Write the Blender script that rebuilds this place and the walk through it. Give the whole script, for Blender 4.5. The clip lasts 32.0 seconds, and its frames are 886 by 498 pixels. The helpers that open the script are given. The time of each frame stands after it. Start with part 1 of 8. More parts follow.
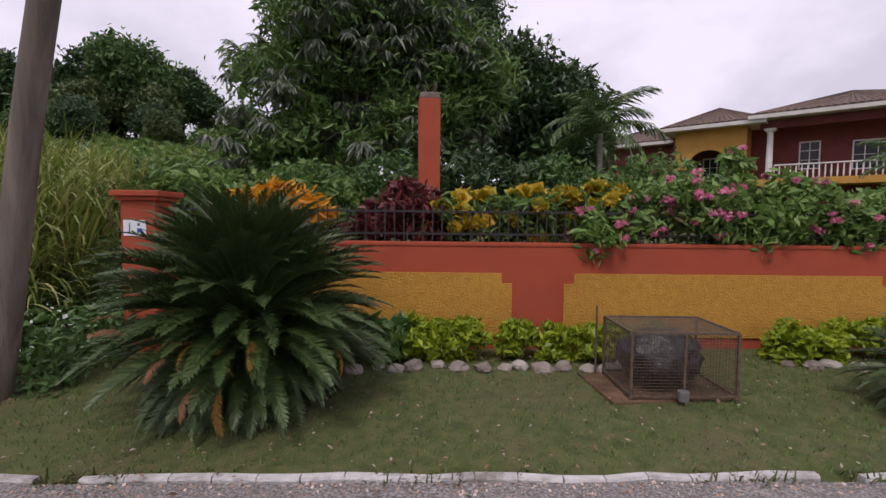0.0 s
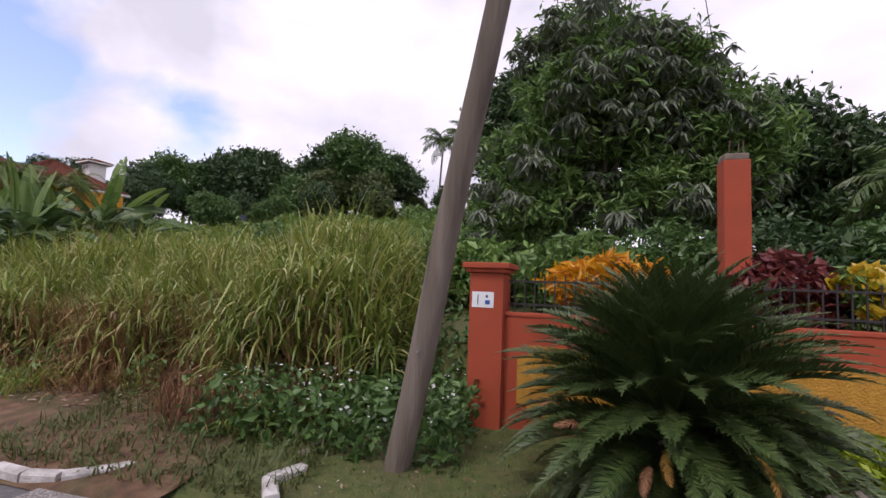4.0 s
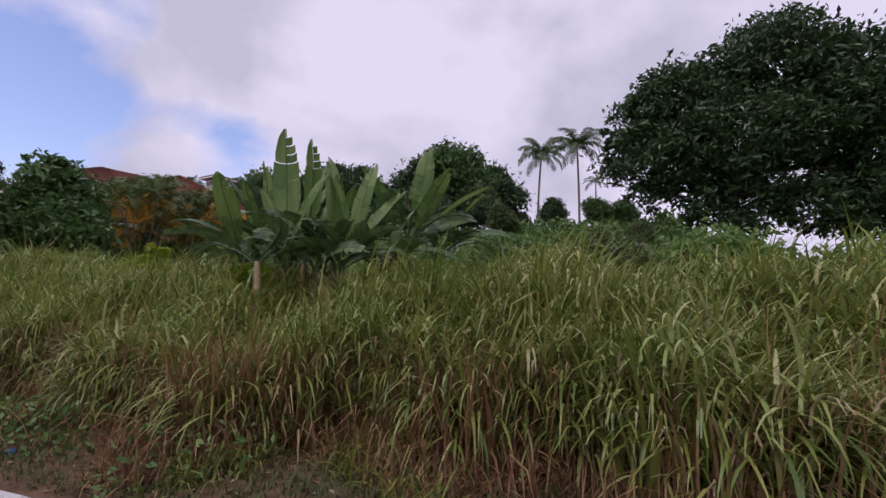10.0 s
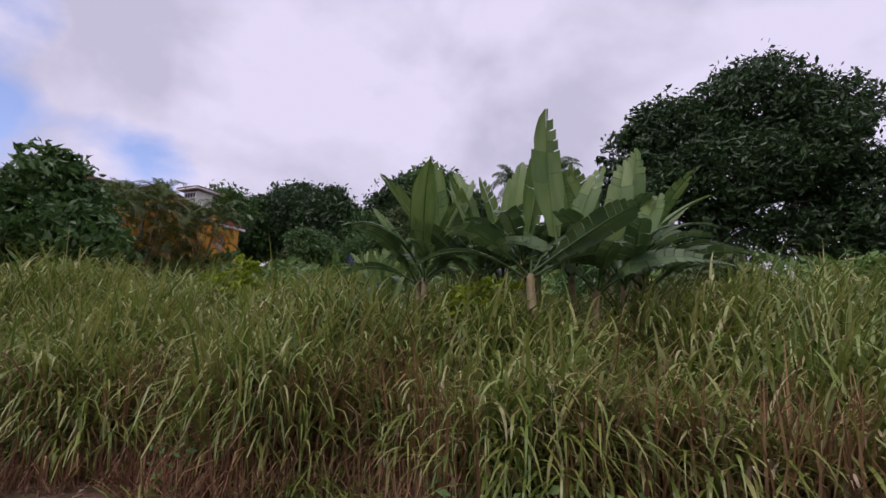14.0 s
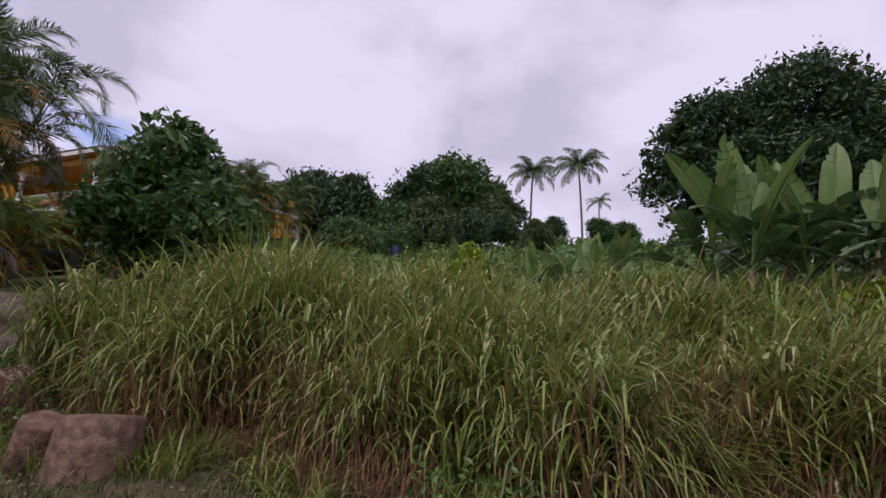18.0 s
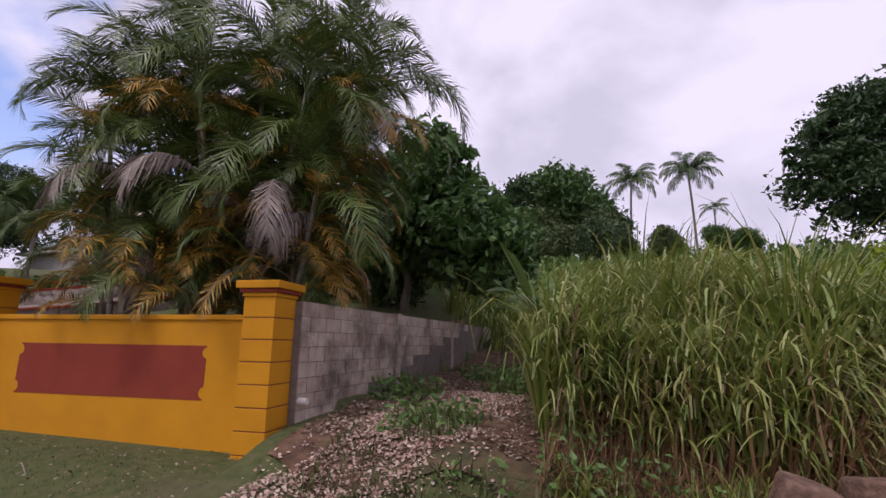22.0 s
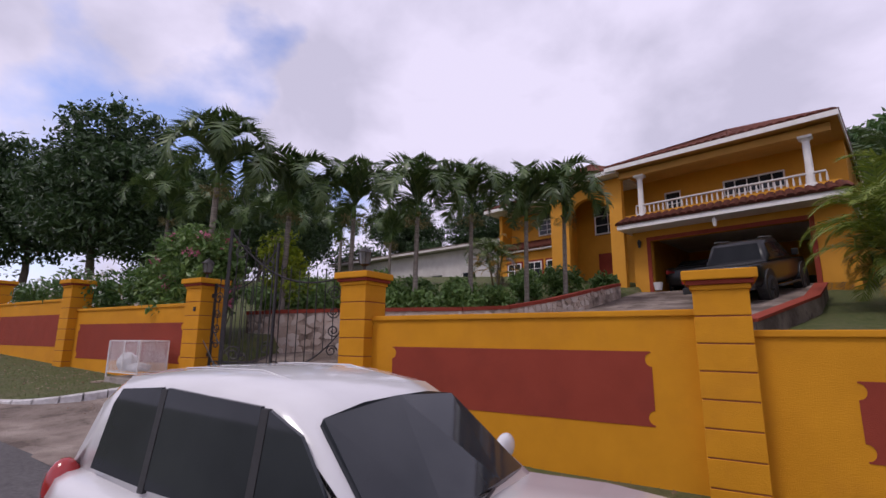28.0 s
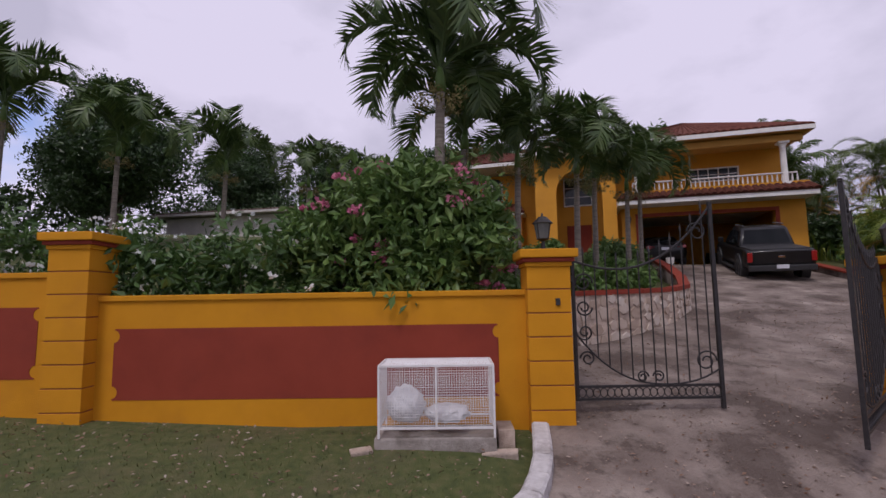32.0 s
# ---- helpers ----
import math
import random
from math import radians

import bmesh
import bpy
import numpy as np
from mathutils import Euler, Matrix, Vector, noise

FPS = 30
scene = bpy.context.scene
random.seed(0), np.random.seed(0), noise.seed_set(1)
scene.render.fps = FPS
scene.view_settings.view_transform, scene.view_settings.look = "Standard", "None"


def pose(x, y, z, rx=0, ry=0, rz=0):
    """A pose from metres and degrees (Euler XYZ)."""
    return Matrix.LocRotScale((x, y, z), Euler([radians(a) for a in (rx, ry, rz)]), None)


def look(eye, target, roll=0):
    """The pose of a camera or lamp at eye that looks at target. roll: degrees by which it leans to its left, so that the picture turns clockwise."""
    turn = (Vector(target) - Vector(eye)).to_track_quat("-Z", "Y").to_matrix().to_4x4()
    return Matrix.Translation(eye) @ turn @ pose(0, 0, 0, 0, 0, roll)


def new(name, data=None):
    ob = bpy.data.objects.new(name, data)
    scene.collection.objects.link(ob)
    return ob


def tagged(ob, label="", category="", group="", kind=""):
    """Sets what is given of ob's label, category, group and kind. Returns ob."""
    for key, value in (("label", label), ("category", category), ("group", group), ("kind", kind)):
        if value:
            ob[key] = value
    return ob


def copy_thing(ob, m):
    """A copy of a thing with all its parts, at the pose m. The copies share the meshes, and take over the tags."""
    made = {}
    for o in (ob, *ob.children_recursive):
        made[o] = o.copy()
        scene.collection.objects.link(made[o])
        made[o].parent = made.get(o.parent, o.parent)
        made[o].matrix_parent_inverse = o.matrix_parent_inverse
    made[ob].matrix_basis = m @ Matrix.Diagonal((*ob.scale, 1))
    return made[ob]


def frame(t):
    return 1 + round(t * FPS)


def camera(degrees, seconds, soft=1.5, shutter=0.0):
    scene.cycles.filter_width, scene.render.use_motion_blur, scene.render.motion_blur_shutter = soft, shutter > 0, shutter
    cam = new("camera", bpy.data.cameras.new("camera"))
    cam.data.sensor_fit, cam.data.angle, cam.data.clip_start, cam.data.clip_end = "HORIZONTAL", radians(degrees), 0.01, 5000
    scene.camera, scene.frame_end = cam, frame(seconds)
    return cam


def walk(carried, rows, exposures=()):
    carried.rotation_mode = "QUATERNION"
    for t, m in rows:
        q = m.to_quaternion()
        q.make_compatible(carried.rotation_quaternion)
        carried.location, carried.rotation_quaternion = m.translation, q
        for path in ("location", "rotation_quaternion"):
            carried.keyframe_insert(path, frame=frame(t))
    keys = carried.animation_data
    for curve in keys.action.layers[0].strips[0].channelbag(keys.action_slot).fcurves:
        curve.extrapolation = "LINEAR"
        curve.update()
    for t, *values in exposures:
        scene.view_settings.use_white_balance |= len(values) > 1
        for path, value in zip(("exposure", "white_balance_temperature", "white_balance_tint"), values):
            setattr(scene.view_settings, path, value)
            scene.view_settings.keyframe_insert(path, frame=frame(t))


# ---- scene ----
cam = camera(86.8, 32.0)
PATH = [
    (0, (-11.22, -2.427, 1.912), (-11.012, -0.442, 1.789), 0.6),
    (0.5, (-11.384, -2.415, 1.911), (-11.185, -0.429, 1.775), 0.6),
    (1, (-11.404, -2.374, 1.943), (-11.022, -0.415, 1.809), 0.3),
    (1.5, (-11.561, -2.359, 1.923), (-10.998, -0.443, 1.818), 0.6),
    (2, (-11.734, -2.335, 1.903), (-11.073, -0.449, 1.825), 0.7),
    (2.5, (-12.035, -2.316, 1.896), (-11.381, -0.426, 1.847), 1.1),
    (3, (-12.338, -2.289, 1.896), (-11.813, -0.36, 1.865), 1.3),
    (3.5, (-12.752, -2.226, 1.902), (-12.639, -0.23, 1.955), 1.4),
    (3.8, (-13.141, -2.069, 1.922), (-13.35, -0.083, 2.033), 1.9),
    (4, (-13.365, -2.069, 1.929), (-13.873, -0.141, 2.085), 2.2),
    (4.2, (-13.613, -2.076, 1.99), (-14.427, -0.257, 2.165), 2.3),
    (4.5, (-13.972, -2.037, 1.957), (-15.15, -0.44, 2.207), 2.0),
    (6.5, (-18.394, -1.054, 2.029), (-19.642, 0.484, 2.302), 1.1),
    (7, (-19.176, -1.063, 2.053), (-20.332, 0.548, 2.313), 1.4),
    (7.5, (-20.044, -0.946, 2.018), (-21.104, 0.73, 2.269), 1.6),
    (8, (-20.809, -0.824, 2.011), (-21.773, 0.91, 2.261), 1.4),
    (8.5, (-21.608, -0.72, 2.012), (-22.472, 1.068, 2.249), 1.5),
    (9, (-22.444, -0.612, 1.999), (-23.209, 1.223, 2.223), 1.8),
    (9.5, (-23.294, -0.496, 1.97), (-23.992, 1.367, 2.179), 1.6),
    (10, (-24.128, -0.494, 1.964), (-24.764, 1.388, 2.191), 1.8),
    (10.5, (-24.933, -0.434, 1.936), (-25.516, 1.461, 2.195), 1.6),
    (11, (-25.786, -0.367, 1.917), (-26.333, 1.537, 2.188), 1.6),
    (11.5, (-26.605, -0.313, 1.901), (-27.124, 1.598, 2.182), 1.6),
    (12, (-27.439, -0.231, 1.872), (-27.969, 1.678, 2.141), 1.5),
    (12.5, (-28.269, -0.18, 1.824), (-28.806, 1.717, 2.161), 1.4),
    (13, (-29.13, -0.115, 1.775), (-29.647, 1.785, 2.125), 1.3),
    (13.5, (-30.016, -0.091, 1.742), (-30.444, 1.828, 2.106), 1.3),
    (15.5, (-33.414, 0.153, 1.769), (-33.629, 2.123, 2.045), 1.5),
    (16, (-34.208, 0.226, 1.742), (-34.43, 2.192, 2.032), 1.2),
    (16.5, (-35.033, 0.189, 1.741), (-35.258, 2.154, 2.037), 1.4),
    (17, (-35.897, 0.232, 1.725), (-36.126, 2.204, 1.973), 1.4),
    (17.5, (-36.736, 0.229, 1.718), (-36.947, 2.19, 2.051), 1.5),
    (18, (-37.567, 0.254, 1.709), (-37.792, 2.215, 2.03), 1.5),
    (18.5, (-38.414, 0.364, 1.719), (-38.658, 2.32, 2.056), 1.3),
    (19, (-39.398, 0.437, 1.681), (-39.584, 2.384, 2.095), 1.2),
    (19.5, (-40.349, 0.541, 1.64), (-40.521, 2.482, 2.091), 1.1),
    (20, (-41.182, 0.583, 1.636), (-41.384, 2.513, 2.121), 1.0),
    (20.5, (-41.955, 0.539, 1.657), (-42.186, 2.477, 2.095), 0.9),
    (21, (-42.773, 0.543, 1.652), (-43.066, 2.477, 2.069), 1.0),
    (21.5, (-43.629, 0.536, 1.671), (-44.03, 2.466, 2.011), 1.0),
    (22, (-44.636, 0.644, 1.643), (-45.054, 2.561, 2.03), 0.8),
    (22.5, (-45.58, 0.62, 1.684), (-46.072, 2.508, 2.121), 1.0),
    (23, (-46.556, 0.661, 1.695), (-47.108, 2.535, 2.126), 0.9),
    (23.5, (-47.563, 0.657, 1.702), (-48.105, 2.536, 2.121), 0.8),
    (24, (-48.584, 0.616, 1.722), (-49.138, 2.477, 2.199), 0.9),
    (24.5, (-49.6, 0.54, 1.772), (-50.173, 2.384, 2.289), 0.9),
    (25, (-50.652, 0.455, 1.766), (-51.362, 2.256, 2.269), 1.1),
    (25.5, (-51.742, 0.443, 1.808), (-52.614, 2.183, 2.267), 1.2),
    (26, (-52.824, 0.41, 1.859), (-53.832, 2.088, 2.27), 1.2),
    (26.5, (-53.957, 0.351, 1.915), (-55.093, 1.953, 2.291), 1.2),
    (28.5, (-59.296, 0.53, 2.113), (-60.213, 2.268, 2.485), 0.1),
    (29, (-60.51, 0.593, 2.174), (-61.312, 2.388, 2.544), -0.1),
    (29.5, (-61.742, 0.626, 2.25), (-62.404, 2.479, 2.611), -0.4),
    (30, (-63.175, 0.62, 2.347), (-63.679, 2.521, 2.71), -0.5),
    (30.5, (-64.336, 0.509, 2.417), (-64.689, 2.445, 2.771), -0.8),
    (31, (-65.721, 0.485, 2.481), (-65.905, 2.449, 2.81), -0.9),
    (31.5, (-66.976, 0.501, 2.582), (-66.996, 2.483, 2.85), -1.0),
    (32, (-68.172, 0.5, 2.661), (-68.21, 2.489, 2.866), -0.9),
]
EXPOSURES = [(0, 0.27, 6750, 12), (1, 0.5, 6750, 12), (2.5, 0.5, 6750, 12), (4.5, 0.5, 6750, 12), (6.5, -0.08, 6400, 15), (9, -0.01, 6360, 17), (20, 0.05, 6380, 17), (23, 0.31, 6530, 18), (26, 0.29, 6530, 18), (26.5, 0.16, 6480, 18), (28.5, 0.11, 6380, 17), (30, 0.06, 6380, 17), (32, -0.09, 6380, 17)]
walk(cam, [(t, look(eye, target, roll)) for t, eye, target, roll in PATH], EXPOSURES)

# ---- world, sun ----
SUN_EL, SUN_AZ = radians(58), radians(205)
world = bpy.data.worlds.new("sky")
scene.world = world
world.use_nodes = True
wn, wl = world.node_tree.nodes, world.node_tree.links
wn.clear()
w_out = wn.new("ShaderNodeOutputWorld")
w_bg = wn.new("ShaderNodeBackground")
w_sky = wn.new("ShaderNodeTexSky")
w_sky.sky_type = "NISHITA"
w_sky.sun_disc = False
w_sky.sun_elevation, w_sky.sun_rotation = SUN_EL, SUN_AZ
w_tc = wn.new("ShaderNodeTexCoord")
w_map = wn.new("ShaderNodeMapping")
w_map.inputs["Scale"].default_value = (1.0, 1.0, 1.5)
w_map.inputs["Location"].default_value = (0.35, 0.1, 0.0)
w_n1 = wn.new("ShaderNodeTexNoise")
w_n1.inputs["Scale"].default_value, w_n1.inputs["Detail"].default_value = 2.3, 7.0
w_n1.inputs["Roughness"].default_value, w_n1.inputs["Distortion"].default_value = 0.5, 0.1
w_n2 = wn.new("ShaderNodeTexNoise")
w_n2.inputs["Scale"].default_value, w_n2.inputs["Detail"].default_value = 2.6, 6.0
w_n2.inputs["Distortion"].default_value = 0.15
w_tone = wn.new("ShaderNodeValToRGB")
w_tone.color_ramp.elements[0].position, w_tone.color_ramp.elements[0].color = 0.40, (5.4, 5.25, 6.5, 1)
w_tone.color_ramp.elements[1].position, w_tone.color_ramp.elements[1].color = 0.57, (7.5, 7.15, 8.7, 1)
# a blue opening in the cloud, low over the road ahead
w_dot = wn.new("ShaderNodeVectorMath")
w_dot.operation = "DOT_PRODUCT"
w_dot.inputs[1].default_value = Vector((-0.95, 0.40, 0.26)).normalized()
w_nor = wn.new("ShaderNodeVectorMath")
w_nor.operation = "NORMALIZE"
w_add = wn.new("ShaderNodeMath")
w_add.operation = "MULTIPLY_ADD"
w_add.inputs[1].default_value = 0.55
w_rng = wn.new("ShaderNodeMapRange")
w_rng.inputs["From Min"].default_value, w_rng.inputs["From Max"].default_value = 1.236, 1.295
w_mix = wn.new("ShaderNodeMix")
w_mix.data_type = "RGBA"
wl.new(w_tc.outputs["Generated"], w_nor.inputs[0])
wl.new(w_nor.outputs["Vector"], w_dot.inputs[0])
wl.new(w_tc.outputs["Generated"], w_map.inputs["Vector"])
wl.new(w_map.outputs["Vector"], w_n1.inputs["Vector"])
wl.new(w_map.outputs["Vector"], w_n2.inputs["Vector"])
wl.new(w_n2.outputs["Fac"], w_tone.inputs["Fac"])
wl.new(w_n1.outputs["Fac"], w_add.inputs[0])
wl.new(w_dot.outputs["Value"], w_add.inputs[2])
wl.new(w_add.outputs["Value"], w_rng.inputs["Value"])
wl.new(w_rng.outputs["Result"], w_mix.inputs["Factor"])
wl.new(w_tone.outputs["Color"], w_mix.inputs["A"])
w_blue = wn.new("ShaderNodeVectorMath")
w_blue.operation = "MULTIPLY"
w_blue.inputs[1].default_value = (2.0, 1.75, 1.95)
wl.new(w_sky.outputs["Color"], w_blue.inputs[0])
wl.new(w_blue.outputs["Vector"], w_mix.inputs["B"])
wl.new(w_mix.outputs["Result"], w_bg.inputs["Color"])
w_bg.inputs["Strength"].default_value = 0.1
wl.new(w_bg.outputs["Background"], w_out.inputs["Surface"])

sun = new("sun", bpy.data.lights.new("sun", "SUN"))
sun.data.energy, sun.data.angle, sun.data.color = 1.3, radians(14), (1.0, 0.95, 0.88)
sun.matrix_world = look((0, 0, 60), (0 - 60 * math.cos(SUN_EL) * math.sin(SUN_AZ) / math.sin(SUN_EL), -60 * math.cos(SUN_EL) * math.cos(SUN_AZ) / math.sin(SUN_EL), 0))

# ---- materials ----
MATS = {}


def mat(name, colors, rough=0.7, scale=6.0, detail=6.0, bump=0.0, bump_scale=60.0, metal=0.0, stain=0.0, stain_color=(0.1, 0.08, 0.06), stain_scale=0.8,
        island=0.0, trans=0.0, spec=0.5, stretch=(1, 1, 1), rnd=0.0, coat=0.0, s_lo=0.5, s_hi=0.68):
    """A surface whose colour runs through colors by noise, with stains, relief, and a change from piece to piece."""
    m = bpy.data.materials.new(name)
    m.use_nodes = True
    nt = m.node_tree
    n, l = nt.nodes, nt.links
    bs = n["Principled BSDF"]
    tc = n.new("ShaderNodeTexCoord")
    mp = n.new("ShaderNodeMapping")
    mp.inputs["Scale"].default_value = stretch
    l.new(tc.outputs["Object"], mp.inputs["Vector"])
    nz = n.new("ShaderNodeTexNoise")
    nz.inputs["Scale"].default_value, nz.inputs["Detail"].default_value = scale, detail
    l.new(mp.outputs["Vector"], nz.inputs["Vector"])
    fac = nz.outputs["Fac"]
    if island or rnd:
        src = n.new("ShaderNodeNewGeometry").outputs["Random Per Island"] if island else n.new("ShaderNodeObjectInfo").outputs["Random"]
        mx = n.new("ShaderNodeMix")
        mx.inputs["Factor"].default_value = island or rnd
        l.new(fac, mx.inputs["A"])
        l.new(src, mx.inputs["B"])
        fac = mx.outputs["Result"]
    rp = n.new("ShaderNodeValToRGB")
    els = rp.color_ramp.elements
    lo, hi = (0.05, 0.95) if (island or rnd) > 0.5 else (0.3, 0.7)
    k = len(colors)
    els[0].position, els[0].color = lo, (*colors[0], 1)
    els[1].position, els[1].color = hi, (*colors[-1], 1)
    for i in range(1, k - 1):
        els.new(lo + (hi - lo) * i / (k - 1)).color = (*colors[i], 1)
    l.new(fac, rp.inputs["Fac"])
    col = rp.outputs["Color"]
    if stain:
        sn = n.new("ShaderNodeTexNoise")
        sn.inputs["Scale"].default_value, sn.inputs["Detail"].default_value = stain_scale, 8
        sn.inputs["Roughness"].default_value = 0.65
        l.new(mp.outputs["Vector"], sn.inputs["Vector"])
        mr = n.new("ShaderNodeMapRange")
        mr.inputs["From Min"].default_value, mr.inputs["From Max"].default_value = s_lo, s_hi
        mr.inputs["To Max"].default_value = stain
        l.new(sn.outputs["Fac"], mr.inputs["Value"])
        sm = n.new("ShaderNodeMix")
        sm.data_type = "RGBA"
        sm.inputs["B"].default_value = (*stain_color, 1)
        l.new(mr.outputs["Result"], sm.inputs["Factor"])
        l.new(col, sm.inputs["A"])
        col = sm.outputs["Result"]
    l.new(col, bs.inputs["Base Color"])
    bs.inputs["Roughness"].default_value, bs.inputs["Metallic"].default_value = rough, metal
    bs.inputs["Specular IOR Level"].default_value = spec
    bs.inputs["Coat Weight"].default_value = coat
    if bump:
        bn = n.new("ShaderNodeTexNoise")
        bn.inputs["Scale"].default_value, bn.inputs["Detail"].default_value = bump_scale, 5
        l.new(mp.outputs["Vector"], bn.inputs["Vector"])
        bp = n.new("ShaderNodeBump")
        bp.inputs["Strength"].default_value, bp.inputs["Distance"].default_value = min(1.0, bump), 0.02
        l.new(bn.outputs["Fac"], bp.inputs["Height"])
        l.new(bp.outputs["Normal"], bs.inputs["Normal"])
    if trans:
        tr = n.new("ShaderNodeBsdfTranslucent")
        ad = n.new("ShaderNodeMixShader")
        ad.inputs["Fac"].default_value = trans
        l.new(col, tr.inputs["Color"])
        l.new(bs.outputs["BSDF"], ad.inputs[1])
        l.new(tr.outputs["BSDF"], ad.inputs[2])
        l.new(ad.outputs["Shader"], n["Material Output"].inputs["Surface"])
    MATS[name] = m
    return m


ASPHALT = mat("asphalt", [(0.085, 0.08, 0.085), (0.15, 0.14, 0.145)], 0.9, 22, 8, 0.6, 160, stain=0.5, stain_color=(0.05, 0.045, 0.045), stain_scale=0.5)
GRAVEL = mat("gravel_edge", [(0.07, 0.06, 0.055), (0.14, 0.125, 0.12), (0.3, 0.275, 0.265)], 0.95, 60, 8, 1.0, 90)
SOIL = mat("soil_and_turf", [(0.05, 0.068, 0.017), (0.078, 0.095, 0.025), (0.115, 0.112, 0.042)], 0.95, 9, 10, 1.0, 70, stain=0.5, stain_color=(0.13, 0.1, 0.06), stain_scale=0.7)
CONCRETE = mat("drive_concrete", [(0.14, 0.105, 0.088), (0.25, 0.2, 0.17), (0.46, 0.39, 0.34)], 0.85, 2.6, 15, 1.0, 40, stain=0.85, stain_color=(0.06, 0.038, 0.028), stain_scale=1.3, s_lo=0.46, s_hi=0.58)
WHITE_KERB = mat("white_kerb_paint", [(0.46, 0.44, 0.44), (0.62, 0.6, 0.6)], 0.75, 14, 8, 0.6, 60, stain=0.85, stain_color=(0.2, 0.17, 0.15), stain_scale=2.6)
YELLOW = mat("ochre_wall_paint", [(0.55, 0.235, 0.008), (0.63, 0.275, 0.011)], 0.8, 2.2, 8, 0.35, 130, spec=0.25, stain=0.22, stain_color=(0.40, 0.15, 0.02), stain_scale=1.6)
YELLOW_D = mat("ochre_render_rough", [(0.40, 0.20, 0.025), (0.50, 0.26, 0.04)], 0.85, 14, 8, 1.0, 42, stain=0.3, stain_color=(0.34, 0.14, 0.03), stain_scale=1.5)
RED = mat("oxide_red_paint", [(0.24, 0.040, 0.022), (0.28, 0.048, 0.027)], 0.8, 2.5, 8, 0.35, 140, stain=0.25, stain_color=(0.16, 0.03, 0.022), stain_scale=1.4, spec=0.25)
TERRA = mat("terracotta_wall_paint", [(0.33, 0.056, 0.024), (0.39, 0.068, 0.03)], 0.82, 2.2, 8, 0.4, 110, stain=0.4, stain_color=(0.27, 0.06, 0.035), stain_scale=1.3)
# dark tone for the pillar grooves, their shadow painted as colour
GROOVE = mat("groove_shadow_line", [(0.22, 0.06, 0.02), (0.26, 0.08, 0.02)], 0.8, 8)
BLOCK = mat("concrete_block", [(0.40, 0.30, 0.235), (0.60, 0.49, 0.41)], 0.95, 7, 10, 0.9, 60, stain=0.85, stain_color=(0.085, 0.06, 0.045), stain_scale=1.1, s_lo=0.46, s_hi=0.64, rnd=0.3)
MORTAR = mat("mortar", [(0.15, 0.12, 0.1), (0.24, 0.2, 0.17)], 0.95, 9, 8, 0.8, 60)
IRON = mat("black_ironwork", [(0.022, 0.02, 0.022), (0.04, 0.035, 0.035)], 0.5, 20, 5, 0.2, 90, metal=0.3)
GRASS = mat("tall_grass_blade", [(0.06, 0.10, 0.02), (0.115, 0.175, 0.03), (0.2, 0.25, 0.045), (0.3, 0.31, 0.085), (0.46, 0.39, 0.18)], 0.4, 0.35, 4, island=0.62, trans=0.3)
STRAW = mat("dry_grass_blade", [(0.09, 0.055, 0.025), (0.21, 0.115, 0.048), (0.33, 0.19, 0.08), (0.46, 0.32, 0.17)], 0.7, 0.7, 3, island=0.7, trans=0.2)
LAWN = mat("short_grass_blade", [(0.052, 0.082, 0.02), (0.09, 0.118, 0.032), (0.16, 0.15, 0.06)], 0.6, 0.8, 3, island=0.6, trans=0.25)
LEAF_DARK = mat("dark_tree_leaf", [(0.022, 0.051, 0.019), (0.045, 0.088, 0.029), (0.080, 0.136, 0.048)], 0.4, 0.5, 3, island=0.65, trans=0.18)
LEAF_MID = mat("green_tree_leaf", [(0.039, 0.090, 0.024), (0.075, 0.150, 0.039), (0.128, 0.217, 0.060)], 0.42, 0.4, 3, island=0.6, trans=0.25)
LEAF_OLIVE = mat("olive_tree_leaf", [(0.046, 0.078, 0.026), (0.085, 0.124, 0.039), (0.143, 0.169, 0.058)], 0.5, 0.3, 3, island=0.6, trans=0.22)
LEAF_SHRUB = mat("shrub_leaf", [(0.055, 0.12, 0.03), (0.115, 0.205, 0.05), (0.2, 0.3, 0.085)], 0.45, 0.8, 3, island=0.65, trans=0.28)
LEAF_LIME = mat("lime_hedge_leaf", [(0.11, 0.17, 0.012), (0.24, 0.32, 0.018), (0.38, 0.44, 0.03)], 0.45, 1.5, 3, island=0.65, trans=0.28)
LEAF_GREY = mat("silvery_leaf", [(0.08, 0.11, 0.075), (0.15, 0.18, 0.13), (0.24, 0.26, 0.21)], 0.45, 0.8, 3, island=0.6, trans=0.2)
CROTON = mat("yellow_croton_leaf", [(0.42, 0.30, 0.02), (0.60, 0.42, 0.03), (0.22, 0.26, 0.03), (0.7, 0.36, 0.02)], 0.4, 3, 3, island=0.8, trans=0.3)
CROTON_O = mat("orange_croton_leaf", [(0.55, 0.28, 0.015), (0.68, 0.36, 0.02), (0.6, 0.2, 0.015)], 0.4, 3, 3, island=0.8, trans=0.3)
TI_RED = mat("dark_red_leaf", [(0.06, 0.014, 0.018), (0.14, 0.03, 0.03), (0.26, 0.07, 0.06)], 0.4, 2, 3, island=0.75, trans=0.25)
LEAF_FRESH = mat("fresh_green_leaf", [(0.075, 0.15, 0.035), (0.15, 0.26, 0.06), (0.26, 0.36, 0.11)], 0.45, 0.8, 3, island=0.65, trans=0.3)
PINK = mat("bougainvillea_bract", [(0.55, 0.12, 0.25), (0.7, 0.22, 0.36), (0.66, 0.25, 0.32)], 0.6, 3, 3, island=0.7, trans=0.35)
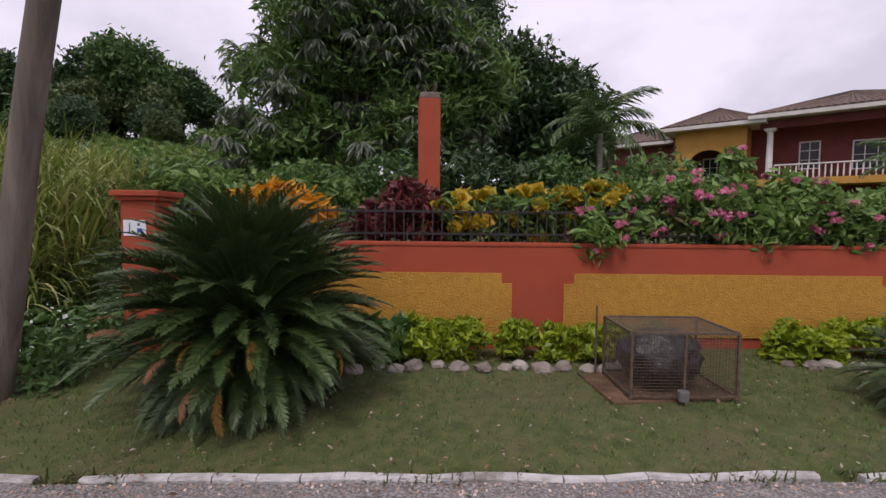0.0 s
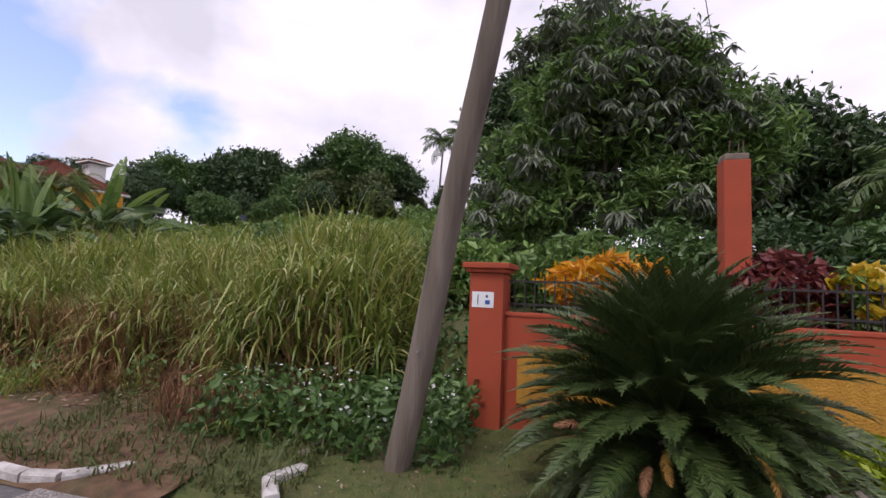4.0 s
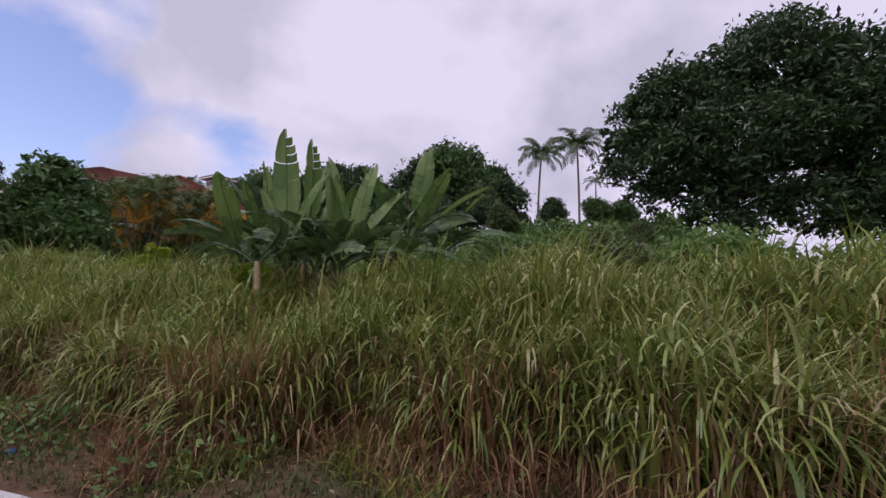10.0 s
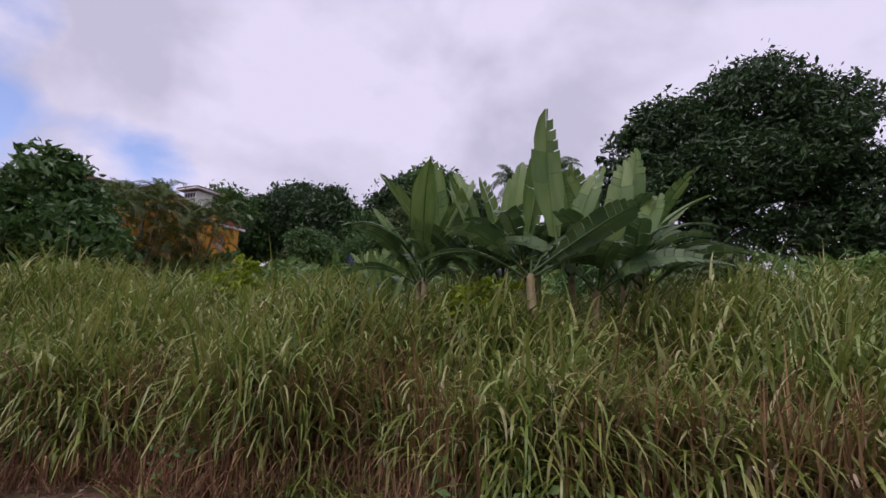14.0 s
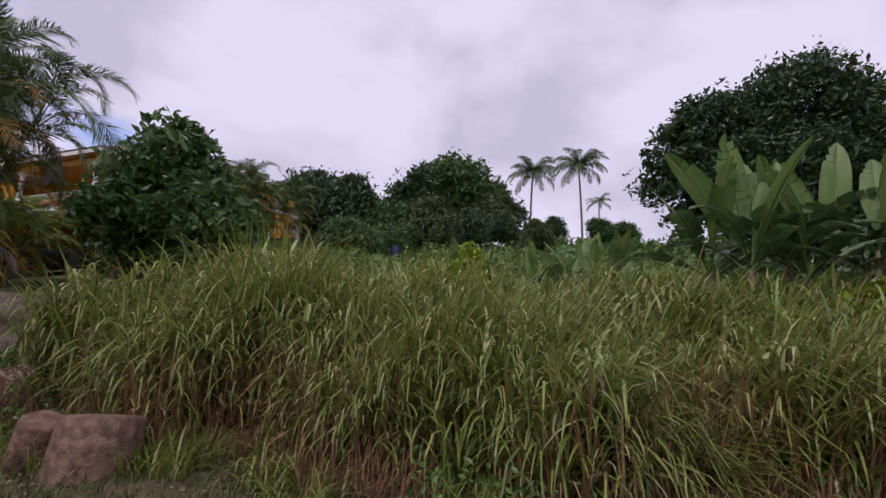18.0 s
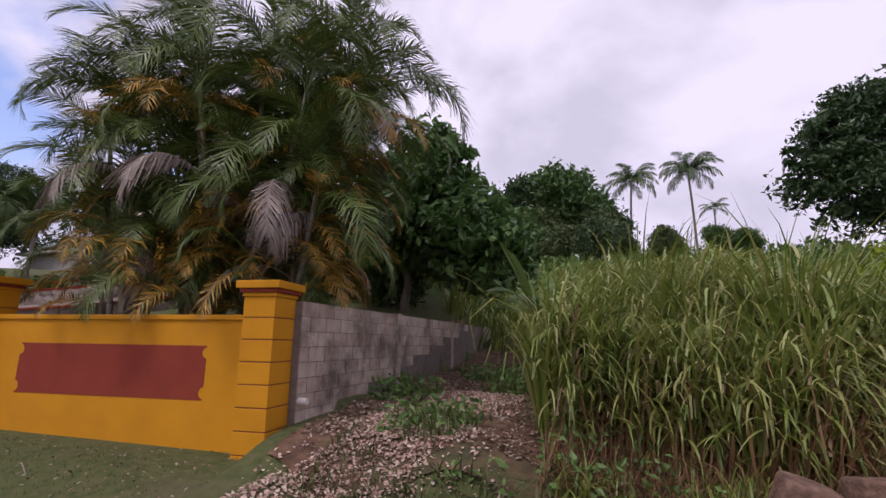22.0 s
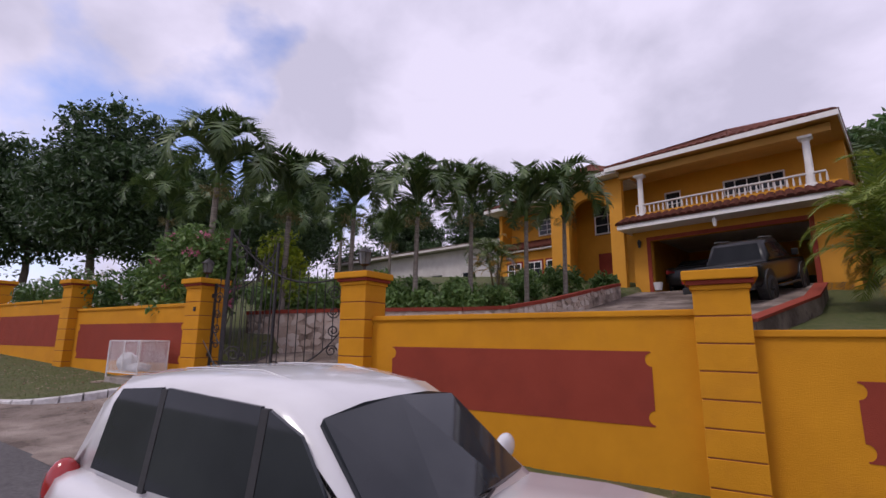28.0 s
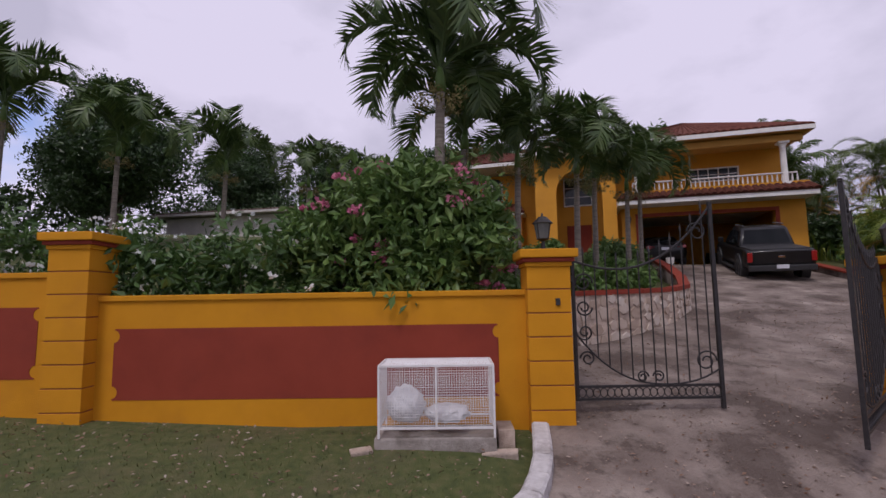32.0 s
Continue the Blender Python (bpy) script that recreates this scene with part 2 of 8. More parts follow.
WHITE_FL = mat("white_petal", [(0.72, 0.74, 0.74), (0.8, 0.8, 0.8)], 0.6, 3, 3, trans=0.3)
PALM_G = mat("palm_leaflet", [(0.036, 0.07, 0.022), (0.075, 0.13, 0.038), (0.15, 0.21, 0.065)], 0.4, 0.6, 3, island=0.55, trans=0.22)
PALM_Y = mat("yellowing_palm_leaflet", [(0.11, 0.11, 0.02), (0.28, 0.18, 0.03), (0.5, 0.27, 0.045)], 0.5, 1.0, 3, island=0.5, trans=0.25)
PALM_D = mat("dead_palm_leaflet", [(0.17, 0.13, 0.11), (0.31, 0.25, 0.22), (0.45, 0.38, 0.35)], 0.8, 1.0, 3, island=0.6, trans=0.15)
CYCAD_G = mat("cycad_leaflet", [(0.028, 0.052, 0.017), (0.055, 0.092, 0.027), (0.11, 0.15, 0.045)], 0.42, 0.6, 3, island=0.55, trans=0.12)
CYCAD_O = mat("yellowing_cycad_leaflet", [(0.16, 0.12, 0.02), (0.34, 0.19, 0.03), (0.42, 0.2, 0.07)], 0.7, 1.0, 3, island=0.6, trans=0.2)
CYCAD_D = mat("dead_cycad_leaflet", [(0.10, 0.045, 0.022), (0.22, 0.095, 0.045), (0.32, 0.17, 0.1)], 0.8, 1.0, 3, island=0.6, trans=0.15)
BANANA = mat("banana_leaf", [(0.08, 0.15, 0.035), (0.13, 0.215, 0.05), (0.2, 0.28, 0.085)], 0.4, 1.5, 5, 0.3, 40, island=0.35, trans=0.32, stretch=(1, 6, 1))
# darker copy of the banana leaf, its shade put into the colour
BANANA_SHADE = mat("shaded_banana_leaf", [(0.037, 0.075, 0.027), (0.069, 0.125, 0.037), (0.125, 0.188, 0.075)], 0.4, 1.5, 5, 0.3, 40, island=0.35, trans=0.25, stretch=(1, 6, 1))
BANANA_S = mat("banana_stem", [(0.10, 0.11, 0.04), (0.2, 0.15, 0.07), (0.26, 0.2, 0.1)], 0.6, 4, 5, 0.4, 30)
BARK = mat("bark", [(0.10, 0.08, 0.06), (0.19, 0.155, 0.125)], 0.95, 10, 8, 1.0, 30, stretch=(1, 1, 0.25))
PALM_TR = mat("palm_trunk", [(0.16, 0.135, 0.11), (0.29, 0.255, 0.215)], 0.9, 9, 8, 0.8, 24, stretch=(0.4, 0.4, 3))
POLE = mat("weathered_pole_wood", [(0.075, 0.058, 0.045), (0.16, 0.128, 0.105), (0.24, 0.2, 0.17)], 0.85, 7, 10, 0.8, 40, stretch=(1, 1, 0.06), stain=0.6, stain_color=(0.07, 0.055, 0.045), stain_scale=1.4)
ROOF_R = mat("clay_roof_tile", [(0.075, 0.028, 0.02), (0.125, 0.042, 0.029), (0.17, 0.065, 0.045)], 0.9, 3, 8, 0.4, 40, rnd=0.3, spec=0.15)
ROOF_B = mat("brown_shingle", [(0.09, 0.06, 0.05), (0.17, 0.115, 0.095)], 0.9, 4, 8, 0.5, 40)
WHITE = mat("white_trim_paint", [(0.70, 0.68, 0.66), (0.8, 0.78, 0.76)], 0.6, 5, 6, 0.15, 60, stain=0.25, stain_color=(0.5, 0.46, 0.42))
CREAM = mat("pale_house_wall", [(0.55, 0.52, 0.50), (0.66, 0.63, 0.61)], 0.8, 2, 6, 0.2, 60, stain=0.25, stain_color=(0.42, 0.38, 0.36))
MAROON = mat("maroon_house_wall", [(0.15, 0.035, 0.032), (0.2, 0.05, 0.045)], 0.8, 2, 6, 0.3, 60)
HOUSE_Y = mat("yellow_house_wall", [(0.58, 0.255, 0.015), (0.66, 0.30, 0.022)], 0.75, 1.5, 6, 0.25, 80, stain=0.2, stain_color=(0.44, 0.18, 0.02))
HOUSE_D = mat("ochre_house_wall", [(0.46, 0.24, 0.05), (0.55, 0.29, 0.06)], 0.75, 1.5, 6, 0.25, 80)
# near-black colour that stands in for the shade of unlit rooms
DARK_IN = mat("dark_interior", [(0.03, 0.028, 0.028), (0.05, 0.045, 0.043)], 0.9, 2)
GLASS_D = mat("window_glass", [(0.02, 0.023, 0.028), (0.035, 0.04, 0.045)], 0.05, 1.5, spec=0.3)
CAR_W = mat("white_car_paint", [(0.60, 0.59, 0.60), (0.66, 0.65, 0.66)], 0.22, 3, coat=0.6, stain=0.06, stain_color=(0.55, 0.53, 0.5), stain_scale=4)
CAR_K = mat("black_car_paint", [(0.008, 0.008, 0.009), (0.014, 0.014, 0.015)], 0.3, 3, coat=0.2, spec=0.35)
RUBBER = mat("rubber", [(0.016, 0.016, 0.016), (0.03, 0.03, 0.03)], 0.85, 30, 5, 0.3, 80)
PLASTIC_K = mat("black_plastic", [(0.02, 0.02, 0.021), (0.03, 0.03, 0.032)], 0.55, 20)
CHROME = mat("chrome", [(0.6, 0.6, 0.62), (0.68, 0.68, 0.7)], 0.15, 5, metal=1.0)
ALLOY = mat("alloy", [(0.4, 0.4, 0.41), (0.5, 0.5, 0.51)], 0.35, 8, metal=0.9)
LAMP_GLASS = mat("headlamp_glass", [(0.55, 0.5, 0.38), (0.68, 0.64, 0.55)], 0.12, 6, spec=0.8, coat=0.6)
RED_LENS = mat("red_lens", [(0.28, 0.013, 0.013), (0.36, 0.02, 0.02)], 0.15, 6, coat=0.6)
PLATE = mat("number_plate", [(0.66, 0.68, 0.74), (0.72, 0.74, 0.8)], 0.45, 6)
INK = mat("dark_lettering", [(0.02, 0.025, 0.06), (0.03, 0.035, 0.08)], 0.6, 6)
PAPER = mat("sign_sheet", [(0.7, 0.72, 0.78), (0.78, 0.8, 0.84)], 0.55, 5, stain=0.2, stain_color=(0.5, 0.5, 0.55))
SIGN_BLUE = mat("blue_sign_paint", [(0.02, 0.08, 0.3), (0.03, 0.11, 0.38)], 0.5, 6)
ROCK = mat("pale_rock", [(0.16, 0.13, 0.11), (0.28, 0.24, 0.21), (0.38, 0.34, 0.31)], 0.95, 5, 10, 0.9, 22, rnd=0.45)
STONE = mat("crazy_paving_stone", [(0.33, 0.24, 0.18), (0.50, 0.41, 0.34), (0.62, 0.56, 0.5)], 0.9, 4, 8, 0.6, 30, rnd=0.6)
WIRE_RUST = mat("rusty_cage_iron", [(0.07, 0.05, 0.04), (0.16, 0.11, 0.075)], 0.85, 25, 6, 0.4, 80, metal=0.2)
WIRE_W = mat("white_painted_wire", [(0.68, 0.66, 0.66), (0.76, 0.75, 0.75)], 0.55, 12, stain=0.25, stain_color=(0.45, 0.36, 0.3), stain_scale=5)
BAG_K = mat("black_bin_bag", [(0.018, 0.018, 0.02), (0.035, 0.035, 0.04)], 0.32, 12, 6, 0.8, 22)
BAG_W = mat("white_bin_bag", [(0.62, 0.62, 0.64), (0.74, 0.74, 0.76)], 0.45, 8, 6, 0.6, 22)
STUMP = mat("cut_log_wood", [(0.07, 0.038, 0.026), (0.16, 0.09, 0.062), (0.26, 0.16, 0.115)], 1.0, 9, 10, 1.0, 30, stain=0.4, stain_color=(0.08, 0.06, 0.055), stain_scale=3)
LITTER = mat("dead_leaf_litter", [(0.08, 0.045, 0.03), (0.19, 0.105, 0.065), (0.29, 0.2, 0.15), (0.42, 0.36, 0.31)], 0.9, 3, 4, island=0.8, trans=0.1)
BARREL = mat("dark_blue_plastic", [(0.02, 0.025, 0.06), (0.03, 0.035, 0.08)], 0.45, 6)
GALV = mat("grey_metal", [(0.2, 0.2, 0.21), (0.3, 0.3, 0.31)], 0.5, 12, metal=0.6)
WIRE_K = mat("cable", [(0.02, 0.02, 0.022), (0.03, 0.03, 0.032)], 0.6, 5)
LANTERN_G = mat("lantern_glass", [(0.1, 0.105, 0.11), (0.16, 0.165, 0.17)], 0.15, 5, spec=0.8)
BARE = mat("bare_brown_soil", [(0.06, 0.034, 0.02), (0.125, 0.067, 0.038), (0.19, 0.112, 0.068)], 0.95, 5, 12, 1.0, 60, stain=0.8, stain_color=(0.05, 0.07, 0.02), stain_scale=0.9)
CHIPS = mat("pale_stone_chip", [(0.26, 0.15, 0.115), (0.44, 0.3, 0.24), (0.66, 0.53, 0.46)], 0.9, 4, 5, island=0.8)
PALM_FRUIT = mat("palm_fruit_sprays", [(0.10, 0.10, 0.03), (0.22, 0.19, 0.07), (0.3, 0.24, 0.11)], 0.8, 6, 3, island=0.7)
GRASS_TIP = mat("pale_grass_leaf", [(0.17, 0.25, 0.05), (0.29, 0.37, 0.1), (0.42, 0.45, 0.18), (0.52, 0.45, 0.24)], 0.4, 0.5, 3, island=0.7, trans=0.3)
SIGN_PALE = mat("pale_blue_sticker", [(0.08, 0.32, 0.55), (0.12, 0.4, 0.62)], 0.4, 8)
PALM_L = mat("young_palm_leaflet", [(0.09, 0.15, 0.022), (0.19, 0.26, 0.038), (0.32, 0.35, 0.06)], 0.4, 0.7, 3, island=0.6, trans=0.28)
SLAB = mat("worn_slab_concrete", [(0.26, 0.225, 0.2), (0.4, 0.36, 0.33)], 0.9, 6, 10, 0.6, 50, stain=0.7, stain_color=(0.1, 0.08, 0.065), stain_scale=2.5)
ARECA_G = mat("areca_leaflet", [(0.042, 0.072, 0.017), (0.09, 0.14, 0.03), (0.18, 0.23, 0.055)], 0.4, 0.6, 3, island=0.6, trans=0.22)
THATCH = mat("fallen_red_straw", [(0.1, 0.045, 0.025), (0.2, 0.095, 0.052), (0.3, 0.165, 0.095)], 0.8, 1.5, 3, island=0.7)
DRY_TIP = mat("pale_dry_grass_leaf", [(0.26, 0.17, 0.09), (0.42, 0.31, 0.19), (0.55, 0.44, 0.31)], 0.6, 1.0, 3, island=0.7, trans=0.2)
GRAVEL_L = mat("pale_road_gravel", [(0.1, 0.09, 0.085), (0.22, 0.2, 0.195), (0.44, 0.41, 0.41)], 0.95, 55, 8, 1.0, 80)
LAWN_G = mat("green_lawn_blade", [(0.06, 0.125, 0.022), (0.105, 0.195, 0.036), (0.17, 0.235, 0.06)], 0.6, 0.8, 3, island=0.6, trans=0.25)

# ---- building tools ----
RNG = np.random.default_rng(7)


def mesh_ob(name, verts, faces, material, parent=None, label="", smooth=False):
    me = bpy.data.meshes.new(name)
    me.from_pydata([tuple(v) for v in verts] if not isinstance(verts, np.ndarray) else verts.tolist(), [], faces if not isinstance(faces, np.ndarray) else faces.tolist())
    if smooth:
        me.polygons.foreach_set("use_smooth", [True] * len(me.polygons))
    me.materials.append(material)
    ob = new(name, me)
    if parent is not None:
        ob.parent = parent
    if label:
        ob["label"] = label
    return ob


def part(name, bm, material, parent=None, label="", smooth=False):
    """Links a bmesh as one mesh object under a thing or a part."""
    me = bpy.data.meshes.new(name)
    if smooth:
        for f in bm.faces:
            f.smooth = True
    bm.normal_update()
    bm.to_mesh(me)
    bm.free()
    me.materials.append(material)
    ob = new(name, me)
    if parent is not None:
        ob.parent = parent
    if label:
        ob["label"] = label
    return ob


def shared(name, me, parent, m):
    ob = new(name, me)
    ob.parent = parent
    ob.matrix_basis = m
    return ob


def thing(name, m, label, category, group="", kind=""):
    ob = new(name)
    ob.empty_display_size = 0.1
    ob.matrix_basis = m
    return tagged(ob, label, category, group, kind)


def box(bm, x0, x1, y0, y1, z0, z1, bevel=0.0):
    g = bmesh.ops.create_cube(bm, size=1.0, matrix=Matrix.LocRotScale(((x0 + x1) / 2, (y0 + y1) / 2, (z0 + z1) / 2), None, (abs(x1 - x0), abs(y1 - y0), abs(z1 - z0))))
    if bevel:
        es = list({e for v in g["verts"] for e in v.link_edges})
        bmesh.ops.bevel(bm, geom=es, offset=bevel, segments=2, affect="EDGES", profile=0.6)
    return bm


def boxed(*a, bevel=0.0):
    return box(bmesh.new(), *a, bevel=bevel)


def rod(bm, a, b, r0, r1=None, seg=8):
    """A tapered rod from a to b."""
    a, b = Vector(a), Vector(b)
    d = b - a
    q = d.to_track_quat("Z", "Y").to_matrix().to_4x4()
    bmesh.ops.create_cone(bm, cap_ends=True, segments=seg, radius1=r0, radius2=r0 if r1 is None else r1, depth=d.length, matrix=Matrix.Translation((a + b) / 2) @ q)
    return bm


def tube_path(bm, pts, radii, seg=8):
    """A round tube along points, with a radius at each."""
    pts = [Vector(p) for p in pts]
    rings = []
    for i, p in enumerate(pts):
        d = (pts[min(i + 1, len(pts) - 1)] - pts[max(i - 1, 0)]).normalized()
        s = d.cross(Vector((0.13, 0.99, 0.05)) if abs(d.y) < 0.9 else Vector((1, 0, 0))).normalized()
        t = d.cross(s)
        r = float(radii[i] if isinstance(radii, (list, tuple)) else radii)
        rings.append([bm.verts.new(p + r * (math.cos(2 * math.pi * k / seg) * s + math.sin(2 * math.pi * k / seg) * t)) for k in range(seg)])
    for a, b in zip(rings, rings[1:]):
        for k in range(seg):
            bm.faces.new((a[k], a[(k + 1) % seg], b[(k + 1) % seg], b[k]))
    bm.faces.new(rings[0][::-1])
    bm.faces.new(rings[-1])
    return bm


def extrude_poly(bm, pts, y0, y1):
    """A polygon in x and z, given depth from y0 to y1."""
    a = [bm.verts.new((x, y0, z)) for x, z in pts]
    b = [bm.verts.new((x, y1, z)) for x, z in pts]
    n = len(pts)
    bm.faces.new(a)
    bm.faces.new(b[::-1])
    for i in range(n):
        bm.faces.new((a[i], b[i], b[(i + 1) % n], a[(i + 1) % n]))
    bmesh.ops.recalc_face_normals(bm, faces=bm.faces)
    return bm


def lerp(xs, ys, x):
    return np.interp(x, xs, ys)


# ---- lie of the land ----
KX = [-140, -80, -72, -67.5, -62.5, -59, -45, -36, -30, -25, -22.6, -20.5, -18.2, -17, -15.6, -13.6, -9, -6.6, 0, 60]
KY = [6.2, 4.1, 3.76, 3.82, 4.05, 4.05, 3.45, 2.86, 2.6, 2.42, 2.2, 1.65, 1.0, 0.95, 1.08, 0.72, 0.3, 0.05, -0.4, -4.5]
ZX = [-140, -80, -68, -60.5, -53, -46, -38, -26, -14, 0, 60]
ZY = [4.0, 1.5, 0.86, 0.36, 0.06, -0.12, -0.12, 0.02, 0.2, 0.3, 0.8]


def kerb_y(x):
    return np.interp(x, KX, KY)


def road_z(x):
    return np.interp(x, ZX, ZY)


def sstep(a, b, v):
    t = np.clip((v - a) / (b - a), 0, 1)
    return t * t * (3 - 2 * t)


DRIVE_Y = [3.6, 4.6, 6.2, 10, 15.2, 19.3, 26]
LEFT_Y, LEFT_X = [3.0, 3.75, 3.95, 4.3, 4.75, 5.45, 6.2, 8.3, 8.5, 8.8, 9.2, 9.8, 10.6, 11.6, 13, 15, 17.2, 20.2], [-73, -69.0, -68.2, -67.7, -67.45, -67.28, -67.1, -67.4, -67.0, -66.3, -65.4, -64.5, -63.5, -62.7, -62.1, -61.5, -61.0, -60.5]
RIGHT_Y, RIGHT_X = [3.0, 4.3, 6.2, 8.0, 9.6, 11, 12.6, 14.2, 17, 20.2], [-62.4, -62.65, -62.9, -60.6, -59.0, -57.6, -56.9, -56.2, -55.6, -55.1]


def drive_z(x, y):
    x, y = np.asarray(x, float), np.asarray(y, float)
    r = road_z(x)
    up = np.interp(y, DRIVE_Y, [0, 0, 1.24, 1.95, 3.0, 3.78, 3.8])
    low = r + np.interp(y, [3.6, 4.6], [-0.02, 0.12])
    w = np.clip((y - 4.6) / 1.6, 0, 1)
    return np.where(y < 4.6, low, np.where(y < 6.2, low * (1 - w) + 1.24 * w, up))


def ground_z(x, y):
    """Height of the ground: road, verges, the banked lot with its hill, the two gardens."""
    x, y = np.asarray(x, float), np.asarray(y, float)
    d = y - kerb_y(x)
    base = road_z(x)
    lot = 0.12 * sstep(0, 1.0, d) + 0.75 * sstep(2.2, 5.6, d) + 0.1 * np.clip(d - 5, 0, 9) + 0.225 * np.clip(d - 14, 0, 40) + 0.05 * np.clip(d - 53, 0, 60)
    red = 0.05 * sstep(0, 1.0, d) + 0.01 * np.clip(d - 1, 0, 2) + 0.9 * sstep(3.15, 3.6, d) + 0.10 * np.clip(d - 4, 0, 60)
    yel_v = np.interp(x, [-80, -72.7, -70, -68.6, -66, -63.5, -60, -57.8, -53, -48], [0.12, 0.17, 0.2, 0.29, 0.3, 0.3, 0.2, 0.28, 0.3, 0.3])
    yel = yel_v * sstep(0, 2.2, d) + (0.9 - yel_v) * sstep(6.3, 7.2, y) + 0.205 * np.clip(d - 2.6, 0, 18) * sstep(6.2, 6.8, y) + 0.1 * np.clip(d - 21, 0, 60)
    a = sstep(-16.5, -14.8, x)
    b = sstep(-46.2, -48.6, x)
    z = base + lot * (1 - a) * (1 - b) + red * a + yel * b
    # level path along the block wall
    wx = -47.9 + 0.105 * np.clip(y - 6.45, 0, 20)
    pth = sstep(-43.6, -45.6, x - (wx + 47.9) * 0.6) * (x > wx - 0.05) * sstep(20, 14, y) * sstep(4.2, 6.0, y)
    z = z * (1 - pth) + np.interp(y, [4.0, 6.3, 8.4, 11, 12.9, 20], [0.25, 0.55, 0.69, 0.78, 0.87, 1.5]) * pth
    on = (x > np.interp(y, LEFT_Y, LEFT_X) - 0.1) & (x < np.interp(y, RIGHT_Y, RIGHT_X) + 0.1) & (y > 4.2) & (y < 26) & (x < -54)
    return np.where(on, np.minimum(z, drive_z(x, y) - 0.15), z)


# ---- foliage ----
def quads_from(c, u, v, w):
    """Pointed leaves: centre c, half length along u, half width along v, drooping by w along the normal."""
    n = len(c)
    verts = np.stack([c - u, c + v * 1.0 + w * 0.3, c + u - w, c - v * 1.0 + w * 0.3], 1).reshape(-1, 3)
    faces = np.arange(4 * n).reshape(-1, 4)
    return verts, faces


def rand_dirs(n, up=0.0, rng=RNG):
    d = rng.normal(size=(n, 3))
    d[:, 2] += up
    return d / np.linalg.norm(d, axis=1, keepdims=True)


def leaf_mesh(centres, size, rng=RNG, up=0.6, slim=0.42, droop=0.25, var=0.35):
    """Leaves at the given places, their faces turned upwards more or less."""
    n = len(centres)
    nor = rand_dirs(n, up, rng)
    t = rand_dirs(n, 0, rng)
    u = np.cross(nor, t)
    u /= np.linalg.norm(u, axis=1, keepdims=True) + 1e-9
    v = np.cross(nor, u)
    s = size * (1 + var * rng.normal(size=(n, 1))).clip(0.4, 1.9)
    return quads_from(centres, u * s, v * s * slim, nor * s * droop)


def clump_points(n, blobs, rng=RNG, shell=0.55, clumps=60, spread=0.16):
    """Places in uneven clumps on the outer part of a crown made of ellipsoids (x, y, z, rx, ry, rz)."""
    blobs = np.array(blobs, float)
    vol = blobs[:, 3] * blobs[:, 4] * blobs[:, 5]
    pick = rng.choice(len(blobs), clumps, p=vol / vol.sum())
    d = rand_dirs(clumps, 0.15, rng)
    rad = shell + (0.96 - shell) * rng.random((clumps, 1)) ** 0.6
    cc = blobs[pick, :3] + d * blobs[pick, 3:] * rad
    cr = spread * blobs[pick, 3:].mean(1) * (0.6 + 0.9 * rng.random(clumps))
    k = rng.integers(0, clumps, n)
    p = rng.normal(size=(n, 3))
    p /= np.linalg.norm(p, axis=1, keepdims=True)
    p *= rng.random((n, 1)) ** 0.4
    p[:, 2] *= 0.62
    return cc[k] + p * cr[k, None] * 1.35


def limbs(name, root, blobs, r, material, parent, rng=RNG, height=None):
    """A tapered trunk from root, and a limb to each ellipsoid of the crown."""
    bm = bmesh.new()
    root = Vector(root)
    top = Vector((root.x + rng.normal() * 0.15, root.y + rng.normal() * 0.15, height))
    mid = root.lerp(top, 0.5) + Vector((rng.normal() * 0.12, rng.normal() * 0.12, 0))
    tube_path(bm, [root - Vector((0, 0, 0.3)), root + Vector((0, 0, 0.3)), mid, top], [r * 1.35, r * 1.05, r * 0.85, r * 0.6], 9)
    for b in blobs:
        c = Vector([float(q) for q in b[:3]])
        a = root.lerp(top, 0.6 + 0.4 * rng.random())
        m = a.lerp(c, 0.55) + Vector((0, 0, 0.2 * (c - a).length * 0.5))
        tube_path(bm, [a, m, c], [r * 0.42, r * 0.25, r * 0.08], 6)
        for _ in range(3):
            e = c + Vector(rand_dirs(1, 0.2, rng)[0].tolist()) * float(0.75 * min(b[3:]))
            tube_path(bm, [m, m.lerp(e, 0.6) + Vector((0, 0, 0.1)), e], [r * 0.18, r * 0.1, r * 0.03], 5)
    return part(name, bm, material, parent, smooth=True)


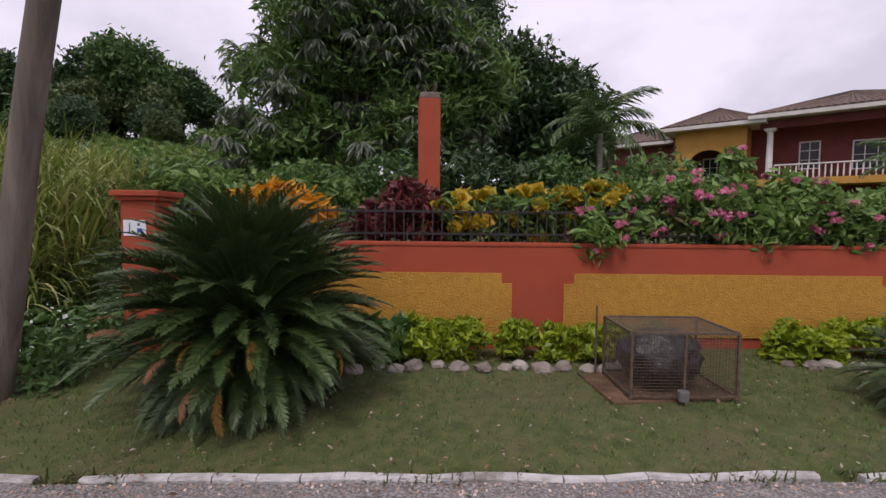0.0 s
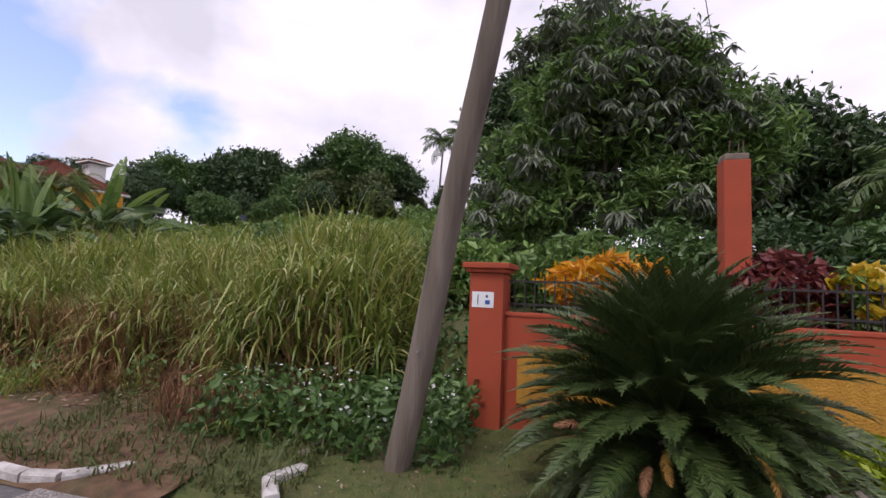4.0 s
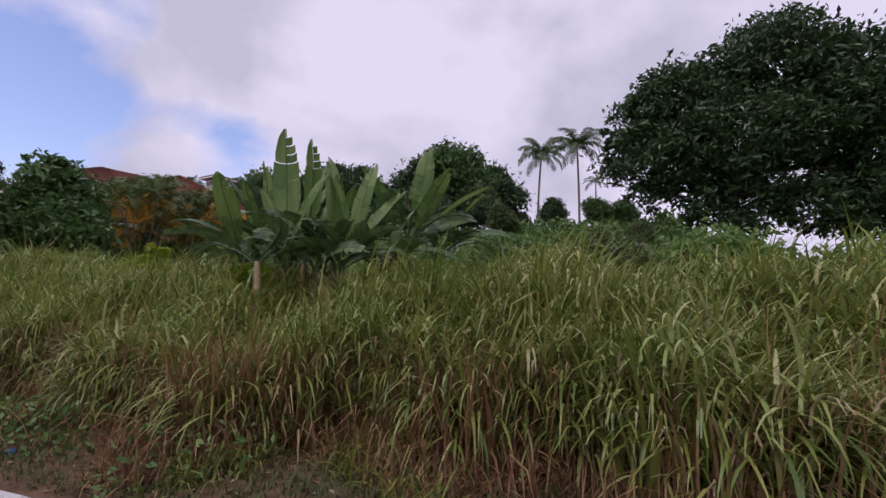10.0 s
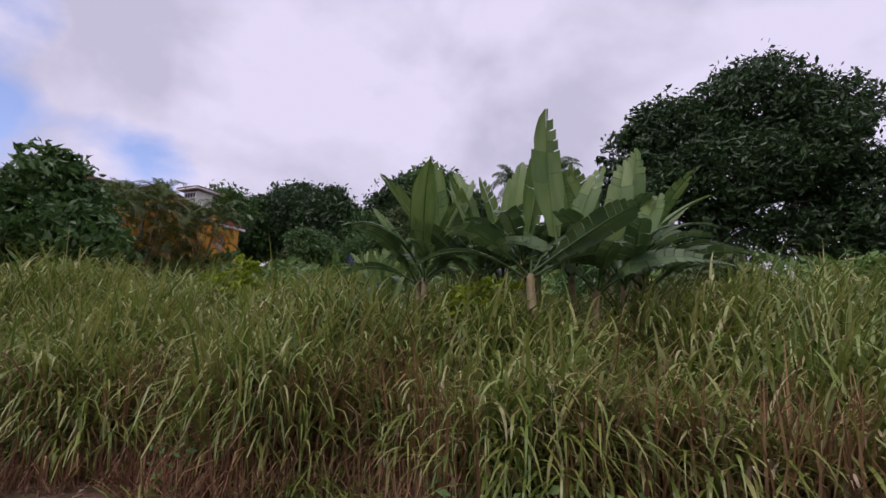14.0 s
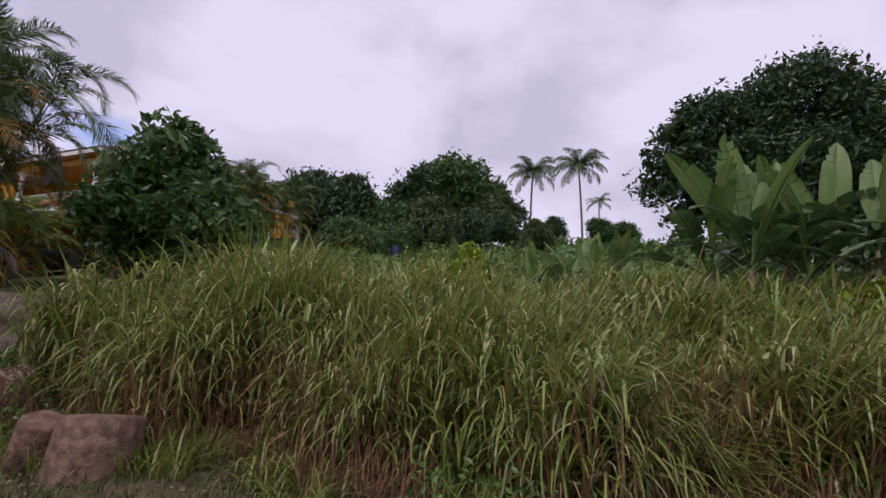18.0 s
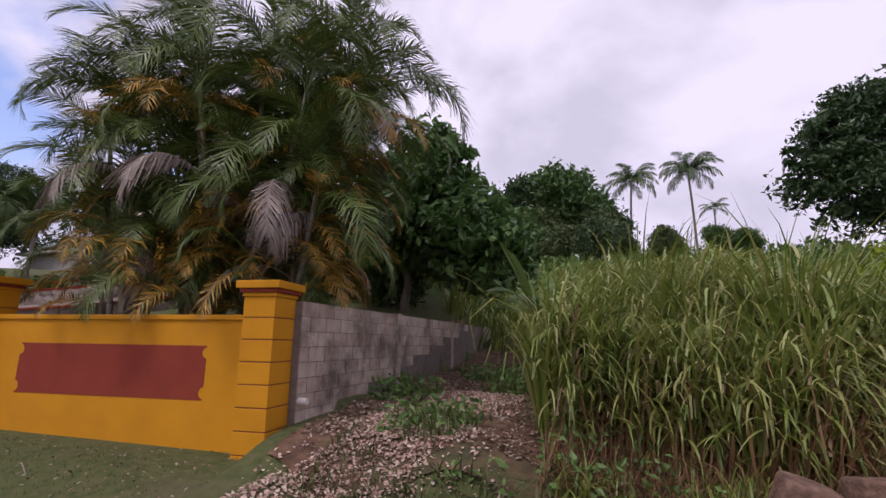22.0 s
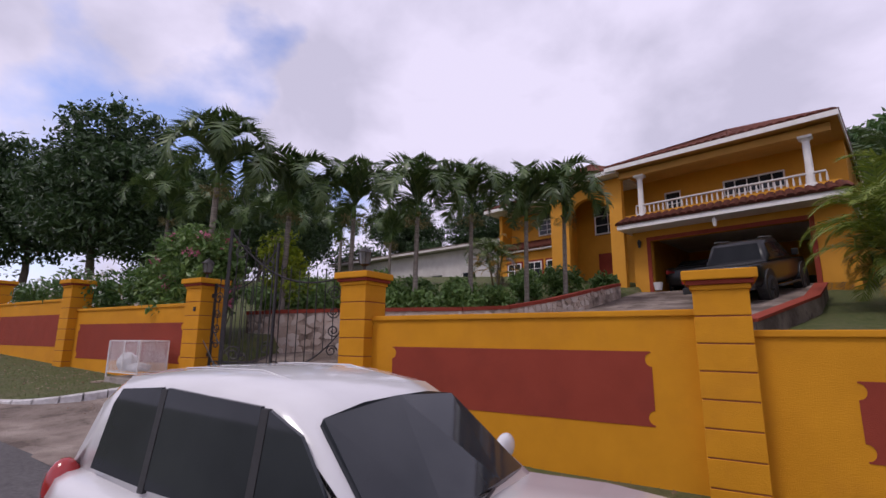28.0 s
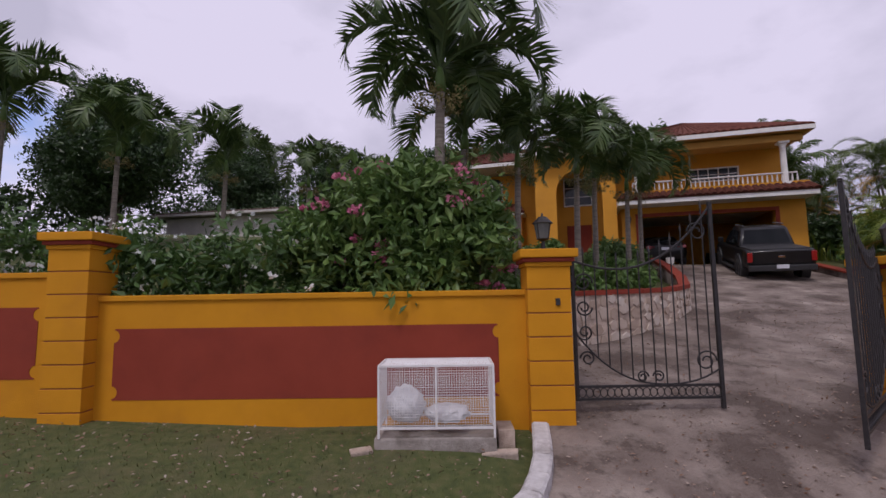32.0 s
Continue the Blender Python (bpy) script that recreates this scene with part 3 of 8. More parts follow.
def tree(name, x, y, z, blobs, trunk_r, leaf, n_leaf, leaf_size, clumps, label, category="tree", rng=RNG, bark=None, trunk_top=None, spread=0.2, slim=0.42, group="", leaf2=None, n2=0, size2=0.2, slim2=0.25):
    """Blobs are given from the foot of the trunk."""
    ob = thing(name, pose(x, y, z), label, category, group)
    limbs("trunk", (0, 0, 0), blobs, trunk_r, bark or BARK, ob, rng, trunk_top or 0.5 * max(b[2] for b in blobs))
    pts = np.concatenate([clump_points(int(n_leaf * 1.3), blobs, rng, clumps=int(clumps * 1.3), spread=spread * 1.25), clump_points(int(n_leaf * 0.5), blobs, rng, 0.2, clumps, spread * 1.6)])
    vv, ff = leaf_mesh(pts, leaf_size, rng, slim=slim)
    mesh_ob("crown", vv, ff, leaf, ob)
    if leaf2:
        # hanging rosettes of long leaves at the twig ends
        cc = clump_points(n2 // 14, blobs, rng, 0.85, clumps, 0.2)
        k = rng.integers(0, len(cc), n2)
        a = rng.random(n2) * 2 * np.pi
        out = np.stack([np.cos(a), np.sin(a), np.zeros(n2)], 1)
        dn = 0.35 + 0.9 * rng.random((n2, 1))
        u = out - dn * np.array([[0, 0, 1.0]])
        u /= np.linalg.norm(u, axis=1, keepdims=True)
        v = np.cross(u, np.array([[0, 0, 1.0]]) + 0.25 * rng.normal(size=(n2, 3)))
        v /= np.linalg.norm(v, axis=1, keepdims=True)
        s = size2 * (0.7 + 0.6 * rng.random((n2, 1)))
        vv, ff = quads_from(cc[k] + u * s, u * s, v * s * slim2, np.array([[0, 0, 1.0]]) * s * 0.3)
        mesh_ob("hanging_leaves", vv, ff, leaf2, ob)
    return ob


def frond_mesh(name, material, length=2.0, pairs=34, leaflet=0.5, width=0.035, droop=0.9, lift=0.5, vee=0.5, hang=0.35, seed=0, rachis=0.014, stem=0.18, taper=1.0):
    """A feather-shaped palm leaf along +x from the origin, rising by lift and bending down by droop, in radians."""
    rng = np.random.default_rng(seed)
    k = 22
    ang = lift - (lift + droop) * (np.linspace(0, 1, k) ** 1.35)
    ds = length / (k - 1)
    px = np.concatenate([[0], np.cumsum(np.cos(ang[:-1]) * ds)])
    pz = np.concatenate([[0], np.cumsum(np.sin(ang[:-1]) * ds)])
    verts, faces = [], []
    for i in range(k):
        r = rachis * (1.3 - 1.05 * i / (k - 1))
        up = (-math.sin(ang[i]), math.cos(ang[i]))
        verts += [(px[i], r, pz[i]), (px[i] + up[0] * r, 0, pz[i] + up[1] * r), (px[i], -r, pz[i]), (px[i] - up[0] * r, 0, pz[i] - up[1] * r)]
        if i:
            a, b = 4 * (i - 1), 4 * i
            for j in range(4):
                faces.append((a + j, a + (j + 1) % 4, b + (j + 1) % 4, b + j))
    for side in (1, -1):
        for i in range(pairs):
            s = stem + (1 - stem) * (i + 0.3 * rng.random()) / pairs
            f = s * (k - 1)
            j = min(int(f), k - 2)
            w = f - j
            x, z = px[j] * (1 - w) + px[j + 1] * w, pz[j] * (1 - w) + pz[j + 1] * w
            a = ang[j]
            env = math.sin(math.pi * min(1.0, 0.18 + 0.86 * (s - stem) / (1 - stem))) ** 0.6
            ln = leaflet * env * (0.88 + 0.24 * rng.random())
            sweep = 0.5 + 0.55 * s + 0.12 * rng.normal()
            d = Vector((math.cos(a) * math.sin(sweep), side * math.cos(sweep), math.sin(a) * math.sin(sweep) + vee * math.cos(sweep) * (1 - 0.4 * s) + 0.1 * rng.normal())).normalized()
            p0 = Vector((x, 0, z))
            h = hang * ln * (0.8 + 0.5 * rng.random())
            p1 = p0 + d * ln * 0.5 - Vector((0, 0, h * 0.22))
            p2 = p0 + d * ln * 0.95 - Vector((0, 0, h))
            t = Vector((math.cos(a), 0, math.sin(a)))
            wd = width * (0.8 + 0.4 * rng.random())
            o = len(verts)
            verts += [tuple(p0 + t * wd * 0.35), tuple(p0 - t * wd * 0.35), tuple(p1 - t * wd * 0.55), tuple(p1 + t * wd * 0.55), tuple(p2)]
            faces += [(o, o + 1, o + 2, o + 3), (o + 3, o + 2, o + 4)]
    me = bpy.data.meshes.new(name)
    me.from_pydata(verts, [], faces)
    me.materials.append(material)
    return me


def blades(n, xs, ys, length, width, lean, material, name, rng, zfun=ground_z, seg=4, curl=1.0, wind=(0.35, -0.25), parent=None, z_off=0.0, az=None, bend=1.6):
    """Arching grass blades rooted at xs, ys."""
    L = length * (0.65 + 0.6 * rng.random(n))
    az = rng.random(n) * 2 * np.pi if az is None else az
    dx, dy = np.cos(az) + wind[0], np.sin(az) + wind[1]
    nn = np.hypot(dx, dy) + 1e-6
    dx, dy = dx / nn, dy / nn
    a0 = lean * rng.random(n)
    a1 = a0 + curl * (0.35 + 1.5 * rng.random(n))
    sx, sy = -dy, dx
    px, py, pz = xs.copy(), ys.copy(), zfun(xs, ys) - 0.03 + z_off
    rows = []
    for i in range(seg + 1):
        s = i / seg
        w = width * (0.75 + 0.5 * rng.random(n)) * (1 - s ** 2.2) * 0.5 + 0.0006
        rows.append(np.stack([np.stack([px - sx * w, py - sy * w, pz], 1), np.stack([px + sx * w, py + sy * w, pz], 1)], 1))
        a = a0 + (a1 - a0) * ((i + 0.6) / seg) ** bend
        st = L / seg
        px, py, pz = px + dx * np.sin(a) * st, py + dy * np.sin(a) * st, pz + np.cos(a) * st
    v = np.stack(rows, 1).reshape(n, -1, 3)
    k = 2 * (seg + 1)
    f0 = np.array([[2 * i, 2 * i + 1, 2 * i + 3, 2 * i + 2] for i in range(seg)])
    f = (f0[None] + (np.arange(n) * k)[:, None, None]).reshape(-1, 4)
    return mesh_ob(name, v.reshape(-1, 3), f, material, parent)

# ---- ground, road, kerbs ----
def sheet(name, xs, ys, zf, material, kind_label, category):
    X, Y = np.meshgrid(xs, ys, indexing="ij")
    v = np.stack([X, Y, zf(X, Y)], -1).reshape(-1, 3)
    a, b = len(xs), len(ys)
    idx = np.arange(a * b).reshape(a, b)
    f = np.stack([idx[:-1, :-1], idx[1:, :-1], idx[1:, 1:], idx[:-1, 1:]], -1).reshape(-1, 4)
    return tagged(mesh_ob(name, v, f, material, smooth=True), kind_label, category, kind="structure")


def rough_ground(X, Y):
    d = Y - kerb_y(X)
    bumpy = 0.03 * np.sin(X * 2.1 + Y * 1.3) * np.sin(Y * 1.7 - X * 0.6) + 0.015 * np.sin(X * 5.3) * np.cos(Y * 4.1)
    return ground_z(X, Y) + bumpy * sstep(0.6, 1.6, d) * (X > -48) * (X < -15) - 0.09 * (d < 0.05) * (d > -9)


gx = np.concatenate([np.linspace(-1500, -150, 14), np.linspace(-140, -82, 24), np.linspace(-80, 2, 330), np.linspace(4, 60, 24), np.linspace(70, 1500, 14)])
gy = np.concatenate([np.linspace(-1500, -60, 12), np.linspace(-40, -8, 8), np.linspace(-6, 24, 150), np.linspace(25, 75, 40), np.linspace(80, 160, 12), np.linspace(200, 2500, 12)])
GROUND = sheet("ground", gx, gy, rough_ground, SOIL, "worn green turf and brown soil rising to a hill", "ground")

rx = np.linspace(-140, 60, 220)
verts, faces = [], []
for x in rx:
    ky = float(kerb_y(x))
    for o, dz in ((0.0, 0.0), (-0.5, 0.01), (-3.0, 0.05), (-5.8, 0.0)):
        verts.append((x, ky + o, float(road_z(x)) + dz - 0.015))
for i in range(len(rx) - 1):
    for j in range(3):
        a = 4 * i + j
        faces.append((a, a + 4, a + 5, a + 1))
tagged(mesh_ob("road", verts, faces, ASPHALT, smooth=True), "grey worn asphalt road beside a white kerb", "road", kind="structure")


def kerb_run(name, pts, w, h, material, label, sink=0.12, gaps=()):
    """A kerb of short pieces along points, each piece of its own."""
    root = tagged(new(name), label, "kerb", kind="structure")
    for i, (a, b) in enumerate(zip(pts, pts[1:])):
        if i in gaps:
            continue
        a, b = Vector(a), Vector(b)
        d = (b - a)
        d.normalize()
        s = Vector((-d.y, d.x, 0)).normalized() * w / 2
        bm = bmesh.new()
        j = 0.004
        ring = []
        for p in (a + d * j, b - d * j):
            ring.append([bm.verts.new(q) for q in (p - s + Vector((0, 0, -sink)), p - s * 0.95 + Vector((0, 0, h - 0.02)), p - s * 0.7 + Vector((0, 0, h)), p + s * 0.7 + Vector((0, 0, h)), p + s * 0.95 + Vector((0, 0, h - 0.02)), p + s + Vector((0, 0, -sink)))])
        for k in range(6):
            bm.faces.new((ring[0][k], ring[1][k], ring[1][(k + 1) % 6], ring[0][(k + 1) % 6]))
        bm.faces.new(ring[0][::-1])
        bm.faces.new(ring[1])
        bmesh.ops.recalc_face_normals(bm, faces=bm.faces)
        part("kerb_piece", bm, material, root)
    return root


def kerb_line(x0, x1, step, off=0.05, jit=0.012, seed=3):
    rng = np.random.default_rng(seed)
    n = max(2, int(abs(x1 - x0) / step) + 1)
    return [(x, float(kerb_y(x)) + off + rng.normal() * jit, float(road_z(x)) + rng.normal() * 0.006) for x in np.linspace(x0, x1, n)]


kerb_run("kerb_garden", kerb_line(-15.2, 2, 0.28, jit=0.014), 0.07, 0.024, WHITE_KERB, "low white painted kerb worn and half overgrown", gaps=(2, 6, 24, 37, 52))
kerb_run("kerb_corner", [(-15.5, 1.2, 0.2), (-15.74, 1.52, 0.2), (-15.6, 1.84, 0.2)], 0.13, 0.09, WHITE_KERB, "broken end of a white painted kerb in grass")
kerb_run("kerb_curved", [(-18.16, 1.07, 0.15), (-17.77, 1.04, 0.15), (-17.45, 1.1, 0.16), (-17.2, 1.34, 0.16), (-17.02, 1.58, 0.17), (-16.93, 1.85, 0.18)], 0.13, 0.08, WHITE_KERB, "curved white kerb stub at the road edge")
kerb_run("kerb_lot", kerb_line(-62.0, -26.4, 0.7, jit=0.016), 0.11, 0.06, WHITE_KERB, "white painted kerb along the verge")

# bare soil of the verge and of the path by the block wall, gravelly road edge
def strip_sheet(name, xs, n, y_of, lift, material, label, category, zf=rough_ground):
    v = []
    for x in xs:
        y0, y1 = y_of(x)
        yy = np.linspace(y0, y1, n)
        v.append(np.stack([np.full(n, x), yy, zf(np.full(n, x), yy) + lift], 1))
    v = np.concatenate(v)
    idx = np.arange(len(v)).reshape(-1, n)
    f = np.stack([idx[:-1, :-1], idx[1:, :-1], idx[1:, 1:], idx[:-1, 1:]], -1).reshape(-1, 4)
    return tagged(mesh_ob(name, v, f, material, smooth=True), label, category, kind="structure")


strip_sheet("ground_verge", np.linspace(-44.6, -16.4, 230), 26, lambda x: (float(kerb_y(x)) - 0.04, float(kerb_y(x)) + (4.4 + 0.2 * math.sin(x * 2.1)) * min(1.0, max(0.02, (-16.3 - x) / 2.6)) ** 0.6), 0.03, BARE, "bare brown soil verge with patches of green", "ground", lambda X, Y: np.maximum(rough_ground(X, Y), road_z(X) - 0.035))
strip_sheet("ground_path", np.linspace(-47.6, -44.4, 40), 60, lambda x: (5.25 + 0.25 * math.sin(x * 3), 16.5), 0.03, BARE, "bare brown soil path beside the block wall", "ground")
strip_sheet("road_edge", np.linspace(-17.5, 4, 120), 8, lambda x: (float(kerb_y(x)) - 0.75 - 0.12 * math.sin(x * 3.1), float(kerb_y(x)) - 0.01), 0.012, GRAVEL_L, "loose grey gravel along the road edge", "road", lambda X, Y: road_z(X) - 0.005)
strip_sheet("road_margin", np.linspace(-62, -18, 240), 5, lambda x: (float(kerb_y(x)) - 0.16 - 0.06 * math.sin(x * 2.3) - 0.04 * math.sin(x * 5.7), float(kerb_y(x)) - 0.01), 0.008, GRAVEL, "thin strip of grit along the white kerb", "road", lambda X, Y: road_z(X) - 0.006)

# ---- ochre boundary wall ----
WY = 6.15
PX = [-48.15, -52.9, -58.0, -62.87, -67.06, -72.72, -78.3, -83.9]
PB = [0.2, 0.36, 0.48, 1.15, 1.25, 1.33, 1.5, 1.8]
PT = [2.37, 2.52, 2.76, 3.06, 3.2, 3.5, 3.8, 4.1]
YW = tagged(new("wall_ochre"), "ochre boundary wall with oxide red painted panels", "wall", kind="structure")


def pillar_parts(root, x, z0, z1, w, y0, y1, body, cap, band, step=0.272):
    """A square pillar of courses with fine grooves, a band, and an overhanging moulded cap."""
    zt = z1 - 0.2
    # recessed core shows between courses, coloured as the grooves' shade
    part("pillar_core", boxed(x - w / 2 + 0.008, x + w / 2 - 0.008, y0 + 0.008, y1, z0 - 0.5, zt), band, root)
    z = zt
    while z > z0 - 0.3:
        part("pillar_course", boxed(x - w / 2, x + w / 2, y0, y1 - 0.004, max(z - step + 0.016, z0 - 0.4), z, bevel=0.006), body, root)
        z -= step
    part("cap_band", boxed(x - w / 2 - 0.02, x + w / 2 + 0.02, y0 - 0.02, y1 + 0.02, zt, zt + 0.05, bevel=0.008), body, root)
    part("cap_moulding", boxed(x - w / 2 - 0.05, x + w / 2 + 0.05, y0 - 0.05, y1 + 0.05, zt + 0.05, zt + 0.10, bevel=0.012), cap, root)
    part("cap_slab", boxed(x - w / 2 - 0.085, x + w / 2 + 0.085, y0 - 0.085, y1 + 0.085, zt + 0.10, z1, bevel=0.014), body, root)


def notched(bm, x0, x1, z0, z1, r, y0, y1):
    """A panel with a round bite at each corner."""
    pts = []
    pts += [(x0, z0), (x1, z0)]
    for k in range(9):
        a = radians(-90 + -180 * k / 8)
        pts.append((x1 + r * 0.9 * math.cos(a) + 0.01, z0 + r + 0.015 + r * math.sin(a)))
    for k in range(9):
        a = radians(-90 + -180 * k / 8)
        pts.append((x1 + r * 0.9 * math.cos(a) + 0.01, z1 - r - 0.015 + r * math.sin(a)))
    pts += [(x1, z1), (x0, z1)]
    for k in range(9):
        a = radians(90 - 180 * k / 8)
        pts.append((x0 + r * 0.9 * math.cos(a) - 0.01, z1 - r - 0.015 + r * math.sin(a)))
    for k in range(9):
        a = radians(90 - 180 * k / 8)
        pts.append((x0 + r * 0.9 * math.cos(a) - 0.01, z0 + r + 0.015 + r * math.sin(a)))
    return extrude_poly(bm, pts, y0, y1)


# bay: left pillar, right pillar, coping height, red panel bottom and top
BAYS = [(1, 0, 1.95, 0.855, 1.545, 0.83, 0.85), (2, 1, 2.16, 1.0, 1.70, 1.0, 0.87), (3, 2, 2.38, 1.14, 1.93, 0.65, 0.72), (5, 4, 2.74, 1.5, 2.34, 0.47, 0.59), (6, 5, 3.04, 1.757, 2.615, 0.55, 0.5), (7, 6, 3.3, 2.0, 2.85, 0.55, 0.55)]
for a, b, zc, zb, zt, ml, mr in BAYS:
    x0, x1 = PX[a] + 0.2, PX[b] - 0.2
    zlow = min(PB[a], PB[b]) - 0.5
    part("wall_bay", boxed(x0, x1, WY, WY + 0.2, zlow, zc - 0.07), YELLOW, YW)
    part("coping", boxed(x0, x1, WY - 0.03, WY + 0.23, zc - 0.07, zc, bevel=0.012), YELLOW, YW)
    part("painted_panel", notched(bmesh.new(), PX[a] + ml, PX[b] - mr, zb, zt, 0.075, WY - 0.006, WY + 0.05), RED, YW, "oxide red painted panel with bitten corners")
for x, z0, z1 in zip(PX, PB, PT):
    pillar_parts(YW, x, z0, z1, 0.44 if x > -55 else 0.5, 5.95, 6.45, YELLOW, RED, GROOVE)

# ---- concrete block wall running back from the corner pillar ----
BW = tagged(new("wall_block"), "bare grey concrete block wall stained dark", "wall", kind="structure")
bx0, bx1 = -47.98, -47.82
part("mortar_core", boxed(bx0 + 0.012, bx1 - 0.012, 6.45, 26, -0.4, 2.14), MORTAR, BW)
for lvl in range(11):
    z0 = -0.08 + lvl * 0.203
    off = 0.2 if lvl % 2 else 0.0
    y = 6.46 - off
    while y < 17:
        ya, yb = max(y, 6.46), y + 0.4
        if z0 + 0.19 > float(ground_z(-47.9, ya)) - 0.2:
            part("block", boxed(bx0, bx1, ya + 0.005, yb - 0.005, z0 + 0.005, z0 + 0.198), BLOCK, BW)
        y += 0.405
BW.matrix_basis = Matrix.Translation((-47.9, 6.45, 0)) @ pose(0, 0, 0, 0, 0, -6) @ Matrix.Translation((47.9, -6.45, 0))
part("wall_rest", boxed(bx0, bx1, 17, 26.01, 0.5, 2.16), BLOCK, BW)
for y in (9.6, 13.2):
    part("pier", boxed(bx0 - 0.01, bx1 + 0.012, y, y + 0.22, -0.2, 2.17), BLOCK, BW)

# ---- terracotta garden wall with ochre panels ----
RW_A = Vector((-14.45, 3.72, 0))
RW_U = Vector((0.9957, -0.0925, 0))
RW_ROT = math.degrees(math.atan2(RW_U.y, RW_U.x))
RW = tagged(new("wall_terracotta"), "terracotta garden wall with rough ochre panels", "wall", kind="structure")
RW.matrix_basis = pose(RW_A.x, RW_A.y, 0, 0, 0, RW_ROT)
RZ = 1.64
part("wall_body", boxed(0.15, 9.85, 0, 0.2, -0.2, RZ - 0.05), TERRA, RW)
part("coping", boxed(0.15, 9.85, -0.012, 0.215, RZ - 0.05, RZ, bevel=0.012), TERRA, RW)
for x0, x1 in ((0.55, 4.72), (5.37, 9.52)):
    bm = bmesh.new()
    pts = [(x0 + 0.12, 0.46), (x1 - 0.12, 0.46), (x1 - 0.12, 0.58), (x1, 0.58), (x1, 1.13), (x1 - 0.13, 1.13), (x1 - 0.13, 1.26), (x0 + 0.13, 1.26), (x0 + 0.13, 1.13), (x0, 1.13), (x0, 0.58), (x0 + 0.12, 0.58)]
    extrude_poly(bm, pts, -0.022, 0.05)
    part("rough_panel", bm, YELLOW_D, RW, "rough ochre rendered panel with notched corners")
for x, z1 in ((0.17, 2.23), (10.05, 2.34)):
    part("pillar", boxed(x - 0.21, x + 0.21, -0.12, 0.3, -0.2, z1 - 0.12, bevel=0.012), TERRA, RW)
    part("cap_step", boxed(x - 0.25, x + 0.25, -0.16, 0.34, z1 - 0.12, z1 - 0.07, bevel=0.008), TERRA, RW)
    part("cap_slab", boxed(x - 0.29, x + 0.29, -0.2, 0.38, z1 - 0.07, z1, bevel=0.012), TERRA, RW)

# ---- hill and garden trees ----
def gz(x, y):
    return float(ground_z(x, y))


R1 = np.random.default_rng(11)
tree("broad_tree", -13.4, 44, gz(-13.4, 44) - 0.6, [(-6.5, 0, 10.5, 4.0, 4.5, 3.2), (-3, 1, 15.6, 4.6, 5, 4), (3.2, 0, 18.2, 4.4, 5, 4.2), (-0.5, 0, 17.6, 2.8, 3, 2.4), (8.2, 0, 16.6, 4.2, 5, 4.0), (0.5, -1, 11.6, 6, 5, 3.4), (6.5, 0, 13, 5, 5, 3.5), (11.5, 1, 10.0, 4.5, 5, 3.6), (-7.4, 0, 13.6, 3.0, 3.4, 2.6), (-5.2, 0, 16.2, 2.8, 3.2, 2.4), (-8.6, 0, 11.4, 1.9, 2.4, 1.9), (-3.4, 0, 8.0, 3.0, 3, 1.6), (0.5, 0, 6.4, 4.6, 4, 2.6), (7.5, 0, 6.2, 5, 4, 2.8), (11.5, 1, 6.2, 4.4, 4, 3.0), (-6.8, 0, 7.4, 2.2, 2.4, 1.6)], 0.55, LEAF_DARK, 42000, 0.26, 820, "large broad dark green tree standing on the hill", rng=R1, trunk_top=8, spread=0.19)
tree("drooping_tree", -12.4, 12.0, gz(-12.4, 12), [(0, 0, 5.2, 2.4, 2.2, 1.7), (-2.0, 0.3, 3.6, 1.7, 1.8, 1.5), (1.3, 0.2, 6.0, 1.8, 2.0, 1.6), (0.0, 0.4, 7.2, 2.3, 2.0, 1.5), (-0.8, 0.2, 6.6, 1.6, 1.8, 1.5), (2.9, 0.3, 4.2, 1.7, 1.8, 1.9), (-0.8, -0.6, 2.2, 1.9, 1.5, 1.1), (1.6, -0.4, 2.6, 1.6, 1.5, 1.2), (-3.0, 0.2, 2.0, 1.2, 1.4, 1.0)], 0.2, LEAF_SHRUB, 21000, 0.125, 270, "tall leafy tree with drooping grey-green leaf clusters", rng=R1, trunk_top=2.8, spread=0.2, slim=0.3, leaf2=LEAF_GREY, n2=26000, size2=0.19, slim2=0.2)
tree("garden_tree", -7.2, 16.0, gz(-7, 16), [(0, 0, 4.6, 2.6, 2.2, 2.0), (2.4, 0.3, 3.8, 2.0, 2.0, 1.9), (-1.7, 0, 3.6, 1.8, 2, 1.9), (3.8, 1, 2.4, 1.4, 1.6, 1.3), (2, -0.4, 1.9, 2.2, 1.6, 1.2)], 0.18, LEAF_DARK, 18000, 0.14, 320, "dark green garden tree behind the terracotta wall", rng=R1, trunk_top=2.2, spread=0.2, leaf2=LEAF_GREY, n2=4000, size2=0.13)
tree("round_tree", -48.75, 14.2, gz(-48.75, 14.2), [(0.2, 0, 3.1, 2.0, 1.9, 1.7), (1.3, -0.4, 2.5, 1.6, 1.6, 1.5), (-0.8, 0, 2.5, 1.4, 1.6, 1.3), (0.9, -0.3, 4.5, 1.1, 1.2, 1.1), (2.5, -0.3, 1.7, 1.3, 1.3, 1.4)], 0.13, LEAF_MID, 10000, 0.155, 170, "dense round green tree over the block wall", rng=R1, trunk_top=1.6, spread=0.24, slim=0.5)
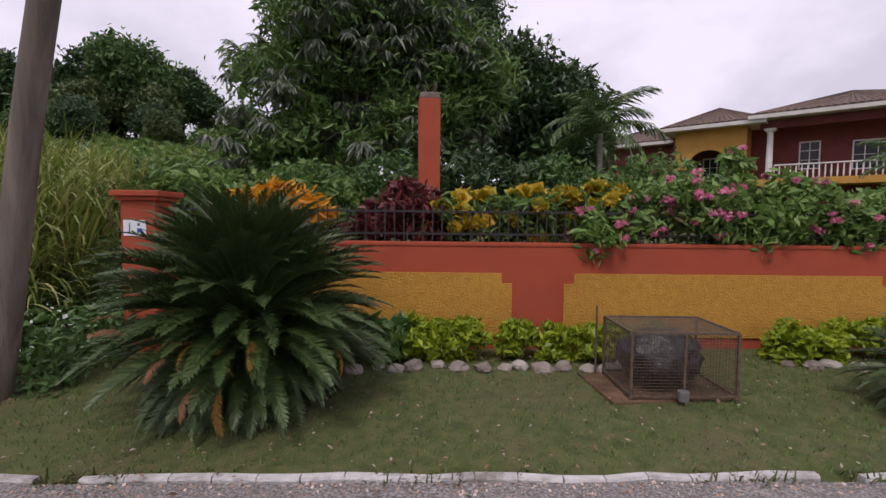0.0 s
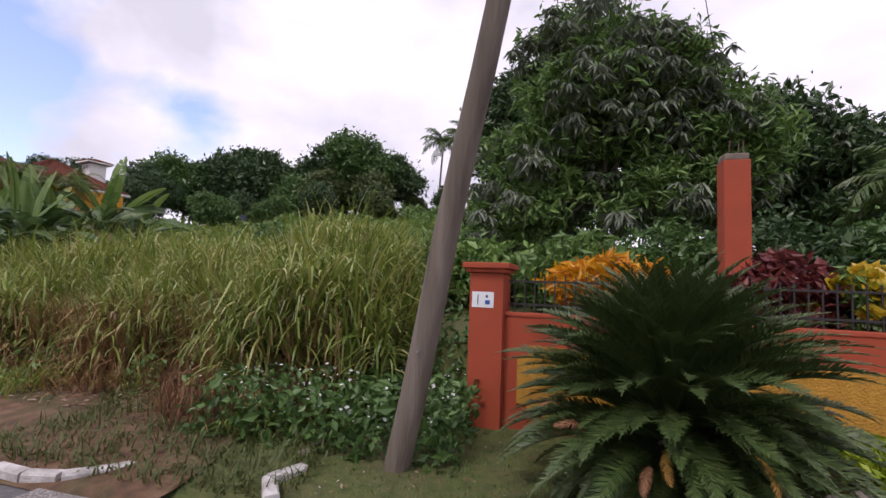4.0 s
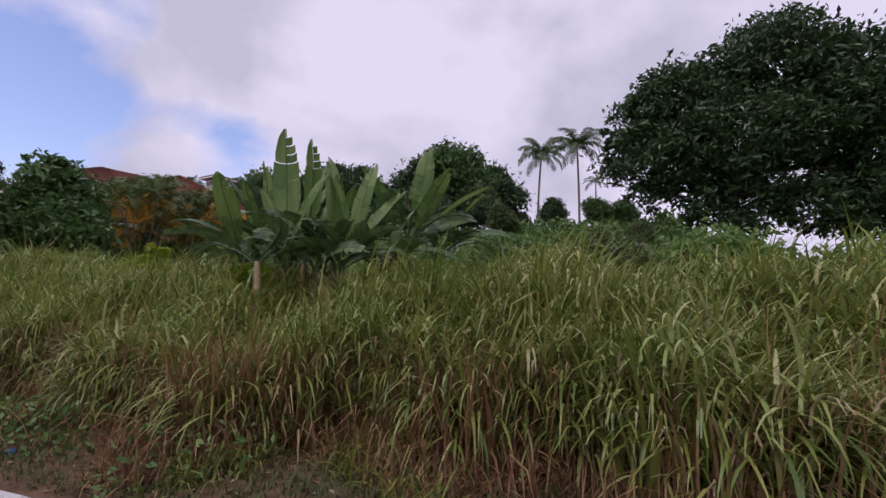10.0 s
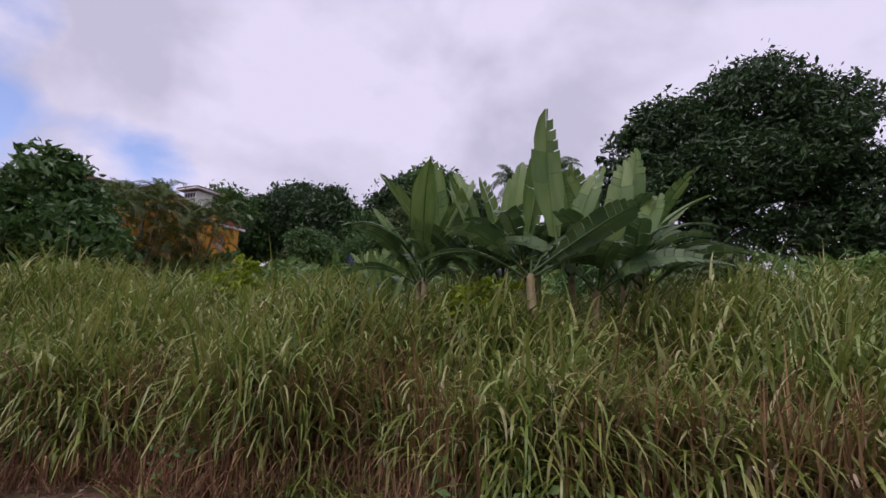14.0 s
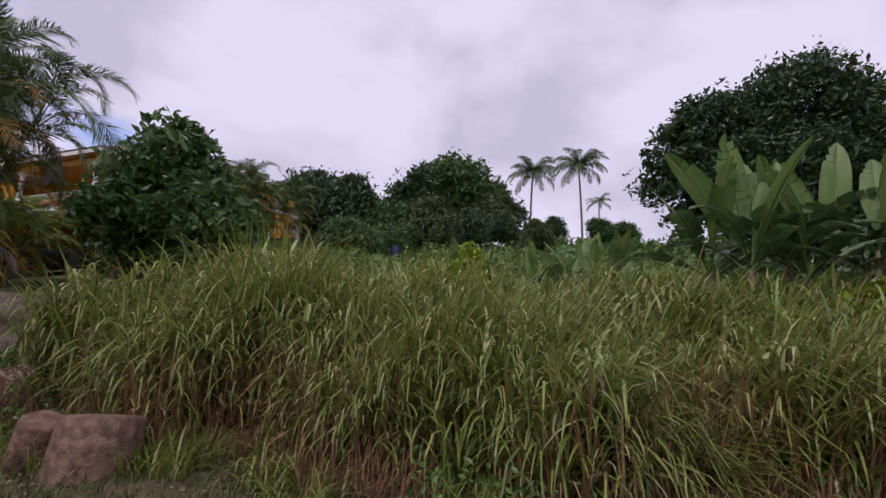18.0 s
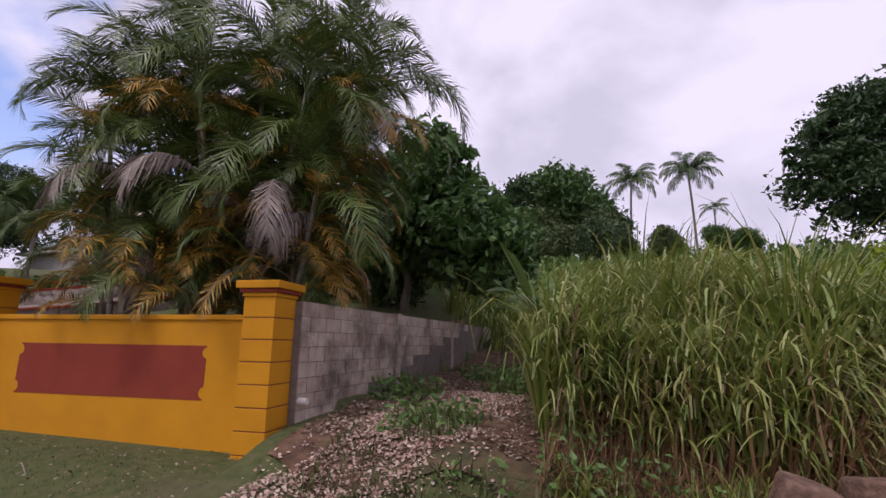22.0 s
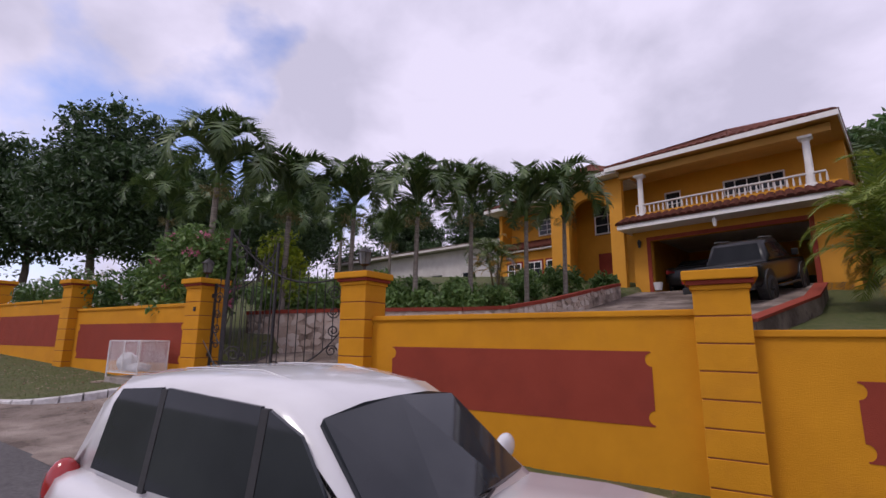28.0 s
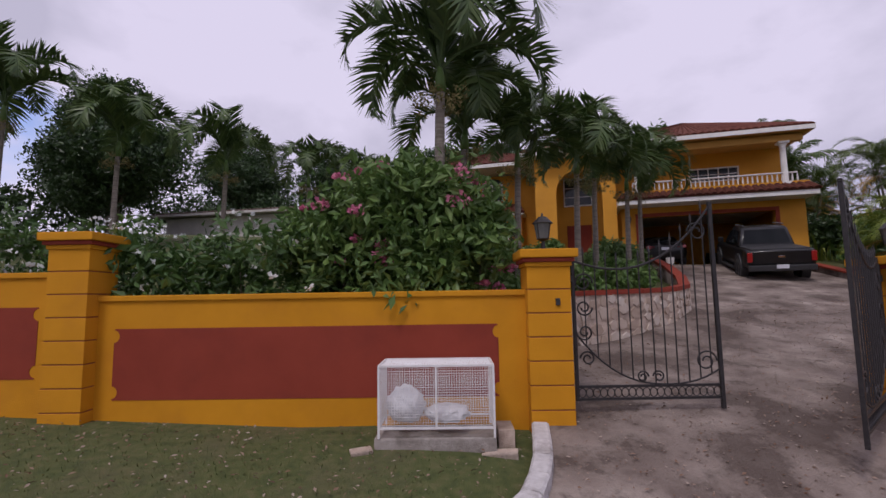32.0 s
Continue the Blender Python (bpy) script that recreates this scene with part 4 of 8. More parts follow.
# trees along the hill, three shapes shared
hill = []
for i, (bl, lf) in enumerate((([(0, 0, 6.4, 3.4, 3, 2.4), (2.2, 0, 5.0, 2.6, 2.6, 2.2), (-2.3, 0, 5.2, 2.6, 2.6, 2.2), (0.5, 0, 8.0, 1.9, 2, 1.4)], LEAF_DARK), ([(0, 0, 4.6, 3.6, 3, 2.6), (2.6, 0, 3.6, 2.4, 2.4, 2.0), (-1.9, 0, 6.2, 2.4, 2.4, 1.9)], LEAF_MID), ([(0, 0, 4.0, 2.8, 2.4, 2.0), (1.2, 0, 5.6, 1.7, 1.7, 1.3), (-1.8, 0, 3.0, 2.2, 2.0, 1.6)], LEAF_OLIVE))):
    hill.append(tree("hill_tree", -56 + 6.5 * i, 60, gz(-56 + 6.5 * i, 60), bl, 0.2, lf, 6500, 0.24, 130, "bushy green tree on the hilltop", rng=R1, trunk_top=3.4, spread=0.26, group="hilltop trees"))
for i, (x, y, s, r) in enumerate(((-62.5, 60, 1.3, 40), (-53.0, 59, 1.15, 300), (-50.5, 62, 1.2, 120), (-46.3, 60, 1.15, 200), (-41.5, 59, 1.3, 80), (-44.0, 63, 1.15, 150), (-38.2, 62, 0.95, 10), (-59.5, 63, 1.25, 210), (-35.0, 63, 0.55, 160), (-30, 62, 0.5, 250), (-24, 60, 0.5, 30), (-67, 58, 1.0, 90), (-72, 60, 1.0, 10), (-21, 61, 0.45, 70), (-58, 52, 0.6, 5), (-53, 48, 0.55, 75), (-47.5, 46, 0.5, 200), (-43, 50, 0.6, 310), (-37, 52, 0.45, 20), (4, 50, 0.8, 200), (-21.5, 34, 0.3, 60), (-56.5, 57, 1.2, 15), (-48.5, 57, 1.1, 260), (-38.8, 56, 0.95, 130), (-61, 54, 1.1, 190), (-65.5, 52, 1.2, 45), (-33.5, 46, 0.5, 240), (-40, 44, 0.5, 110), (-50, 40, 0.55, 35), (-45.0, 55, 1.0, 75))):
    c = copy_thing(hill[i % 3], pose(x, y, gz(x, y) - 0.2, 0, 0, r) @ Matrix.Diagonal((s * 1.05, s * 1.05, s * 1.14, 1)))
# trees beyond the ochre garden
left = tree("shade_tree", -88, 12.6, gz(-88, 12.6), [(0, 0, 7.0, 3.6, 3.4, 2.4), (3.0, 0, 6.0, 2.8, 2.8, 2.2), (-3, 0, 6.0, 3, 3, 2.4), (0.8, 0, 9.4, 2.6, 2.6, 1.8), (1.5, 0, 4.0, 3.6, 3, 1.8)], 0.25, LEAF_DARK, 14000, 0.17, 330, "tall dark shade tree beyond the ochre wall", rng=R1, trunk_top=4, spread=0.2, group="shade trees")
for x, y, s, r in ((-96, 20, 1.0, 70), (-81.5, 18.5, 0.55, 160), (-99, 13, 1.0, 250), (-88, 27, 0.8, 300), (-70, 40, 0.75, 20), (-62.5, 42, 0.7, 110), (-78, 43, 0.8, 210), (-86, 40, 0.8, 75), (-95, 34, 0.9, 330), (-66, 46, 0.8, 180), (-102, 26, 1.0, 20)):
    copy_thing(left, pose(x, y, gz(x, y), 0, 0, r) @ Matrix.Scale(s, 4))

# ---- palms ----
COCO = [frond_mesh("coconut_frond", PALM_G, 4.4, 34, 1.05, 0.10, 1.15, 0.7, 0.2, 0.55, i, 0.03, 0.12) for i in range(3)]
MANILA = [frond_mesh("manila_frond", PALM_G, 2.4, 60, 0.56, 0.056, 2.55, 1.0, 0.8, 0.25, 10 + i, 0.02, 0.14) for i in range(3)]
ARECA = [frond_mesh("areca_frond", ARECA_G, 2.7, 66, 0.58, 0.027, 2.2, 0.85, 0.45, 0.4, 20 + i, 0.012, 0.22) for i in range(3)]
ARECA_Y = [frond_mesh("areca_frond_yellow", PALM_Y, 1.8, 36, 0.46, 0.03, 1.3, 0.5, 0.4, 0.35, 30 + i, 0.011, 0.2) for i in range(2)]
ARECA_D = [frond_mesh("areca_frond_dead", PALM_D, 1.6, 54, 0.42, 0.032, 1.9, 0.35, 0.2, 0.9, 40 + i, 0.011, 0.25) for i in range(2)]


def palm(name, x, y, z, height, r, fronds, count, lift, label, lean=(0, 0), seed=0, scale=1.0, low=-0.5, group="", head=0.0):
    rng = np.random.default_rng(seed + 500)
    ob = thing(name, pose(x, y, z), label, "palm", group)
    top = Vector((lean[0], lean[1], height))
    bm = bmesh.new()
    pts = [Vector((0, 0, -0.3))] + [Vector((lean[0] * s * s, lean[1] * s * s, height * s)) for s in np.linspace(0, 1, 9)]
    tube_path(bm, pts, [r * 1.5, r * 1.35] + [r * (1.05 - 0.25 * s) for s in np.linspace(0.1, 1, 8)], 9)
    part("trunk", bm, PALM_TR, ob, smooth=True)
    if head:
        bm = bmesh.new()
        tube_path(bm, [top - Vector((0, 0, 0.05)), top + Vector((0, 0, head * 0.5)), top + Vector((0, 0, head))], [r * 0.95, r * 0.85, r * 0.4], 8)
        part("crownshaft", bm, LEAF_SHRUB, ob, smooth=True)
        for q in range(4):
            a = q * 1.6 + seed
            sp = clump_points(110, [(top.x + 0.26 * math.cos(a), top.y + 0.26 * math.sin(a), top.z - 0.2, 0.2, 0.2, 0.24)], rng, 0.2, 9, 0.4)
            vv, ff = leaf_mesh(sp, 0.03, rng, slim=0.4)
            tagged(mesh_ob("fruit_spray", vv, ff, PALM_FRUIT, ob), kind="stuff")
        top = top + Vector((0, 0, head * 0.85))
    for i in range(count):
        az = 360 * (i * 0.381966) + rng.normal() * 8
        tilt = low + (lift - low) * ((i + 0.5) / count) ** 0.8
        s = scale * (0.85 + 0.25 * rng.random())
        shared("frond", fronds[i % len(fronds)], ob, Matrix.Translation(top) @ pose(0, 0, 0, 0, 0, az) @ pose(0, 0, 0, rng.normal() * 9, -math.degrees(tilt), 0) @ Matrix.Scale(s, 4))
    return ob


palm("coconut_palm", -32.76, 67.6, gz(-32.8, 67.6), 24.0 - gz(-32.8, 67.6), 0.17, COCO, 22, 0.55, "tall coconut palm with windswept crown on the ridge", (0.5, 0), 1, 1.05, -0.75, "ridge palms")
palm("coconut_palm", -26.6, 60.7, gz(-26.6, 60.7), 22.6 - gz(-26.6, 60.7), 0.15, COCO, 22, 0.55, "tall coconut palm with windswept crown on the ridge", (-0.3, 0), 2, 1.0, -0.75, "ridge palms")
palm("coconut_palm", -24.6, 60.0, gz(-24.6, 60), 17.6 - gz(-24.6, 60), 0.1, COCO, 12, 0.5, "small coconut palm on the ridge beside taller ones", (0, 0), 3, 0.5, -0.6, "ridge palms")
palm("garden_palm", -4.6, 12.3, gz(-4.6, 12.3), 4.75 - gz(-4.6, 12.3), 0.1, COCO, 22, 0.8, "garden palm with arching fronds behind the terracotta wall", (0, 0), 4, 0.54, -0.6)
palm("garden_palm", 6.0, 5.5, gz(6.0, 5.5), 5.6, 0.13, COCO, 18, 0.7, "garden palm beside the terracotta gate pillar", (0, 0), 5, 0.86, -0.7)
MP = ((-68.35, 7.0, 5.65, 1.0), (-67.95, 8.9, 5.4, 0.95), (-66.8, 10.2, 5.4, 0.9), (-65.3, 11.2, 5.5, 0.92), (-64.4, 12.8, 5.8, 0.95), (-63.1, 14.0, 5.7, 0.9), (-62.25, 15.2, 6.0, 0.95))
for i, (x, y, zt, s) in enumerate(MP):
    palm("manila_palm", x, y, gz(x, y), zt - gz(x, y), 0.075 + 0.01 * (i < 2), MANILA, 14, 0.98, "slender garden palm with arching feathery fronds in the row", (0.05, 0), 20 + i, s * 1.1, -0.2, "row of garden palms", 0.35)
for i, (x, y, zt, s) in enumerate(((-75.2, 14.6, 6.6, 1.1), (-77.6, 13.2, 6.8, 1.15), (-73.2, 16.5, 6.6, 1.0), (-79.8, 12.0, 7.4, 1.3), (-71.6, 18.2, 6.6, 1.0))):
    palm("manila_palm", x, y, gz(x, y), zt - gz(x, y), 0.08, MANILA, 11, 0.9, "garden palm with arching fronds behind the white-flowered hedge", (0.05, 0), 40 + i, s, -0.1, "hedge palms", 0.45)
palm("garden_palm", 3.2, 9.2, gz(3.2, 9.2), 3.3 - gz(3.2, 9.2), 0.09, COCO, 13, 0.8, "low garden palm in front of the maroon house", (0, 0), 7, 0.42, -0.2)
palm("garden_palm", 9.6, 9.2, gz(9.6, 9.2), 3.7 - gz(9.6, 9.2), 0.12, COCO, 14, 0.7, "garden palm with arching fronds behind the iron gate", (0, 0), 6, 0.75, -0.4)
palm("garden_palm", -52.2, 22.5, gz(-52.2, 22.5), 4.0, 0.09, COCO, 14, 0.8, "palm with arching fronds beside the yellow house", (0, 0), 61, 0.62, -0.3)


ARECA_L = [frond_mesh("areca_frond_young", PALM_L, 2.6, 48, 0.6, 0.04, 1.6, 0.8, 0.5, 0.35, 50 + i, 0.013, 0.2) for i in range(2)]


def areca(x, y, z, stems, height, spread, seed, label, n_low=14, scale=1.0, young=False, over=0, tips=()):
    """A clump of thin ringed stems, each with arching fronds, older ones yellow or dead."""
    rng = np.random.default_rng(seed)
    ob = thing("areca_palm", pose(x, y, z), label, "palm")
    for s in range(stems + len(tips)):
        az = 2 * math.pi * s / stems + rng.normal() * 0.3
        rr = spread * (0.25 + 0.75 * rng.random())
        h = height * (0.55 + 0.45 * rng.random())
        root = Vector((0.35 * rr * math.cos(az), 0.35 * rr * math.sin(az), -0.2))
        tip = Vector((rr * 1.25 * math.cos(az), rr * 1.0 * math.sin(az), h))
        if s >= stems:
            tip = Vector(tips[s - stems]) - Vector((x, y, z))
            root = Vector((0.4 * tip.x, 0.4 * tip.y, -0.2))
        bm = bmesh.new()
        tube_path(bm, [root, root.lerp(tip, 0.4) + Vector((0, 0, 0.25)), root.lerp(tip, 0.75) + Vector((0, 0, 0.2)), tip], [0.05, 0.045, 0.04, 0.033], 7)
        part("stem", bm, PALM_TR if s % 3 else BANANA_S, ob, smooth=True)
        for i in range(11):
            a = math.degrees(az) + 360 * i * 0.381966 + rng.normal() * 12
            tilt = -0.3 + 1.2 * (i / 10) ** 0.8
            k = ARECA_Y[i % 2] if i < 3 and s % 3 < 2 else ARECA_L[i % 2] if young else ARECA[i % 3]
            shared("frond", k, ob, Matrix.Translation(tip - Vector((0, 0, 0.1 * (10 - i) / 2))) @ pose(0, 0, 0, 0, 0, a) @ pose(0, 0, 0, rng.normal() * 12, -math.degrees(tilt), 0) @ Matrix.Scale(scale * (0.8 + 0.35 * rng.random()), 4))
        for i in range(4):
            a = math.degrees(az) + rng.normal() * 70
            p = root.lerp(tip, 0.35 + 0.6 * rng.random())
            if young and i:
                continue
            k = (ARECA_D if rng.random() < 0.25 else ARECA_Y)[i % 2]
            shared("dry_frond", k, ob, Matrix.Translation(p) @ pose(0, 0, 0, 0, 0, a) @ pose(0, 0, 0, rng.normal() * 12, rng.normal() * 12 - 5, 0) @ Matrix.Scale(scale * (0.7 + 0.4 * rng.random()), 4))
    for i in range(over):
        # old fronds hanging forward over the wall
        p = Vector((-1.2 + 3.1 * (i + rng.random()) / over, -1.6 + 0.15 * rng.normal(), 1.0 + 0.6 * rng.random() + (1.5 if i % 4 == 0 else 0)))
        k = (ARECA_D, ARECA_Y, ARECA, ARECA_Y)[i % 4][i % 2]
        shared("hanging_frond", k, ob, Matrix.Translation(p) @ pose(0, 0, 0, 0, 0, -90 + rng.normal() * 24) @ pose(0, 0, 0, rng.normal() * 14, 5 + rng.normal() * 12, 0) @ Matrix.Scale((0.62 + 0.25 * rng.random()) * (0.75 if i % 4 == 2 else 1.25 if i % 4 == 0 else 1), 4))
    for i in range(n_low):
        a = 360 * i * 0.381966 + rng.normal() * 10
        p = Vector((0.5 * rng.normal(), 0.3 * rng.normal(), 0.7 + 1.5 * rng.random()))
        k = ARECA_L[i % 2] if young else ARECA_Y[i % 2] if i % 5 < 2 else ARECA[i % 3]
        shared("frond", k, ob, Matrix.Translation(p) @ pose(0, 0, 0, 0, 0, a) @ pose(0, 0, 0, rng.normal() * 14, -10 + rng.normal() * 12, 0) @ Matrix.Scale(scale * (0.75 + 0.3 * rng.random()), 4))
    return ob


areca(-50.0, 8.2, gz(-50.0, 8.2), 16, 5.9, 2.2, 5, "large clump of areca palms with green, yellowed and dead fronds", 30, over=9, tips=((-48.3, 8.5, 7.1), (-48.0, 9.3, 6.3), (-51.9, 7.6, 5.9)))
areca(-51.2, 7.0, gz(-51.2, 7.0), 4, 3.6, 0.6, 25, "areca palm clump with arching recurved fronds behind the ochre wall", 0, 0.85, tips=((-52.25, 7.1, 5.5), (-51.7, 7.2, 6.0)))
areca(-48.9, 7.7, gz(-48.9, 7.7), 6, 3.4, 1.0, 15, "areca palm clump with drooping yellowed fronds over the wall corner", 18, 0.9)
areca(-52.6, 10.8, gz(-52.6, 10.8), 5, 1.5, 0.7, 6, "young yellow-green areca palm clump beside the driveway", 12, 0.62, True)
areca(-54.2, 14.3, gz(-54.2, 14.3), 7, 2.1, 0.8, 8, "young yellow-green areca palm clump beside the garage", 12, 0.85, True)
areca(-66.6, 19.5, gz(-66.6, 19.5), 4, 1.5, 0.6, 9, "small areca palm in front of the yellow house", 8, 0.6)

areca(-50.6, 16.6, gz(-50.6, 16.6), 8, 4.0, 1.5, 31, "areca palm clump beside the yellow house", 12, 0.85)
areca(-49.8, 20.0, gz(-49.8, 20.0), 8, 4.2, 1.5, 32, "areca palm clump with yellowed fronds beside the yellow house", 12, 0.85)
areca(-50.2, 24.5, gz(-50.2, 24.5), 8, 3.8, 1.6, 33, "areca palm clump behind the block wall", 12, 0.9)

# ---- cycads ----
CYC = [frond_mesh("cycad_frond", CYCAD_G, 1.45, 130, 0.185, 0.015, 0.75, 0.3, 0.75, 0.12, 70 + i, 0.012, 0.1) for i in range(3)]
CYC_D = [frond_mesh("cycad_frond_dead", (CYCAD_D, CYCAD_O)[i], 0.95, 60, 0.2, 0.017, 1.0, 0.3, 0.4, 0.4, 80 + i, 0.010, 0.1) for i in range(2)]


def cycad(x, y, z, s, h, n, dead, seed, label):
    rng = np.random.default_rng(seed)
    ob = thing("cycad", pose(x, y, z), label, "cycad")
    bm = bmesh.new()
    tube_path(bm, [(0, 0, -0.2), (0.03, 0, h * 0.5), (0, 0, h)], [0.2 * s, 0.19 * s, 0.14 * s], 10)
    part("trunk", bm, BARK, ob, smooth=True)
    for i in range(n):
        f = (i + 0.5) / n
        az = 360 * i * 0.381966 + rng.normal() * 6
        tilt = 76 - 134 * f ** 1.15 + rng.normal() * 8
        p = Vector((0.1 * s * math.cos(radians(az)), 0.1 * s * math.sin(radians(az)), h * (1.0 - 0.72 * f)))
        shared("frond", CYC[i % 3], ob, Matrix.Translation(p) @ pose(0, 0, 0, 0, 0, az) @ pose(0, 0, 0, rng.normal() * 10, -tilt, 0) @ Matrix.Scale(s * (0.85 + 0.2 * rng.random()) * (1 - 0.3 * max(0.0, math.sin(radians(tilt)))) * (0.64 if tilt < -8 else 0.86 if tilt < 25 else 1.0), 4))
    for i in range(dead):
        az = -75 + rng.normal() * 30
        q = 0.6 + 0.28 * rng.random()
        p = Vector((q * s * math.cos(radians(az)), q * s * math.sin(radians(az)), h * (0.3 + 0.75 * rng.random())))
        shared("dead_frond", CYC_D[i % 2], ob, Matrix.Translation(p) @ pose(0, 0, 0, 0, 0, az) @ pose(0, 0, 0, rng.normal() * 30, 28 + rng.normal() * 22, 0) @ Matrix.Scale(s * (0.2 + 0.18 * rng.random()), 4))
    return ob


cycad(-12.55, 2.0, gz(-12.55, 2.0), 1.1, 0.95, 560, 10, 1, "very large dark green cycad with some brown dead fronds")
cycad(-6.5, 1.0, gz(-6.5, 1.0), 0.62, 0.42, 210, 2, 2, "smaller dark green cycad on the lawn beside stones")

# ---- bananas ----
def banana_leaf(name, length, width, droop, lift, tears, material, seed):
    """A broad torn leaf with a midrib, along +x."""
    rng = np.random.default_rng(seed)
    k = 16
    ang = lift - (lift + droop) * (np.linspace(0, 1, k) ** 1.5)
    ds = length / (k - 1)
    px = np.concatenate([[0], np.cumsum(np.cos(ang[:-1]) * ds)])
    pz = np.concatenate([[0], np.cumsum(np.sin(ang[:-1]) * ds)])
    verts, faces = [], []
    for i in range(k):
        r = 0.022 * (1.2 - i / (k - 1))
        verts += [(px[i], r, pz[i]), (px[i], 0, pz[i] + r), (px[i], -r, pz[i]), (px[i], 0, pz[i] - r * 1.5)]
        if i:
            a, b = 4 * i - 4, 4 * i
            for j in range(4):
                faces.append((a + j, a + (j + 1) % 4, b + (j + 1) % 4, b + j))
    i0 = 3
    for side in (1, -1):
        prev = None
        sag = 0.0
        for i in range(i0, k):
            s = (i - i0) / (k - 1 - i0)
            w = width * 0.5 * min(1.0, 0.35 + 2.2 * s) * (1 - 0.97 * s ** 5) ** 0.6 * (0.82 + 0.18 * math.sin(math.pi * s))
            if prev is None or rng.random() < tears:
                sag = rng.random() * 0.5
                prev = None
            j = len(verts)
            dz = 0.18 - 0.35 * sag
            nx = 0.25 * w
            verts += [(px[i], side * 0.005, pz[i] + 0.012), (px[i] + nx * 0.4, side * w * 0.55, pz[i] + w * 0.22), (px[i] + nx, side * w * (1 - 0.2 * sag), pz[i] + w * dz)]
            if prev is not None:
                faces += [(prev, prev + 1, j + 1, j), (prev + 1, prev + 2, j + 2, j + 1)]
            elif i > i0:
                q = len(verts)
                h = i - 0.93
                m = int(h)
                f = h - m
                bx, bz = px[m] * (1 - f) + px[m + 1] * f, pz[m] * (1 - f) + pz[m + 1] * f
                verts += [(bx, side * 0.005, bz + 0.012), (bx + nx * 0.4, side * w * 0.55, bz + w * 0.22), (bx + nx, side * w * (1 - 0.2 * sag), bz + w * dz)]
                faces += [(q, q + 1, j + 1, j), (q + 1, q + 2, j + 2, j + 1)]
            prev = j
    me = bpy.data.meshes.new(name)
    me.from_pydata(verts, [], faces)
    me.polygons.foreach_set("use_smooth", [True] * len(me.polygons))
    me.materials.append(material)
    return me


BL_UP = [banana_leaf("banana_leaf_upright", 2.5, 0.54, 0.25, 0.16, (0.12, 0.35, 0.6)[i], BANANA, i) for i in range(3)]
# the drooping leaves carry the copy with painted-in shade
BL_DR = [banana_leaf("banana_leaf_drooping", 2.3, 0.46, 1.0, 0.5, 0.75, BANANA_SHADE, 10 + i) for i in range(3)]


def banana(x, y, stems, h, s, seed, label, up=3, dr=5, flags=()):
    """flags: leaves of their own that stand up, by heading, steepness, scale and turn of the blade."""
    rng = np.random.default_rng(seed + 900)
    ob = thing("banana_plant", pose(x, y, gz(x, y)), label, "banana plant", "banana plants")
    for q in range(stems):
        a = 2 * math.pi * q / max(1, stems) + rng.random()
        r = 0.0 if stems == 1 else 0.35 + 0.3 * rng.random()
        hh = h * (0.75 + 0.3 * rng.random())
        root, tip = Vector((r * math.cos(a), r * math.sin(a), -0.2)), Vector((1.3 * r * math.cos(a), 1.3 * r * math.sin(a), hh))
        bm = bmesh.new()
        tube_path(bm, [root, root.lerp(tip, 0.5), tip], [0.11 * s, 0.09 * s, 0.06 * s], 9)
        part("stem", bm, BANANA_S, ob, smooth=True)
        for i in range(up):
            shared("upright_leaf", BL_UP[(i + q) % 3], ob, Matrix.Translation(tip) @ pose(0, 0, 0, 0, 0, rng.random() * 360) @ pose(0, 0, 0, rng.normal() * 25, -48 - 36 * rng.random(), 0) @ Matrix.Scale(s * (0.8 + 0.3 * rng.random()), 4))
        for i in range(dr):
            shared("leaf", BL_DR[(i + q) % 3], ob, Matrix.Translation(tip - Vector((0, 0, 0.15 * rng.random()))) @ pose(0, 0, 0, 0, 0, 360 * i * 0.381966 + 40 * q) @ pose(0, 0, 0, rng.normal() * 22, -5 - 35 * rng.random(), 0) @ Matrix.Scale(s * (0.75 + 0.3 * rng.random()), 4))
    for i, (az, up_deg, k, turn) in enumerate(flags):
        shared("flag_leaf", BL_UP[(i + seed) % 3], ob, Matrix.Translation((0, 0, h * 0.95)) @ pose(0, 0, 0, 0, 0, az) @ pose(0, 0, 0, 0, -up_deg, 0) @ pose(0, 0, 0, turn, 0, 0) @ Matrix.Scale(k, 4))
    return ob


BAN = "clump of banana plants with broad torn green leaves"
banana(-30.3, 7.6, 2, 2.1, 1.0, 1, BAN, 0, 6, ((200, 86, 1.12, 95), (20, 66, 0.8, 40)))
banana(-32.7, 9.8, 3, 2.2, 1.0, 2, BAN, 2, 6, ((170, 84, 1.05, 80), (180, 56, 1.05, 30), (10, 70, 0.85, 60)))
banana(-31.3, 9.8, 4, 2.2, 0.95, 3, BAN, 2, 6, ((10, 80, 0.95, 60), (150, 72, 0.9, 75)))
banana(-29.4, 8.7, 3, 1.9, 0.95, 4, BAN, 1, 6, ((30, 78, 0.95, 50), (170, 70, 0.9, 70)))
banana(-28.7, 10.6, 3, 2.4, 1.0, 5, BAN, 1, 6, ((20, 82, 1.05, 85), (10, 36, 1.0, 0)))
YB = "young banana plants with upright green leaves in the grass"
banana(-34.6, 11.5, 2, 0.9, 0.62, 6, YB, 2, 4)
banana(-36.6, 12.5, 2, 0.7, 0.55, 7, YB, 2, 4)
banana(-35.0, 13.2, 3, max(0.6, 2.9 - gz(-35.0, 13.2)), 0.6, 8, YB, 3, 4, ((20, 82, 0.62, 70), (160, 76, 0.58, 85), (100, 80, 0.6, 20)))
